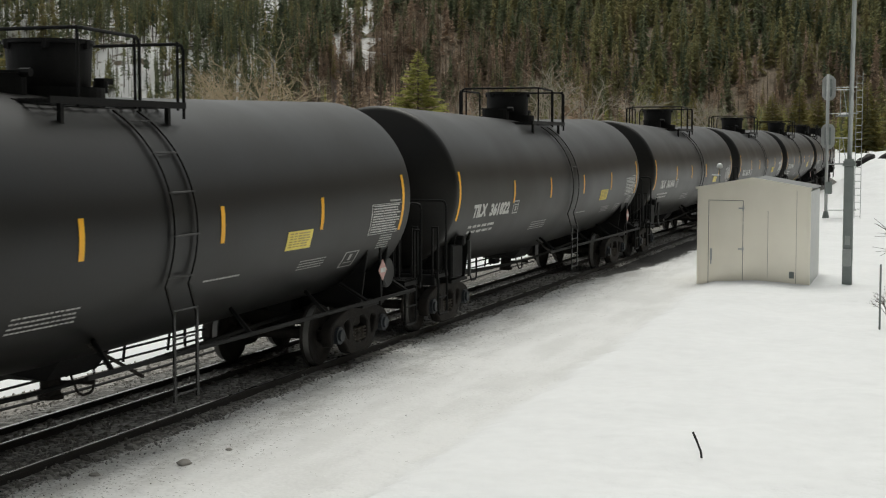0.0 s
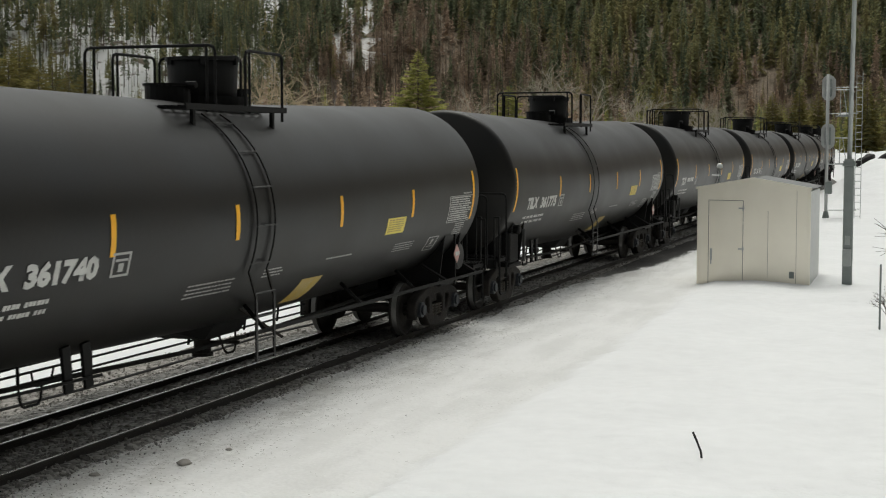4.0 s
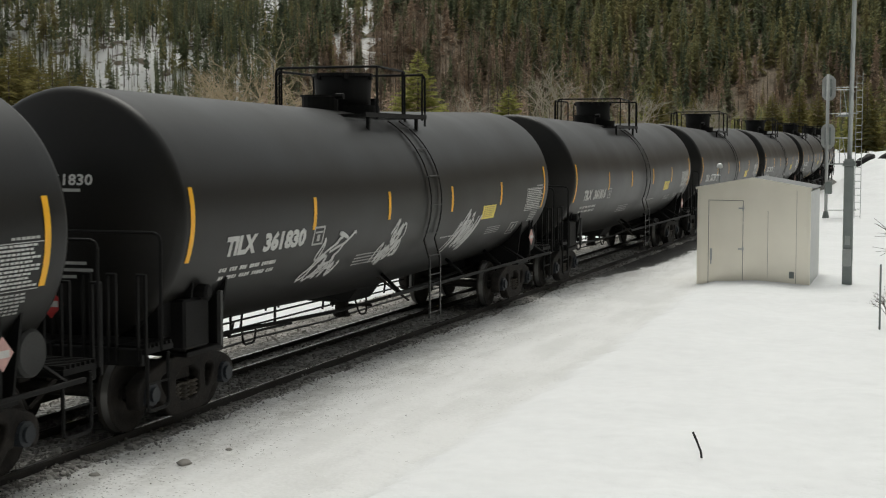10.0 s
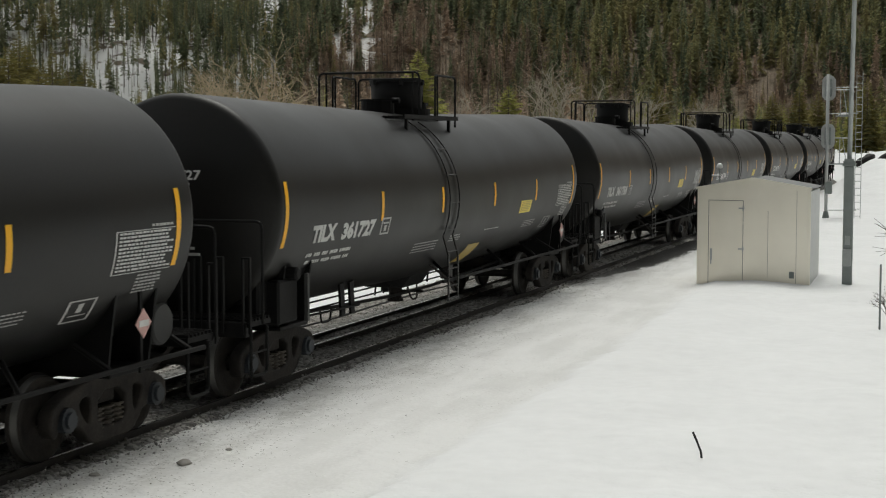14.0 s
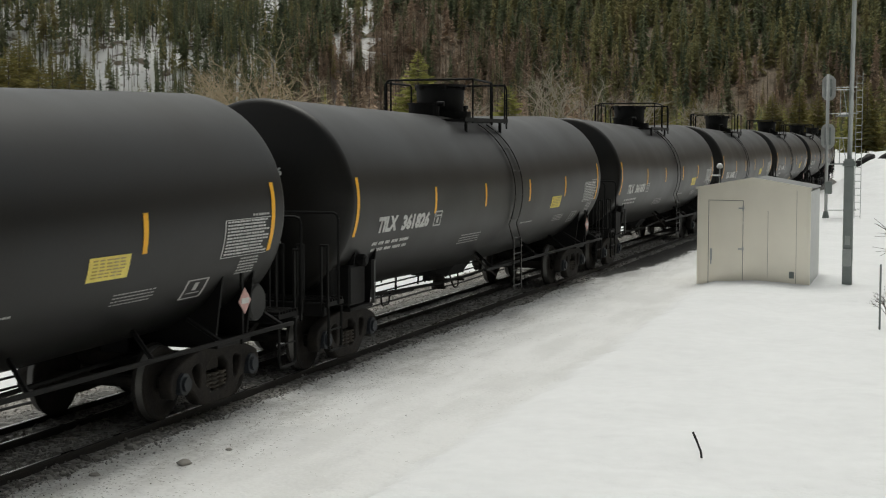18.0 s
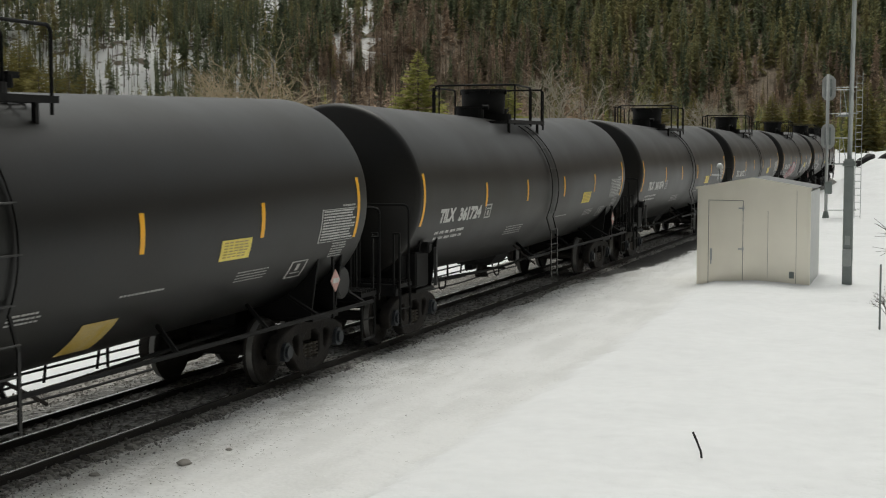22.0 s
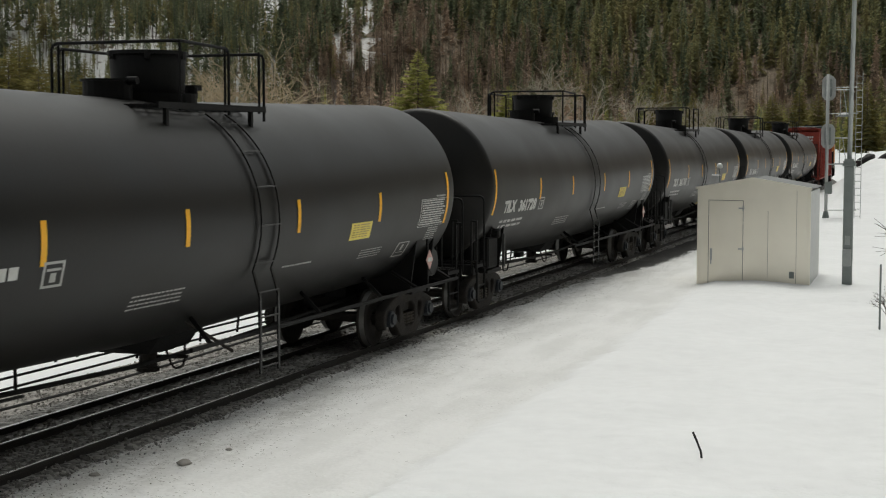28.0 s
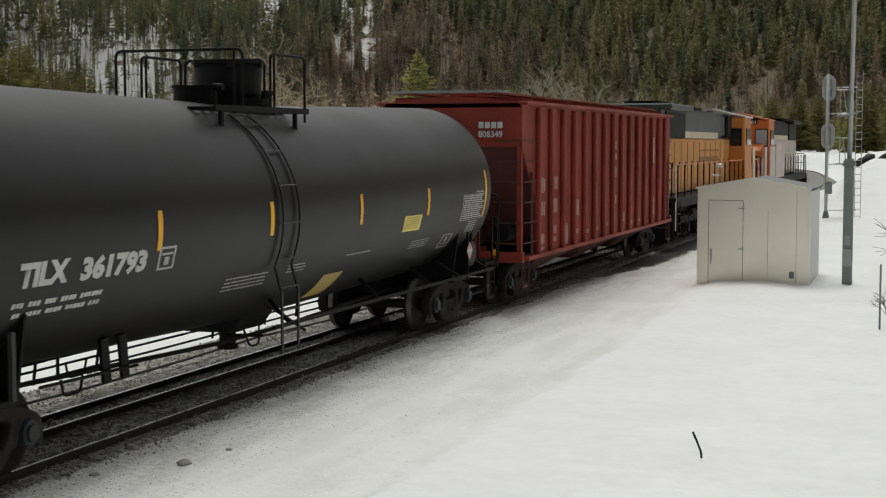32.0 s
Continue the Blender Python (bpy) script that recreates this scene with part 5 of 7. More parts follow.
def build_hopper():
    car = new("covered_hopper_wagon")
    half, w, z0, z1 = 8.14, 1.52, 0.98, 4.17
    cut = 1.05
    # side sheets, cut back below at both ends
    for sx in (-1, 1):
        bm = bmesh.new()
        out = [(-half, z1), (-half, 3.25), (-half + cut, 2.2), (-half + cut, z0), (half - cut, z0), (half - cut, 2.2), (half, 3.25), (half, z1)]
        vs = [bm.verts.new((sx * w, y, z)) for y, z in out]
        bm.faces.new(vs if sx < 0 else vs[::-1])
        ex = bmesh.ops.extrude_face_region(bm, geom=bm.faces[:])
        bmesh.ops.translate(bm, verts=[v for v in ex["geom"] if isinstance(v, bmesh.types.BMVert)], vec=(-sx * 0.04, 0, 0))
        bmesh.ops.recalc_face_normals(bm, faces=bm.faces[:])
        part("side_sheet", bm, HOPPER, car, "oxide-red ribbed side sheet")
        for i in range(15):
            y = -half + cut + 0.03 + i * (2 * half - 2 * cut - 0.06) / 14
            bm = bmesh.new()
            box(bm, (sx * (w + 0.05), y, (z0 + z1) / 2 - 0.02), (0.1, 0.13, z1 - z0 - 0.12))
            bevel(bm, 0.025)
            part("side_rib", bm, HOPPER, car)
        for z, h in ((z1 - 0.0, 0.07), (z0 + 0.0, 0.08)):
            bm = bmesh.new()
            lim = half if z > 2 else half - cut + 0.9
            box(bm, (sx * (w + 0.02), 0, z), (0.2, 2 * lim, h))
            bevel(bm, 0.015)
            part("side_rail", bm, HOPPER, car)
    # roof with hatch row and running boards
    bm = bmesh.new()
    n = 10
    rows = []
    for y in (-half, half):
        rows.append([bm.verts.new((-w + 2 * w * i / n, y, z1 + 0.14 * math.sin(math.pi * i / n))) for i in range(n + 1)])
    for i in range(n):
        bm.faces.new((rows[0][i], rows[0][i + 1], rows[1][i + 1], rows[1][i]))
    for k in (0, 1):
        bm.faces.new(rows[k] if k else rows[k][::-1])
    part("roof", bm, HOPPER, car, "red arched roof")
    for i in range(16):
        bm = bmesh.new()
        box(bm, (0, -half + 0.3 + i * 1.03, z1 + 0.07), (2.7, 0.05, 0.12))
        part("roof_rib", bm, HOPPER, car)
    bm = bmesh.new()
    box(bm, (0, 0, z1 + 0.2), (0.62, 2 * half - 1.4, 0.12))
    bevel(bm, 0.03)
    part("hatch_cover", bm, HOPPER, car)
    for x in (-0.85, 0.85):
        bm = bmesh.new()
        box(bm, (x, 0, z1 + 0.2), (0.4, 2 * half + 0.3, 0.04))
        part("running_board", bm, HOPPER, car)
    bm = bmesh.new()
    box(bm, (0, -half - 0.05, z1 + 0.23), (2.4, 0.55, 0.05))
    part("roof_end_board", bm, GALVDARK, car)
    # ends: header plate, slope sheet, posts and ladder
    for s in (-1, 1):
        bm = bmesh.new()
        box(bm, (0, s * (half - 0.02), 3.68), (2 * w - 0.09, 0.05, 0.8))
        part("end_header", bm, HOPPER, car)
        bm = bmesh.new()
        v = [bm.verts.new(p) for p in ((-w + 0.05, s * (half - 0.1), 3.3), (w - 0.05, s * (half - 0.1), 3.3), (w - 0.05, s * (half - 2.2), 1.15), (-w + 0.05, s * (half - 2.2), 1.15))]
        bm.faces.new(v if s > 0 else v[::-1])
        part("slope_sheet", bm, HOPPERDARK, car, "dark red sloping end sheet")
        bm = bmesh.new()
        box(bm, (0, s * (half + 0.02), 1.02), (2 * w + 0.1, 0.16, 0.22))
        box(bm, (0, s * (half - 0.5), 0.98), (0.5, 2.4, 0.3))
        bevel(bm, 0.015)
        part("end_sill", bm, HOPPER, car)
        for x in (-w + 0.06, -0.55, 0.55, w - 0.06):
            bm = bmesh.new()
            box(bm, (x, s * (half - 0.05), 2.2), (0.1, 0.1, 2.3))
            part("end_post", bm, HOPPER, car)
        for sx in (-1, 1):
            bm = bmesh.new()
            for k in range(6):
                z = 1.3 + k * 0.42
                rod(bm, (sx * (w + 0.04), s * (half - 0.02), z), (sx * (w + 0.04), s * (half - cut + 0.1), z), 0.014, 6)
                rod(bm, (sx * 0.95, s * (half + 0.04), z), (sx * w, s * (half + 0.04), z), 0.014, 6)
            rod(bm, (sx * (w + 0.03), s * (half - 0.62), 1.0), (sx * (w + 0.03), s * (half - 0.62), 2.75), 0.03, 6)
            part("end_ladder", bm, HOPPERDARK, car)
            bm = bmesh.new()
            pipe(bm, [(sx * w, s * (half - 0.5), 0.95), (sx * w, s * (half - 0.5), 0.4), (sx * w, s * (half - 0.05), 0.4), (sx * w, s * (half - 0.05), 0.95)], 0.02)
            part("sill_step", bm, HOPPERDARK, car)
        bm = bmesh.new()
        box(bm, (0, s * 8.72, 0.88), (0.16, 0.6, 0.2))
        box(bm, (0.06 * s, s * 8.97, 0.88), (0.26, 0.22, 0.3))
        bevel(bm, 0.02)
        part("coupler", bm, CAST, car)
        build_truck(car, s * 6.7)
    bm = bmesh.new()
    rod(bm, (0.95, -half + 0.35, 1.5), (0.95, -half + 1.0, 1.5), 0.2, 14)
    box(bm, (0.3, -half + 0.5, 1.45), (0.5, 0.4, 0.4))
    bevel(bm, 0.02)
    part("brake_gear", bm, BLACK, car)
    bm = bmesh.new()
    box(bm, (0.95, -half - 0.1, 1.12), (0.08, 0.05, 0.12))
    part("yellow_tag", bm, YELLOW, car)
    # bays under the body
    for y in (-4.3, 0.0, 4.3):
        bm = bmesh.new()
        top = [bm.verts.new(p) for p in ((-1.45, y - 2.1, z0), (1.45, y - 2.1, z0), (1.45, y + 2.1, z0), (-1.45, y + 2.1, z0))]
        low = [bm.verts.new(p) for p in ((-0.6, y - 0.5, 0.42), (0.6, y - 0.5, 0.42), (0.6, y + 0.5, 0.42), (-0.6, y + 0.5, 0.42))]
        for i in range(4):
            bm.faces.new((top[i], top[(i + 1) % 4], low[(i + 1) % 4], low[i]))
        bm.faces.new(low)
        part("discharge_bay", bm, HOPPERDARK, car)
    # lettering; the owner's letters as plain bars
    bm = bmesh.new()
    for i in range(4):
        box(bm, (0.66 + i * 0.135, -half - 0.052, 3.72), (0.105, 0.008, 0.13))
    part("owner_letters", bm, WHITE, car, "white owner's letters")
    flat_text("808349", 0.13, 0.52, Matrix.Translation((0.86, -half - 0.052, 3.54)) @ TO_FRONT, "wagon_number", car, WHITE)
    rnd = random.Random(8)
    gap = (2 * half - 2 * cut - 0.06) / 14
    marks = [(0, 2.45, 0.42, 0.34), (1, 2.48, 0.42, 0.34), (0, 1.95, 0.42, 0.34), (1, 1.98, 0.42, 0.34), (0, 1.3, 0.3, 0.25), (0, 1.1, 0.3, 0.1), (1, 1.25, 0.3, 0.12), (1, 1.45, 0.35, 0.2), (2, 1.3, 0.3, 0.5), (3, 1.85, 0.35, 0.4),
             (3, 1.3, 0.3, 0.12), (4, 1.25, 0.25, 0.1), (5, 1.25, 0.3, 0.1), (6, 1.3, 0.25, 0.1), (7, 1.9, 0.3, 0.25), (7, 3.3, 0.38, 0.25), (7, 3.0, 0.38, 0.18), (7, 2.6, 0.38, 0.25), (8, 1.4, 0.3, 0.3), (9, 1.2, 0.3, 0.1), (10, 1.2, 0.3, 0.1), (12, 1.7, 0.3, 0.2), (12, 1.4, 0.3, 0.3)]
    for k, z, ww, hh in marks:
        bm = bmesh.new()
        y = -half + cut + 0.03 + (k + 0.5) * gap
        for j in range(3):
            box(bm, (w + 0.004, y - ww / 3 + j * ww / 3, z), (0.006, ww * 0.22, hh * rnd.uniform(0.8, 1)))
        part("stencil_bars", bm, HOPPERMARK, car)
    bm = bmesh.new()
    box(bm, (w + 0.006, -half + cut + 12.5 * gap, 3.15), (0.008, 0.22, 0.75))
    bevel(bm, 0.003)
    part("white_emblem", bm, WHITE, car, "tall white emblem shape")
    tagged(car, "oxide-red covered hopper wagon with ribbed sides", "hopper wagon")
    return car


# ---- locomotives ----


def build_loco_truck(parent, y):
    bm = bmesh.new()
    box(bm, (0, 0, 0.72), (1.9, 4.6, 0.2))
    bevel(bm, 0.03)
    truck = part("truck", bm, CAST, parent, "three-axle locomotive truck")
    truck.matrix_basis = pose(0, y, 0)
    for x in (-1.08, 1.08):
        bm = bmesh.new()
        strut(bm, x, (-2.4, 0.75), (2.4, 0.75), 0.24, 0.16)
        for k in (-1.85, 0, 1.85):
            box(bm, (x, k, 0.5), (0.22, 0.42, 0.42))
            for d in (-0.45, 0.45):
                rod(bm, (x, k + d, 0.62), (x, k + d, 0.95), 0.1, 10)
        bevel(bm, 0.012)
        part("side_frame", bm, CAST, truck)
        for k in (-1.85, 0, 1.85):
            bm = bmesh.new()
            rod(bm, (x * 0.95, k, WHEEL_R), (x * 1.17, k, WHEEL_R), 0.17, 14)
            part("bearing_cap", bm, CAST, truck)
        bm = bmesh.new()
        rod(bm, (x * 1.1, 0.5, 0.95), (x * 1.1, 1.4, 0.95), 0.12, 10)
        part("brake_cylinder", bm, CAST, truck)
    for k in (-1.85, 0, 1.85):
        build_wheelset(truck, k)


def build_loco(cab_near, lower, upper, label, crest):
    """A six-axle road locomotive; its cab stands at the near (-1) or far (+1) end."""
    lo = new("locomotive")
    half, c = 11.3, cab_near
    deck = 1.62
    bm = bmesh.new()
    box(bm, (0, 0, 1.42), (2.9, 2 * half - 1.3, 0.34))
    box(bm, (0, 0, 1.1), (1.2, 2 * half - 2.0, 0.5))
    bevel(bm, 0.03)
    part("underframe", bm, BLACK, lo)
    bm = bmesh.new()
    box(bm, (0, 0, 0.85), (2.7, 6.2, 0.95))
    bevel(bm, 0.2, 2)
    part("fuel_tank", bm, BLACK, lo)
    # long hood in lower and upper bands, with doors
    y_cab = 5.2 if c > 0 else -6.7
    y_end = -c * 10.2
    y0, y1 = min(y_cab, y_end), max(y_cab, y_end)
    bm = bmesh.new()
    box(bm, (0, (y0 + y1) / 2, deck + 0.95), (1.62, y1 - y0, 1.9))
    bevel(bm, 0.03)
    part("hood", bm, lower, lo)
    bm = bmesh.new()
    box(bm, (0, (y0 + y1) / 2, deck + 2.42), (1.66, y1 - y0, 1.02))
    bevel(bm, 0.12, 2)
    part("hood_top", bm, upper, lo)
    for sx in (-1, 1):
        bm = bmesh.new()
        box(bm, (sx * 0.838, (y0 + y1) / 2 + c * 0.6, deck + 2.02), (0.012, (y1 - y0) * 0.5, 0.24))
        part("hood_stripe", bm, CREAM, lo, "cream stripe along the hood")
        n = 12
        for i in range(n):
            y = y0 + (i + 0.5) * (y1 - y0) / n
            bm = bmesh.new()
            box(bm, (sx * 0.822, y, deck + 0.95), (0.03, (y1 - y0) / n * 0.86, 1.6))
            bevel(bm, 0.01)
            d = part("hood_door", bm, lower, lo)
            bm = bmesh.new()
            box(bm, (sx * 0.85, y + 0.25, deck + 1.0), (0.03, 0.03, 0.16))
            part("latch", bm, BLACK, d)
    bm = bmesh.new()
    for sx in (-1, 1):
        box(bm, (sx * 0.85, y_end + c * 2.6, deck + 2.35), (0.06, 3.6, 0.85))
    part("radiator_grille", bm, BLACK, lo)
    bm = bmesh.new()
    box(bm, (0, y_end + c * 2.4, deck + 2.92), (2.3, 4.2, 0.22))
    bevel(bm, 0.05)
    part("radiator_wing", bm, upper, lo)
    for k in (1.2, 2.7, 4.2):
        bm = bmesh.new()
        rod(bm, (0, y_end + c * k, deck + 3.02), (0, y_end + c * k, deck + 3.12), 0.62, 20)
        part("roof_fan", bm, BLACK, lo)
    bm = bmesh.new()
    box(bm, (0, 0, deck + 3.0), (0.7, 1.6, 0.2))
    part("exhaust_stack", bm, BLACK, lo)
    bm = bmesh.new()
    box(bm, (0, y_cab - c * 0.8, deck + 2.45), (1.9, 1.1, 0.95))
    bevel(bm, 0.06)
    part("blower_housing", bm, BLACK, lo)
    if crest:
        for sx in (-1, 1):
            bm = bmesh.new()
            for i in range(9):
                box(bm, (sx * 0.846, -2.4 + i * 0.55, deck + 1.45), (0.014, 0.38, 0.07))
                box(bm, (sx * 0.846, -2.3 + i * 0.5, deck + 1.12), (0.014, 0.34, 0.2))
            part("worn_letters", bm, BROWNMARK, lo, "worn owner's letters on the hood")
    # cab and nose
    bm = bmesh.new()
    yc0, yc1 = y_cab, y_cab + c * 2.1
    ym = (yc0 + yc1) / 2
    box(bm, (0, ym, deck + 1.42), (3.05, 2.1, 2.84))
    for v in bm.verts:
        if v.co.z > deck + 2:
            v.co.x *= 0.95
    bevel(bm, 0.05)
    cab = part("cab", bm, CABOLD if crest else ORANGE, lo, "orange driver's cab")
    bm = bmesh.new()
    for sx in (-1, 1):
        box(bm, (sx * 0.78, ym, deck + 2.98), (1.5, 2.35, 0.06), Matrix.Rotation(sx * 0.22, 3, "Y"))
    part("cab_roof", bm, ALU if crest else ORANGE, cab)
    for sx in (-1, 1):
        for f in (-1, 1):
            y = ym + f * 1.065
            bm = bmesh.new()
            box(bm, (sx * 1.1, y, deck + 1.98), ((0.5 if crest else 0.62), 0.03, (0.74 if crest else 0.86)))
            bevel(bm, 0.012)
            g = part("window_frame", bm, BLACK, cab)
            bm = bmesh.new()
            box(bm, (sx * 1.1, y + f * 0.012, deck + 1.98), ((0.38 if crest else 0.52), 0.03, (0.60 if crest else 0.76)))
            # the near-facing panes carry the sky's reflection as their colour
            part("pane", bm, WINDSHIELD if c < 0 and f < 0 else GLASS, g)
        if not crest:
            bm = bmesh.new()
            box(bm, (sx * 1.515, ym, deck + 0.78), (0.05, 2.04, 1.56))
            bevel(bm, 0.015)
            part("side_panel", bm, PALE, cab, "pale side of the cab")
        bm = bmesh.new()
        box(bm, (sx * 1.495, ym, deck + 2.0), (0.03, 1.3, 0.7), Matrix.Rotation(-sx * 0.05, 3, "Y"))
        part("side_window", bm, GLASS, cab)
    bm = bmesh.new()
    box(bm, (0.55, ym + c * 1.07, deck + 2.72), (0.7, 0.05, 0.22))
    box(bm, (-0.55, ym + c * 1.07, deck + 2.72), (0.7, 0.05, 0.22))
    nb = part("number_board", bm, BLACK, cab)
    if c < 0:
        flat_text("01", 0.15, 0.24, Matrix.Translation((0.72, ym + c * 1.11, deck + 2.72)) @ TO_FRONT, "board_digits", nb, WHITE)
    bm = bmesh.new()
    yn = yc1 + c * 0.95
    box(bm, (0, yn, deck + 0.85), (2.5 if c < 0 else 1.7, 1.85, 1.7))
    for v in bm.verts:
        if v.co.z > deck + 1 and (v.co.y - yn) * c > 0:
            v.co.z -= 0.3
            v.co.y -= c * 0.25
    bevel(bm, 0.06)
    nose = part("nose", bm, ORANGE, lo)
    if c < 0:
        bm = bmesh.new()
        box(bm, (0.7, yn + c * 0.86, deck + 0.95), (0.42, 0.03, 0.07))
        box(bm, (0.72, yn + c * 0.88, deck + 0.78), (0.3, 0.03, 0.05))
        part("nose_emblem", bm, BLACK, nose, "dark emblem bars on the nose")
    # pale panels and steps by the cab
    for sx in (-1, 1):
        bm = bmesh.new()
        box(bm, (sx * 1.44, y_cab + c * 3.2, deck + 0.5), (0.06, 0.7, 2.1))
        part("step_panel", bm, CREAM if crest else PALE, lo)
        if not crest:
            bm = bmesh.new()
            box(bm, (sx * 1.3, y_cab - c * 2.2, deck + 0.85), (0.5, 3.8, 1.7))
            bevel(bm, 0.03)
            part("side_cabinet", bm, PALE, lo, "pale equipment cabinet")
        # handrails with their posts
        n = 13
        bm = bmesh.new()
        pts = [(sx * 1.42, y_end - c * 0.2, deck + 1.02), (sx * 1.42, y_cab - c * 0.2, deck + 1.02)]
        rod(bm, pts[0], pts[1], 0.02, 6)
        part("handrail", bm, ORANGE if crest else PALE, lo)
        for i in range(n):
            y = y_end + (y_cab - y_end) * i / (n - 1)
            bm = bmesh.new()
            rod(bm, (sx * 1.42, y, deck - 0.1), (sx * 1.42, y, deck + 1.02), 0.025, 6)
            part("rail_post", bm, BLACK, lo)
        for e in (-1, 1):
            bm = bmesh.new()
            y = e * (half - 0.75)
            pipe(bm, [(sx * 1.35, y - e * 0.75, deck + 1.0), (sx * 1.38, y - e * 0.25, deck + 1.0), (sx * 1.4, y, deck + 0.6), (sx * 1.43, y, deck - 0.1), (sx * 1.48, y + e * 0.3, 1.2), (sx * 1.48, y + e * 0.3, 0.55)], 0.022)
            part("grab_iron", bm, WHITE, lo, "white-painted grab iron")
            for k in range(4):
                bm = bmesh.new()
                box(bm, (sx * 1.3, y - e * 0.35, 0.42 + k * 0.32), (0.36, 0.5, 0.04))
                part("corner_step", bm, BLACK, lo)
            for k in (0.62, 0.08):
                bm = bmesh.new()
                box(bm, (sx * 1.3, y - e * k, 0.9), (0.36, 0.04, 1.1))
                part("step_side", bm, BLACK, lo)
    for e in (-1, 1):
        bm = bmesh.new()
        y = e * (half - 0.68)
        pipe(bm, [(-1.3, y, deck), (-1.3, y, deck + 1.1), (1.3, y, deck + 1.1), (1.3, y, deck)], 0.022)
        for x in (-0.9, -0.5, 0.5, 0.9):
            rod(bm, (x, y, deck), (x, y, deck + 1.1), 0.018, 6)
        rod(bm, (-1.3, y, deck + 0.55), (1.3, y, deck + 0.55), 0.016, 6)
        part("end_railing", bm, BLACK, lo)
        bm = bmesh.new()
        box(bm, (0, e * (half - 0.6), 0.9), (2.8, 0.1, 1.2))
        v = box(bm, (0, e * (half - 0.35), 0.42), (2.6, 0.5, 0.5))
        bevel(bm, 0.03)
        part("pilot", bm, BLACK, lo)
        bm = bmesh.new()
        box(bm, (0, e * (half - 0.25), 0.88), (0.18, 0.6, 0.2))
        box(bm, (0.06 * e, e * (half - 0.05), 0.88), (0.26, 0.22, 0.3))
        part("coupler", bm, CAST, lo)
        build_loco_truck(lo, e * 7.0)
    tagged(lo, label, "locomotive", "locomotives of the train")
    return lo


HOPPER_CAR = build_hopper()
LOCO_A = build_loco(1, ORANGEOLD, GREEN, "faded orange and dark green diesel locomotive coupled behind the hopper", True)
LOCO_B = build_loco(-1, PALE, BLACK, "orange and black diesel locomotive with a pale side", False)
# each vehicle, its middle at 0 s along the track, and half its truck spacing
LAST = FIRST_CENTRE + PITCH * 22
TRAIN = [(car, FIRST_CENTRE + PITCH * i, 6.95) for i, car in CARS.items()]
TRAIN += [(HOPPER_CAR, LAST + 18.1, 6.7), (LOCO_A, LAST + 27.15 + 11.3, 7.0), (LOCO_B, LAST + 27.15 + 33.9, 7.0)]

# ---- equipment shed ----


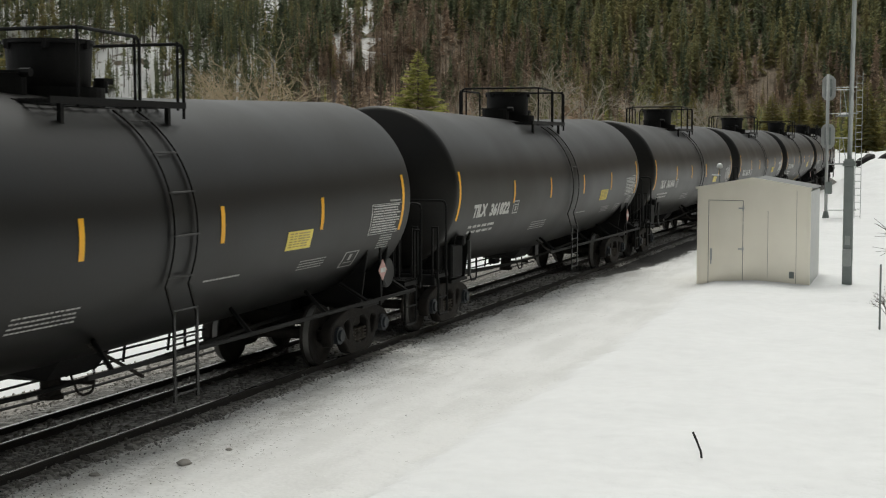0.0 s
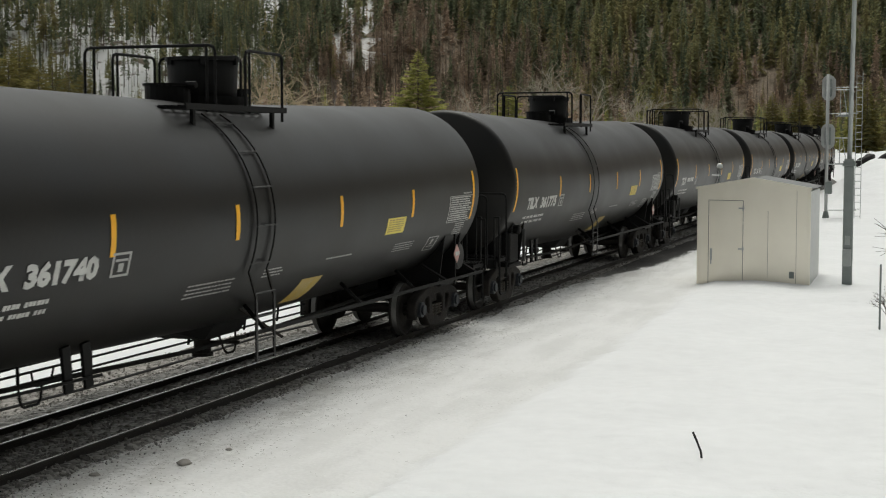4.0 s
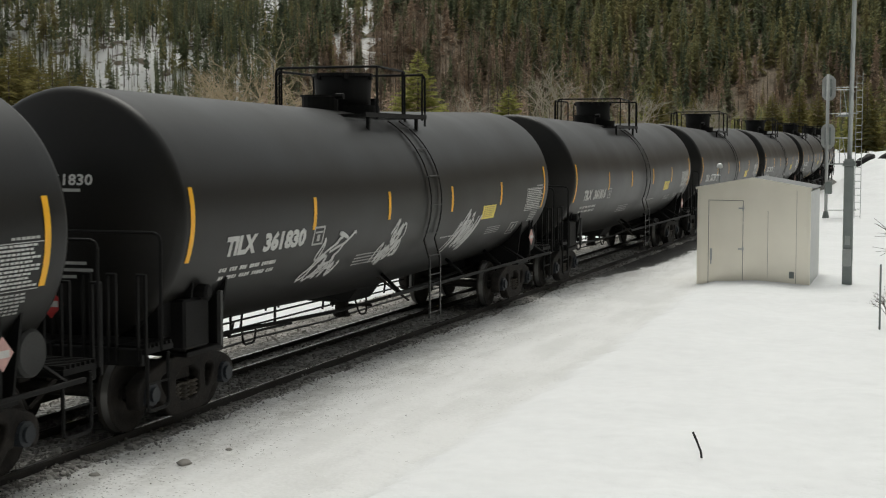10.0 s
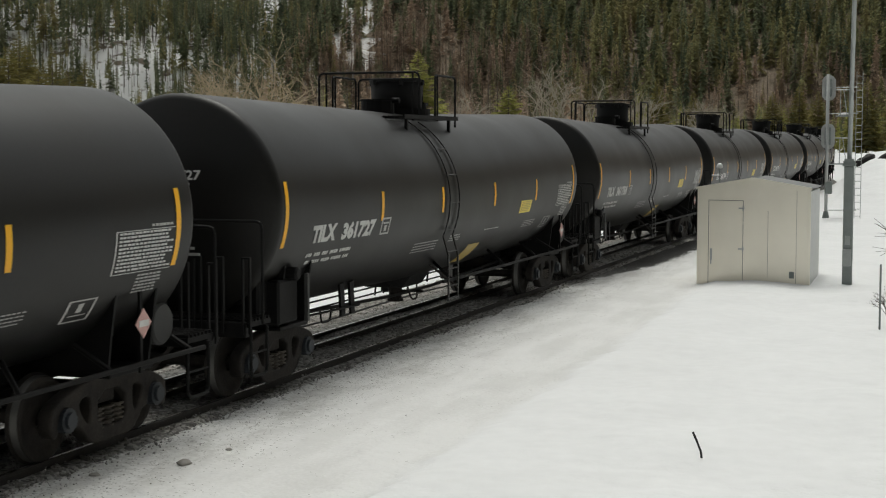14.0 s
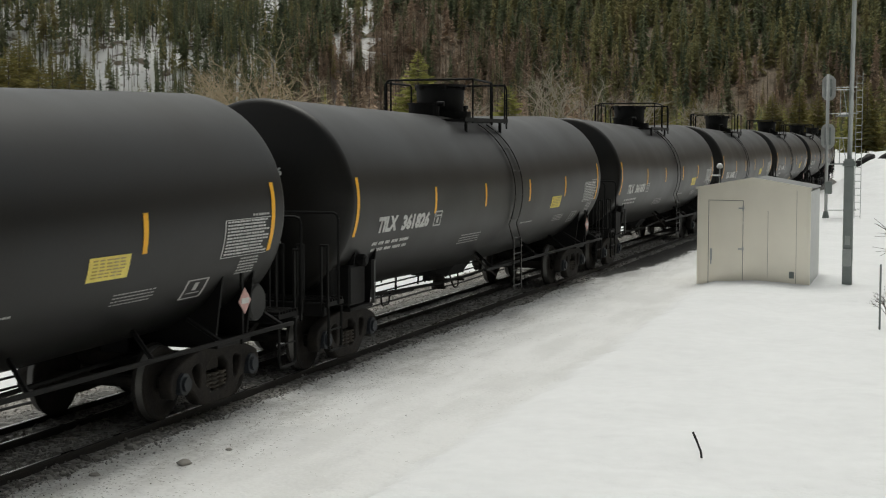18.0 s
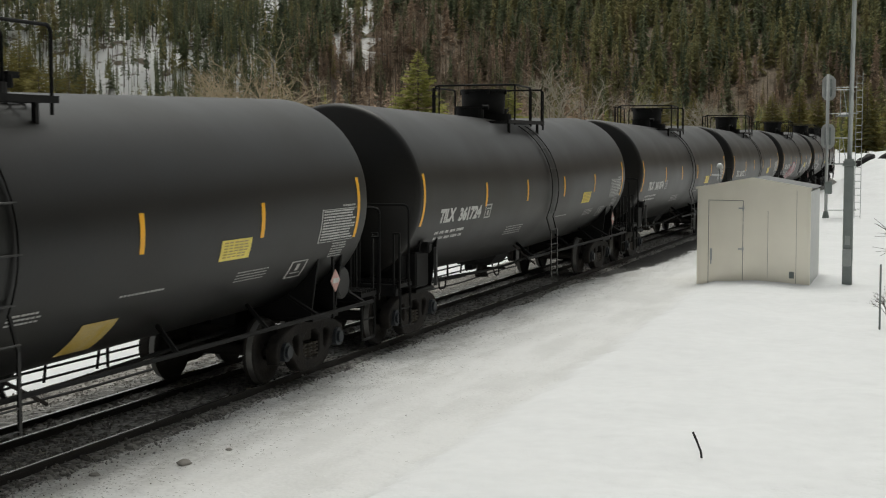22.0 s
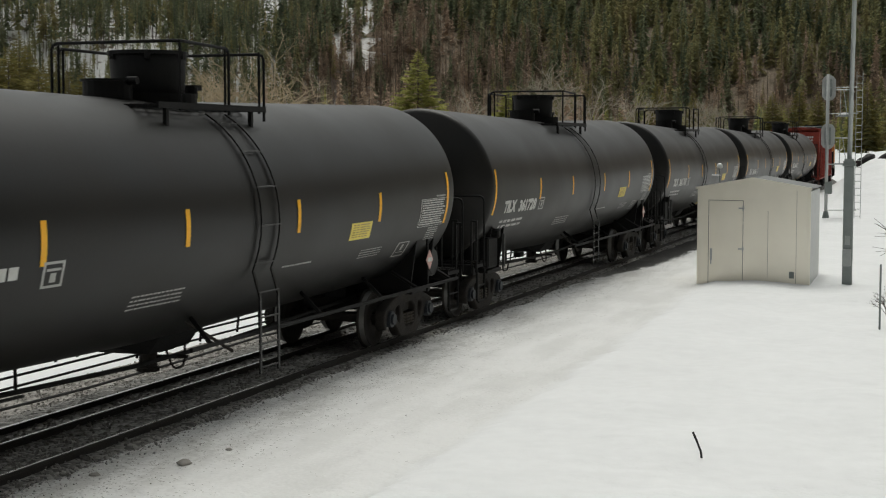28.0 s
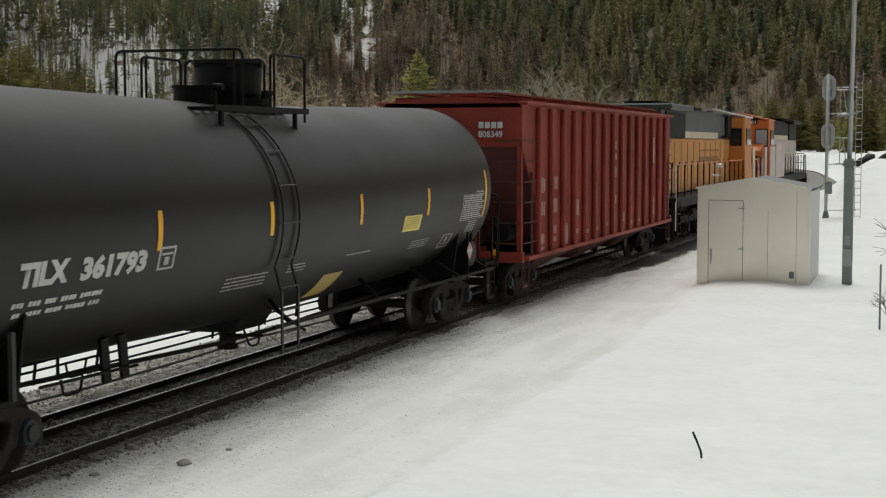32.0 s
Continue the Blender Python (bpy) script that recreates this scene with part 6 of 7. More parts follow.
def build_shed():
    x0, x1, y0, y1 = -5.93, -3.2, 35.85, 38.3
    z0, ze, zr = -0.25, 2.22, 2.46
    xm = (x0 + x1) / 2
    shed = new("equipment_shed")
    shed.matrix_basis = pose(x0, y0, -0.1)
    w, d, base = x1 - x0, y1 - y0, -0.15
    h, hr = ze + 0.1, zr + 0.1
    bm = bmesh.new()
    f = [bm.verts.new(p) for p in ((0, 0, base), (w, 0, base), (w, 0, h), (w / 2, 0, hr), (0, 0, h))]
    bm.faces.new(f)
    ex = bmesh.ops.extrude_face_region(bm, geom=bm.faces[:])
    bmesh.ops.translate(bm, verts=[v for v in ex["geom"] if isinstance(v, bmesh.types.BMVert)], vec=(0, 0.05, 0))
    bmesh.ops.recalc_face_normals(bm, faces=bm.faces[:])
    part("front_wall", bm, SHED, shed, "plain beige sheet-metal gable wall")
    # the +X wall has a greyer, darker colour than the other walls
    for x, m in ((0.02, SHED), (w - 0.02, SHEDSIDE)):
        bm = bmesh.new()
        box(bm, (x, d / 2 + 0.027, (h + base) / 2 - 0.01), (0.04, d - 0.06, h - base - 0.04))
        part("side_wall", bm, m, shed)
    bm = bmesh.new()
    box(bm, (w / 2, d, (h + base) / 2), (w, 0.04, h - base - 0.05))
    part("back_wall", bm, SHED, shed)
    for s in (-1, 1):
        bm = bmesh.new()
        a = math.atan2(hr - h, w / 2)
        ln = math.hypot(hr - h, w / 2) + 0.03
        box(bm, (w / 2 + s * (ln / 2) * math.cos(a), d / 2 - 0.02, hr + 0.035 - (ln / 2) * math.sin(a)), (ln, d + 0.16, 0.035), Matrix.Rotation(s * a, 3, "Y"))
        bevel(bm, 0.006)
        roof = part("roof_panel", bm, SHEDROOF, shed, "grey metal roof sheet")
        bm = bmesh.new()
        box(bm, (w / 2 + s * (ln / 2) * math.cos(a), -0.105, hr + 0.03 - (ln / 2) * math.sin(a)), (ln, 0.02, 0.06), Matrix.Rotation(s * a, 3, "Y"))
        part("verge_trim", bm, SHED, shed)
    for x, wd in ((0.035, 0.07), (w - 0.035, 0.07)):
        bm = bmesh.new()
        box(bm, (x, -0.006, (h + base) / 2), (wd, 0.014, h - base - 0.02))
        bevel(bm, 0.004)
        part("corner_trim", bm, SHED, shed)
    # door with its dark gap, hinges and latch
    dx0, dx1, dz1 = 0.28, 1.12, 2.05
    bm = bmesh.new()
    for c, s in (((dx0, -0.004, 0.98), (0.011, 0.012, 2.14)), ((dx1, -0.004, 0.98), (0.011, 0.012, 2.14)), (((dx0 + dx1) / 2, -0.004, dz1), (dx1 - dx0, 0.012, 0.012))):
        box(bm, c, s)
    door_gap = part("door_gap", bm, GAP, shed)
    bm = bmesh.new()
    box(bm, ((dx0 + dx1) / 2, -0.008, 0.96), (dx1 - dx0 - 0.02, 0.02, 2.15))
    bevel(bm, 0.004)
    door = part("door", bm, SHED, shed, "closed beige metal door")
    bm = bmesh.new()
    box(bm, (dx0 + 0.07, -0.03, 0.72), (0.05, 0.03, 0.28))
    rod(bm, (dx0 + 0.07, -0.045, 0.62), (dx0 + 0.07, -0.075, 0.62), 0.02, 8)
    box(bm, (dx0 + 0.075, -0.07, 0.56), (0.025, 0.02, 0.16))
    part("door_handle", bm, ALU, door)
    for z in (0.86, 1.86):
        bm = bmesh.new()
        box(bm, (dx1 - 0.04, -0.025, z), (0.14, 0.02, 0.035))
        rod(bm, (dx1, -0.03, z - 0.07), (dx1, -0.03, z + 0.07), 0.016, 8)
        part("hinge", bm, ALU, door)
    for x in (1.72, 2.4):
        bm = bmesh.new()
        box(bm, (x, -0.004, 1.0 if x < 2 else 1.15), (0.006, 0.012, 1.6 if x < 2 else 2.3))
        part("panel_seam", bm, GAP, shed)
    bm = bmesh.new()
    for i in range(4):
        box(bm, (2.3, -0.012, 0.2 + i * 0.035), (0.1, 0.016, 0.02))
    box(bm, (2.3, -0.006, 0.25), (0.12, 0.012, 0.16))
    part("vent_louvre", bm, GALVDARK, shed)
    tagged(shed, "beige sheet-metal equipment shed with a low gable standing in snow", "shed")
    ant = new("antenna")
    ant.matrix_basis = pose(-5.6, 37.2, 2.28)
    bm = bmesh.new()
    rod(bm, (0, 0, -0.1), (0, 0, 0.42), 0.018, 8)
    part("post", bm, GALV, ant)
    bm = bmesh.new()
    bmesh.ops.create_uvsphere(bm, u_segments=14, v_segments=8, radius=0.085)
    for v in bm.verts:
        v.co.z = v.co.z * (1.25 if v.co.z > 0 else 0.4) + 0.46
    part("radome", bm, WHITEPL, ant, "white pointed plastic dome", True)
    bm = bmesh.new()
    rod(bm, (-0.2, 0, 0.25), (0.02, 0, 0.25), 0.02, 6)
    part("arm", bm, WHITEPL, ant)
    tagged(ant, "small white dome antenna on a post over the shed roof", "antenna")


# ---- lamp mast and railway signal ----


def build_lamp_mast():
    m = new("steel_mast")
    m.matrix_basis = pose(-2.36, 36.38, -0.2)
    bm = bmesh.new()
    box(bm, (0, 0, 1.5), (0.23, 0.23, 3.0))
    bevel(bm, 0.02)
    base = part("base_post", bm, GALVDARK, m, "square grey steel lower post")
    bm = bmesh.new()
    box(bm, (0, 0, 3.02), (0.3, 0.3, 0.05))
    box(bm, (0, 0, 3.1), (0.22, 0.22, 0.14))
    for a in range(4):
        rod(bm, (0.12 * (-1) ** a, 0.12 * (-1) ** (a // 2), 3.0), (0.12 * (-1) ** a, 0.12 * (-1) ** (a // 2), 3.12), 0.015, 6)
    part("flange", bm, GALVDARK, m)
    bm = bmesh.new()
    rod(bm, (0, 0, 3.05), (0.12, 0, 14.0), 0.058, 14, 0.045)
    part("pole", bm, GALV, m, "tapered galvanised pole", True)
    bm = bmesh.new()
    box(bm, (-0.01, -0.16, 0.78), (0.2, 0.11, 0.42))
    bevel(bm, 0.012)
    part("junction_box", bm, GALV, m)
    bm = bmesh.new()
    box(bm, (0, -0.122, 1.2), (0.12, 0.012, 0.22))
    part("hatch", bm, GALV, m)
    tagged(m, "tall galvanised steel mast on a square post in the snow", "mast")


def build_signal():
    s = new("railway_signal")
    s.matrix_basis = pose(-5.31, 66.78, -0.2)
    bm = bmesh.new()
    rod(bm, (0, 0, 0), (0.0, 0, 6.6), 0.075, 14)
    part("mast", bm, ALU, s, "round aluminium mast", True)
    bm = bmesh.new()
    rod(bm, (0, 0, 0), (0, 0, 0.5), 0.2, 12, 0.1)
    box(bm, (0, 0, 0.03), (0.45, 0.45, 0.06))
    part("mast_base", bm, GALVDARK, s)
    bm = bmesh.new()
    box(bm, (0.1, 0.05, 1.55), (0.3, 0.25, 0.55))
    bevel(bm, 0.02)
    part("relay_box", bm, GALVDARK, s)
    for z in (6.0, 3.85):
        bm = bmesh.new()
        ring = []
        for i in range(32):
            a = 2 * math.pi * i / 32
            ring.append(bm.verts.new((0.3 * math.cos(a), 0, 0.3 * math.sin(a) + (0.27 if math.sin(a) >= 0 else -0.27))))
        bm.faces.new(ring)
        ex = bmesh.ops.extrude_face_region(bm, geom=bm.faces[:])
        bmesh.ops.translate(bm, verts=[v for v in ex["geom"] if isinstance(v, bmesh.types.BMVert)], vec=(0, 0.03, 0))
        bmesh.ops.recalc_face_normals(bm, faces=bm.faces[:])
        head = part("signal_head", bm, ALU, s, "oval aluminium backplate seen from behind")
        head.matrix_basis = pose(0.02, 0.18, z)
        bm = bmesh.new()
        box(bm, (0, -0.09, 0), (0.26, 0.18, 0.78))
        bevel(bm, 0.02)
        for k in (-0.26, 0, 0.26):
            rod(bm, (0, -0.2, k), (0, -0.18, k), 0.08, 12)
        part("lamp_case", bm, GALVDARK, head)
        for k in (-0.27, 0, 0.27):
            bm = bmesh.new()
            rod(bm, (0, 0.03, k), (0, 0.26, k), 0.13, 14)
            part("hood", bm, GALVDARK, head)
    # ladder beside the mast with its stays and platforms
    bm = bmesh.new()
    for x in (1.22, 1.48):
        rod(bm, (x, 0.1, 0.1), (x, 0.1, 6.7), 0.016, 6)
    for i in range(21):
        rod(bm, (1.22, 0.1, 0.3 + i * 0.31), (1.48, 0.1, 0.3 + i * 0.31), 0.012, 6)
    part("ladder", bm, GALV, s)
    for z in (0.55, 2.6, 4.85, 6.0):
        bm = bmesh.new()
        rod(bm, (0, 0, z), (1.3, 0.1, z + 0.02), 0.022, 6)
        part("stay", bm, GALV, s)
    for z in (2.62, 4.75):
        bm = bmesh.new()
        box(bm, (0.72, 0.1, z), (0.75, 0.5, 0.05))
        plat = part("platform", bm, GALVDARK, s)
        bm = bmesh.new()
        for x in (0.55, 0.85):
            rod(bm, (x, -0.1, z), (0.62 + (x - 0.7) * 0.4, -0.1, z + 1.15), 0.02, 6)
        rod(bm, (0.35, -0.1, z + 1.15), (1.1, -0.1, z + 1.15), 0.025, 6)
        part("guard_frame", bm, GALV, s)
    bm = bmesh.new()
    bmesh.ops.create_uvsphere(bm, u_segments=12, v_segments=6, radius=0.25)
    for v in bm.verts:
        v.co = Vector((v.co.x * 1.1 + 0.72, v.co.y * 0.8 + 0.1, max(0, v.co.z) * 0.5 + 4.78))
    part("snow_cap", bm, SNOW, s, "snow lying on the platform", True)
    tagged(s, "two-headed aluminium railway signal with ladder, seen from behind", "signal")


def build_small_things():
    bm = bmesh.new()
    x, y = -2.40, 15.06
    z = ground_height(x, y)
    pts = [(x + 0.0, y, z - 0.1), (x - 0.025, y, z + 0.07), (x - 0.065, y, z + 0.17), (x - 0.11, y, z + 0.27)]
    for a, b in zip(pts, pts[1:]):
        rod(bm, a, b, 0.012, 7)
    tagged(link("bent_stick", bm, RUBBER), "bent black stick poking out of the snow", "stick")
    st = new("marker_stake")
    x, y = -1.17, 27.01
    st.matrix_basis = pose(x, y, ground_height(x, y))
    bm = bmesh.new()
    box(bm, (0, 0, 0.5), (0.035, 0.02, 1.35))
    box(bm, (0.01, 0, 0.5), (0.012, 0.04, 1.35))
    part("post", bm, GALVDARK, st)
    tagged(st, "thin dark metal stake standing in the snow", "stake")
    for x, y, s in ((-5.5, 101, 0.45), (-4.1, 100, 0.36)):
        bm = bmesh.new()
        bmesh.ops.create_icosphere(bm, subdivisions=3, radius=1)
        for v in bm.verts:
            k = 1 + 0.4 * noise.noise(v.co * 1.3 + Vector((x, y, 0)))
            v.co = Vector((v.co.x * 1.6 * s * k, v.co.y * s * k, v.co.z * 0.75 * s * k))
        ob = link("rock", bm, ROCK)
        ob.matrix_basis = pose(x, y, ground_height(x, y) + 0.3 * s, 0, -25, 20)
        tagged(ob, "dark rock half buried in the snow bank", "rock", "rocks in the snow bank")


build_shed()
build_lamp_mast()
build_signal()
build_small_things()

# ---- trees ----


def conifer_arrays(h, r, fronds, rnd, droop=0.25, bare=0.12, spread=1.0, stem=1.0):
    """Trunk and drooping fronds of one conifer, as points, triangles and a flag that tells needles from bark."""
    v, f, k = [], [], []
    tr = h * 0.0065 * stem
    for z, q in ((0, tr), (h * 0.98, tr * 0.15)):
        v += [(q * math.cos(a * 2.094), q * math.sin(a * 2.094), z) for a in range(3)]
    for i in range(3):
        f += [(i, (i + 1) % 3, 3 + (i + 1) % 3), (i, 3 + (i + 1) % 3, 3 + i)]
        k += [0, 0]
    for i in range(fronds):
        u = bare + (1 - bare) * (i + rnd.random()) / fronds
        z = h * u
        ln = r * ((1 - u) / (1 - bare)) ** 0.8 * rnd.uniform(0.45, 1.2) + 0.05 * r
        a = i * 2.399 + rnd.uniform(-0.5, 0.5)
        w = ln * rnd.uniform(0.22, 0.38) * spread
        dz = -ln * droop * rnd.uniform(0.3, 1.7)
        ca, sa = math.cos(a), math.sin(a)
        b = len(v)
        v += [(0, 0, z + 0.12 * ln), (ca * ln * 0.6 - sa * w, sa * ln * 0.6 + ca * w, z + dz * 0.7), (ca * ln, sa * ln, z + dz), (ca * ln * 0.6 + sa * w, sa * ln * 0.6 - ca * w, z + dz * 0.7)]
        f += [(b, b + 1, b + 2), (b, b + 2, b + 3)]
        k += [1, 1]
    return np.array(v), np.array(f), np.array(k)


def triangles(name, V, F, K, materials):
    """One mesh from arrays of points, triangles and material numbers."""
    V, F, K = np.concatenate(V), np.concatenate(F), np.concatenate(K)
    me = bpy.data.meshes.new(name)
    me.vertices.add(len(V))
    me.vertices.foreach_set("co", V.astype(np.float32).ravel())
    me.loops.add(len(F) * 3)
    me.loops.foreach_set("vertex_index", F.astype(np.int32).ravel())
    me.polygons.add(len(F))
    me.polygons.foreach_set("loop_start", np.arange(0, len(F) * 3, 3, dtype=np.int32))
    for m in materials:
        me.materials.append(m)
    me.polygons.foreach_set("material_index", K.astype(np.int32))
    me.update(calc_edges=True)
    return me


def build_far_forest():
    """The woods on the hillside, in one mesh: several kinds of crown."""
    rnd = random.Random(5)
    kinds = [conifer_arrays(1.0, rnd.uniform(0.12, 0.19), 84, rnd, 0.5, rnd.uniform(0.05, 0.2), 1.5) for _ in range(14)]
    wispy = [conifer_arrays(1.0, rnd.uniform(0.10, 0.16), 70, rnd, -0.15, rnd.uniform(0.08, 0.22), 0.75, 1.3) for _ in range(8)]
    thin = [conifer_arrays(1.0, rnd.uniform(0.055, 0.10), 60, rnd, 0.5, rnd.uniform(0.2, 0.5), 1.7, 1.15) for _ in range(12)]
    mats = [BARK, FIR, PINE, LARCH, YOUNG, OLIVE, FIRDEEP, FIRPALE, PINEDRY, LARCHRED, LARCHDARK]
    shades = {1: (1, 1, 6, 7), 2: (2, 2, 8), 3: (3, 9, 9, 10)}
    V, F, K = [], [], []
    count = [0]

    def plant(src, x, y, h, wide, mi, turn, sink=0.3):
        v, f, k = src
        p = v * h
        c, sn = math.cos(turn), math.sin(turn)
        V.append(np.stack(((p[:, 0] * c - p[:, 1] * sn) * wide + x, (p[:, 0] * sn + p[:, 1] * c) * wide + y, p[:, 2] + ground_height(x, y) - sink), 1))
        F.append(f + count[0])
        K.append(k * mi)
        count[0] += len(v)

    for j in range(10600):
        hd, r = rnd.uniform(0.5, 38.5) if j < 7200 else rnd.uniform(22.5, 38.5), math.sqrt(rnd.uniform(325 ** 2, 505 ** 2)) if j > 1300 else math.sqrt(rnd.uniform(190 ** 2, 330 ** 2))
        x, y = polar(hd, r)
        if track_distance(x, y) < 9 or clearing(hd, r) and rnd.random() < (0.62 if hd > 28 else 0.75) or hd < 10 and r < 232:
            continue
        left = hd > 23.5 + 3 * rnd.random()
        if left and 330 < r and rnd.random() < 0.28:
            continue
        brown = noise.noise((x * 0.012, y * 0.012, 6)) + 0.55 * math.exp(-((hd - 20.3) / 4.5) ** 2) * (1 if r < 430 else 0.3) - (0.25 if hd < 12 else 0) - (0.3 if left else 0) + rnd.uniform(-0.25, 0.25)
        if brown > 0.12:
            mi, src, h = 3, rnd.choice(wispy + kinds[:3]), rnd.uniform(7, 13)
        elif left and r > 330:
            mi, src, h = rnd.choice((1, 1, 2)), rnd.choice(thin if rnd.random() < 0.93 else kinds), rnd.uniform(9, 16)
        elif r < 330:
            mi, src, h = rnd.choice((4, 2, 2, 1)), rnd.choice(kinds), rnd.uniform(3.5, 9.5)
        else:
            mi, src, h = (1 if rnd.random() < (0.7 if hd > 14 else 0.4) else 2), rnd.choice(kinds + thin[:3]), rnd.uniform(5.5, 15)
        plant(src, x, y, h, rnd.uniform(0.8, 1.15), rnd.choice(shades.get(mi, (mi,))), rnd.uniform(0, 6.28))
    for _ in range(450):
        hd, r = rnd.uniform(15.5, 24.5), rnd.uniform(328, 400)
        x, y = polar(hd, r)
        if clearing(hd, r):
            continue
        bare_larch = rnd.random() < 0.75
        plant(rnd.choice(wispy if bare_larch else kinds), x, y, rnd.uniform(7, 13), rnd.uniform(0.85, 1.2), rnd.choice((3, 9) if bare_larch else (1, 7)), rnd.uniform(0, 6.28))
    for _ in range(520):
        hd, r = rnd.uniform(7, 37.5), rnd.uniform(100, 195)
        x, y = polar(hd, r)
        if track_distance(x, y) < 11 or x > TRACK_X - 8:
            continue
        plant(rnd.choice(wispy + kinds[:3]), x, y, rnd.uniform(2.5, 6.5), 1.6, rnd.choice((3, 3, 3, 2, 5)), rnd.uniform(0, 6.28), 0.2)
    for _ in range(1000):
        u, w = rnd.uniform(17, 120), rnd.uniform(-160, 160)
        x, y = u * 0.94 + w * 0.33, -u * 0.33 + w * 0.94
        plant(rnd.choice(kinds), x, y, rnd.uniform(16, 26), 1.3, rnd.choice((1, 1, 2)), rnd.uniform(0, 6.28))
    ob = new("hillside_forest", triangles("hillside_forest", V, F, K, mats))
    tagged(ob, "dense conifer forest of dark fir, olive pine and brown larch on the hillside", "forest", kind="stuff")


def build_spruce(hd, r, h, rad, fronds, material, label, name="spruce_tree", group="spruces by the line", seed=1):
    rnd = random.Random(seed)
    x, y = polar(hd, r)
    t = new(name)
    t.matrix_basis = pose(x, y, ground_height(x, y) - 0.2)
    bm = bmesh.new()
    rod(bm, (0, 0, 0), (0, 0, h * 0.97), h * 0.014 + 0.03, 8, 0.015)
    part("trunk", bm, BARK, t)
    V, F = [], []
    for i in range(fronds):
        u = 0.06 + 0.94 * (i + rnd.random()) / fronds
        ln = rad * (1 - u) ** 0.85 * rnd.uniform(0.6, 1.15) + 0.08
        a = i * 2.399 + rnd.uniform(-0.4, 0.4)
        z, rise = h * u, rnd.uniform(-0.25, 0.12)
        ca, sa = math.cos(a), math.sin(a)
        # a limb of several small sprays, its tips lifted
        for j in range(5):
            c = 0.25 + 0.17 * j
            px, py, pz = ca * ln * c, sa * ln * c, z + rise * ln * c + 0.1 * ln * c * c
            for side in (-1, 1):
                w = ln * 0.4 * (1.1 - 0.12 * j) * rnd.uniform(0.7, 1.2)
                dx, dy = ca * 0.6 - side * sa, sa * 0.6 + side * ca
                b = len(V)
                V += [(px - ca * 0.05, py - sa * 0.05, pz), (px + dx * w * 0.5 - ca * 0.06 * ln, py + dy * w * 0.5 - sa * 0.06 * ln, pz - 0.05 * w), (px + dx * w, py + dy * w, pz - 0.22 * w), (px + dx * w * 0.5 + ca * 0.08 * ln, py + dy * w * 0.5 + sa * 0.08 * ln, pz + 0.03)]
                F.append((b, b + 1, b + 2, b + 3))
        b = len(V)
        V += [(ca * ln * 0.8 - sa * 0.06 * ln, sa * ln * 0.8 + ca * 0.06 * ln, z + rise * ln * 0.8 + 0.06 * ln), (ca * ln * 1.08, sa * ln * 1.08, z + rise * ln + 0.13 * ln), (ca * ln * 0.8 + sa * 0.06 * ln, sa * ln * 0.8 - ca * 0.06 * ln, z + rise * ln * 0.8 + 0.06 * ln)]
        F.append((b, b + 1, b + 2))
    c = new("crown", mesh_from("crown", V, F, [material]))
    c.parent = t
    tagged(t, label, "tree", group)


def branch(V, F, p, d, ln, r, depth, rnd, split):
    """One limb as a thin four-sided taper, and its own limbs."""
    q = p + d * ln
    x = d.orthogonal().normalized()
    y = d.cross(x)
    b = len(V)
    for c, rr in ((p, r), (q, r * 0.6)):
        V += [tuple(c + x * rr), tuple(c + y * rr), tuple(c - x * rr), tuple(c - y * rr)]
    F += [(b + i, b + (i + 1) % 4, b + 4 + (i + 1) % 4, b + 4 + i) for i in range(4)]
    if depth:
        for k in range(split):
            nd = (d + Vector((rnd.uniform(-1, 1), rnd.uniform(-1, 1), rnd.uniform(-0.6, 0.6))) * 1.1).normalized()
            branch(V, F, p + d * ln * rnd.uniform(0.55, 1.0), nd, ln * rnd.uniform(0.55, 0.85), r * 0.58, depth - 1, rnd, split)


def build_bare_tree(hd, r, h, stems, depth, material, label, name="bare_tree", seed=1, lean=0.5, thick=1.0, group="", x=None, y=None):
    rnd = random.Random(seed)
    if x is None:
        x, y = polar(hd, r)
    t = new(name)
    t.matrix_basis = pose(x, y, ground_height(x, y) - 0.1)
    V, F = [], []
    U, G = [], []
    for i in range(stems):
        d = Vector((rnd.uniform(-lean, lean), rnd.uniform(-lean, lean), 1)).normalized()
        p = Vector((rnd.uniform(-0.3, 0.3), rnd.uniform(-0.3, 0.3), 0)) * (stems > 1)
        q = p + d * h * 0.3
        branch(U, G, p, d, h * 0.3, h * 0.016 * thick, 0, rnd, 0)
        for _ in range(3):
            nd = (d + Vector((rnd.uniform(-1, 1), rnd.uniform(-1, 1), rnd.uniform(-0.1, 0.7))) * 0.6).normalized()
            branch(V, F, q, nd, h * 0.24, h * 0.009 * thick, depth, rnd, 3)
    for nm, vv, ff in (("trunk", U, G), ("crown", V, F)):
        o = new(nm, mesh_from(nm, vv, ff, [material]))
        o.parent = t
    tagged(t, label, "shrub" if "shrub" in name else "tree", group)


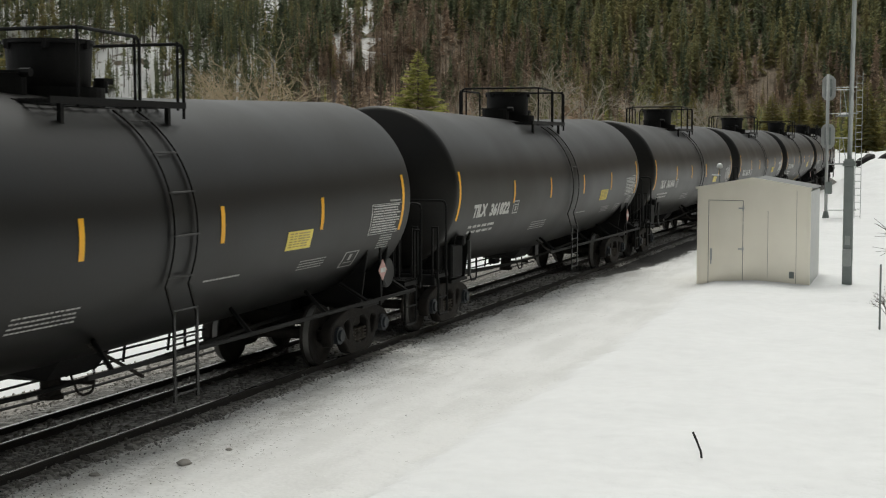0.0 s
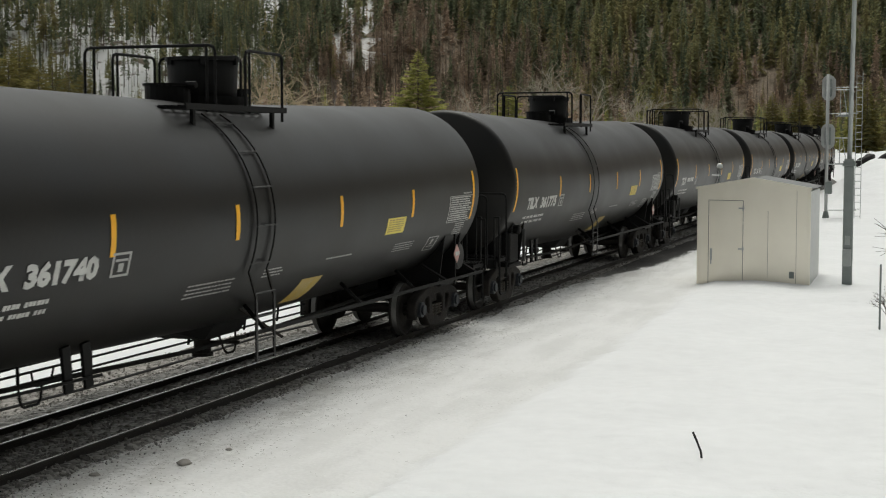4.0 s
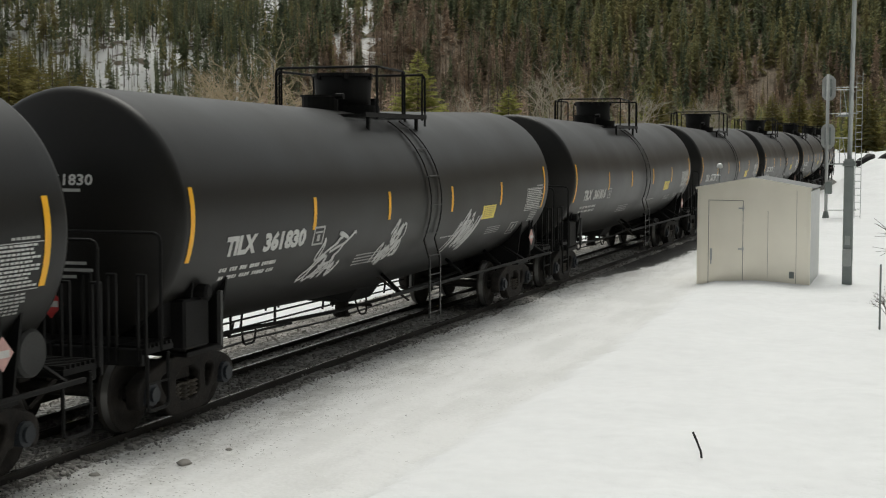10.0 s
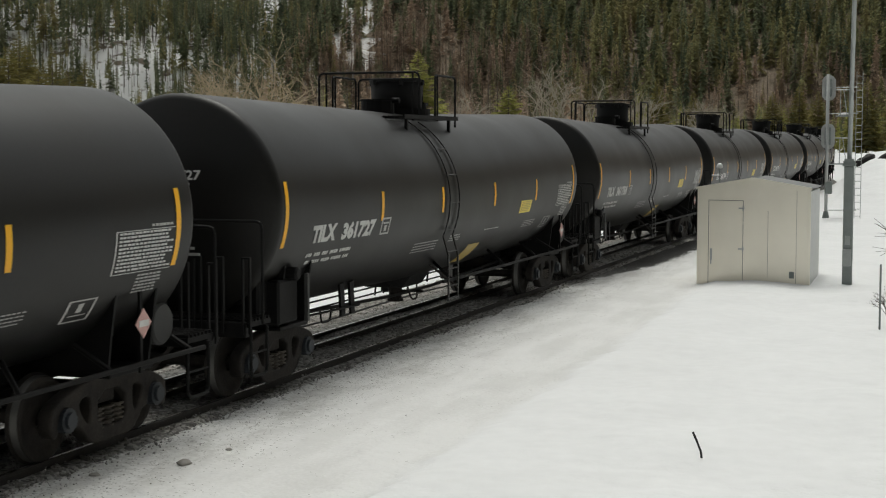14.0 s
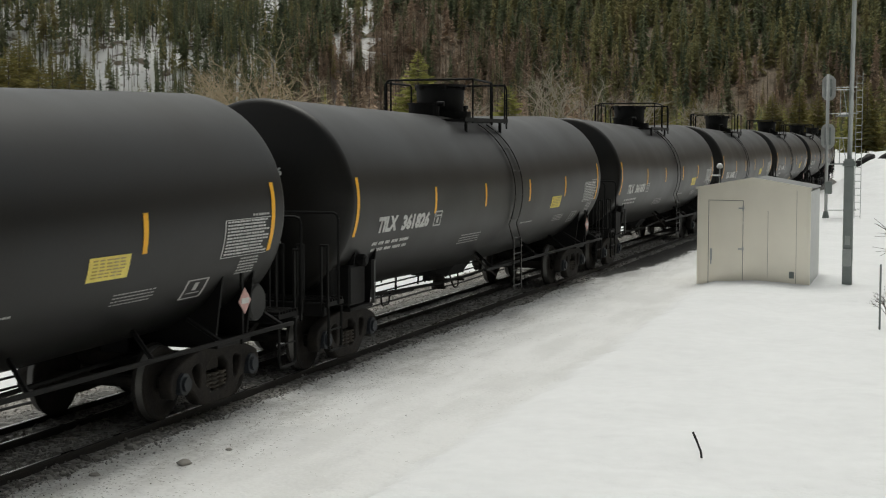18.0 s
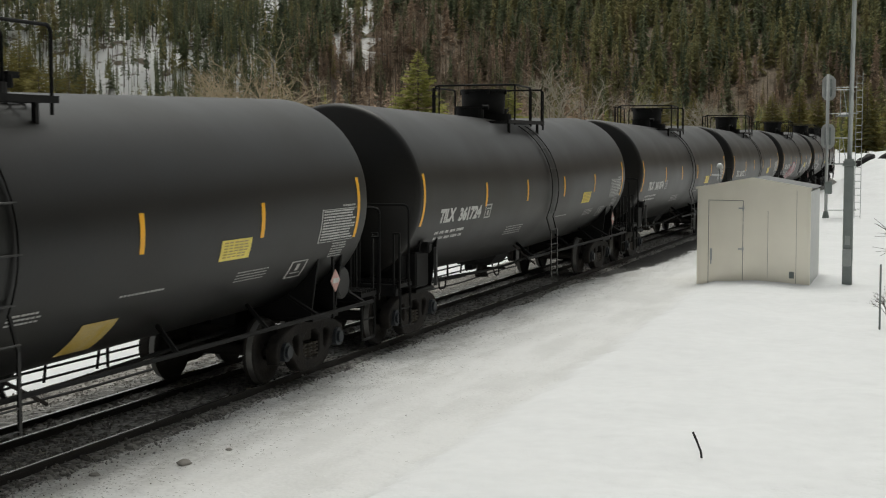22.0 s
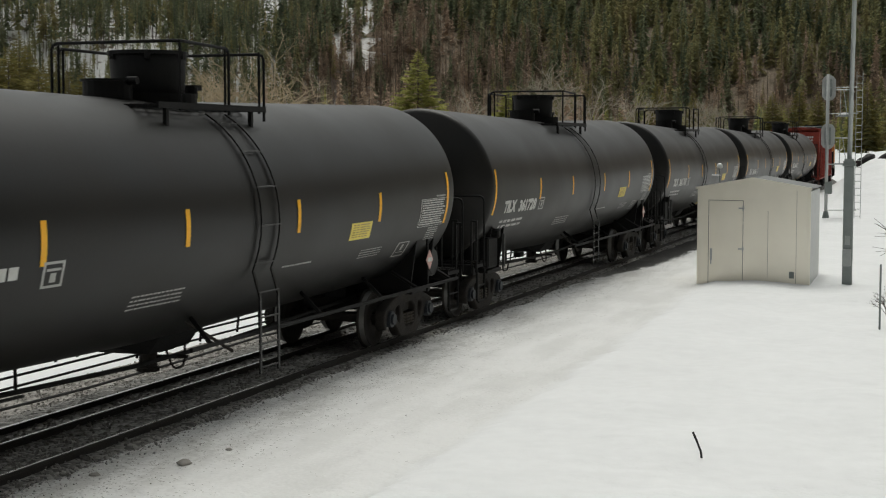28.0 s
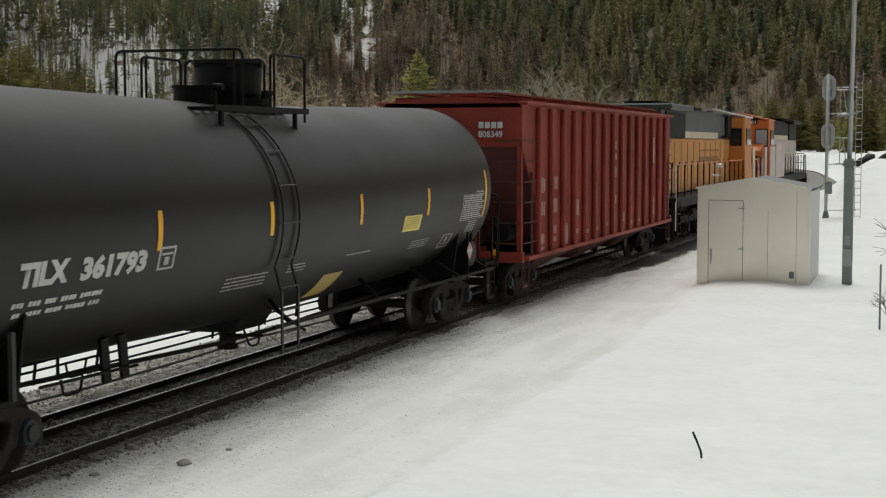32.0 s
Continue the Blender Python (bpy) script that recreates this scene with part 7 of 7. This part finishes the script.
build_far_forest()
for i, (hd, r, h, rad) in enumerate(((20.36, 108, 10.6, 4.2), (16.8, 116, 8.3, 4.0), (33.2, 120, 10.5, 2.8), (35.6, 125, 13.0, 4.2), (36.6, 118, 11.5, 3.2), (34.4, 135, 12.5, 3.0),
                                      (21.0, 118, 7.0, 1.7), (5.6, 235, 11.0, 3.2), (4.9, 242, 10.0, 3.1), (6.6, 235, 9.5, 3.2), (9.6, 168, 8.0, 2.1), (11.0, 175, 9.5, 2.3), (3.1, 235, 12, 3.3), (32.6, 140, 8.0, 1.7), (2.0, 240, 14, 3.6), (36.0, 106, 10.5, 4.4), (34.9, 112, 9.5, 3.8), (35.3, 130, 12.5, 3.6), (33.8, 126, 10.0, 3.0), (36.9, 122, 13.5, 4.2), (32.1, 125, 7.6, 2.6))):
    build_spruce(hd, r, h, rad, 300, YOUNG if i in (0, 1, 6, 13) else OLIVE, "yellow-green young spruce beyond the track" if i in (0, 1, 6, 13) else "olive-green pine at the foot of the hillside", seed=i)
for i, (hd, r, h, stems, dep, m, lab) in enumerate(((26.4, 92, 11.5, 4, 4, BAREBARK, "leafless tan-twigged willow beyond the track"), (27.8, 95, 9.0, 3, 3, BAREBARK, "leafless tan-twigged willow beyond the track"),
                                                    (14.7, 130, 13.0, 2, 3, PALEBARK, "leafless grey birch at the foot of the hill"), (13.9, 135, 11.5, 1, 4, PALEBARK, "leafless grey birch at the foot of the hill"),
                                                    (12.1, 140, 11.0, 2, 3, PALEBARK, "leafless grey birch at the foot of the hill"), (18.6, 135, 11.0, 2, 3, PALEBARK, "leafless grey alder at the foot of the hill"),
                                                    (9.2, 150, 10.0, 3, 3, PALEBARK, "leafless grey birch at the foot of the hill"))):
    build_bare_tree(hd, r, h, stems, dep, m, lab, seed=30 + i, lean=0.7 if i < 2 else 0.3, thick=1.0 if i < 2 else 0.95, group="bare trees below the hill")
for i, (x, y, h) in enumerate(((-0.62, 34.0, 2.6), (-0.75, 27.6, 1.1), (-0.72, 30.5, 2.0))):
    build_bare_tree(0, 0, h, 4, 2, DARKTWIG, "leafless dark twiggy shrub in the snow", "bare_shrub", 50 + i, 0.7, 0.7, "shrubs in the snow", x, y)

# ---- movement ----


def car_pose(s, half):
    """A vehicle with its middle s metres along the track, resting on trucks half apart."""
    a, b = track(s - half)[0], track(s + half)[0]
    d = b - a
    return Matrix.Translation((a + b) / 2) @ Matrix.Rotation(math.atan2(-d.x, d.y), 4, "Z")


# how far the train has come, in metres, at some seconds: it gains speed slowly
GONE = ((-4, -68.8), (0, 0.0), (4, 68.80), (9, 155.14), (13, 224.93), (19, 329.84), (23, 399.30), (26, 451.50), (32, 556.76), (36, 627.0))


def gone(t):
    """Distance run at t seconds, smooth between the rows."""
    k = max(1, min(len(GONE) - 3, sum(1 for a, _ in GONE if a <= t) - 1))
    (t0, d0), (t1, d1), (t2, d2), (t3, d3) = GONE[k - 1:k + 3]
    m1, m2 = (d2 - d0) / (t2 - t0), (d3 - d1) / (t3 - t1)
    w, u = t2 - t1, (t - t1) / (t2 - t1)
    return (2 * u ** 3 - 3 * u * u + 1) * d1 + (u ** 3 - 2 * u * u + u) * w * m1 + (3 * u * u - 2 * u ** 3) * d2 + (u ** 3 - u * u) * w * m2


def motions():
    times = [float(t) for t in range(33)]
    for thing, start, half in TRAIN:
        walk(thing, [(t, car_pose(start - gone(t), half)) for t in times])
    turning = [o for thing, _, _ in TRAIN for p in thing.children for o in p.children if o.name.startswith("wheelset")]
    rows = [(i / 30, pose(0, 0, 0, math.degrees(SPEED * i / 30 / WHEEL_R) % 360)) for i in range(961)]
    walk(turning[0], rows)
    act, slot = turning[0].animation_data.action, turning[0].animation_data.action_slot
    for o in turning[1:]:
        o.rotation_mode = "QUATERNION"
        o.animation_data_create()
        o.animation_data.action = act
        o.animation_data.action_slot = slot


motions()
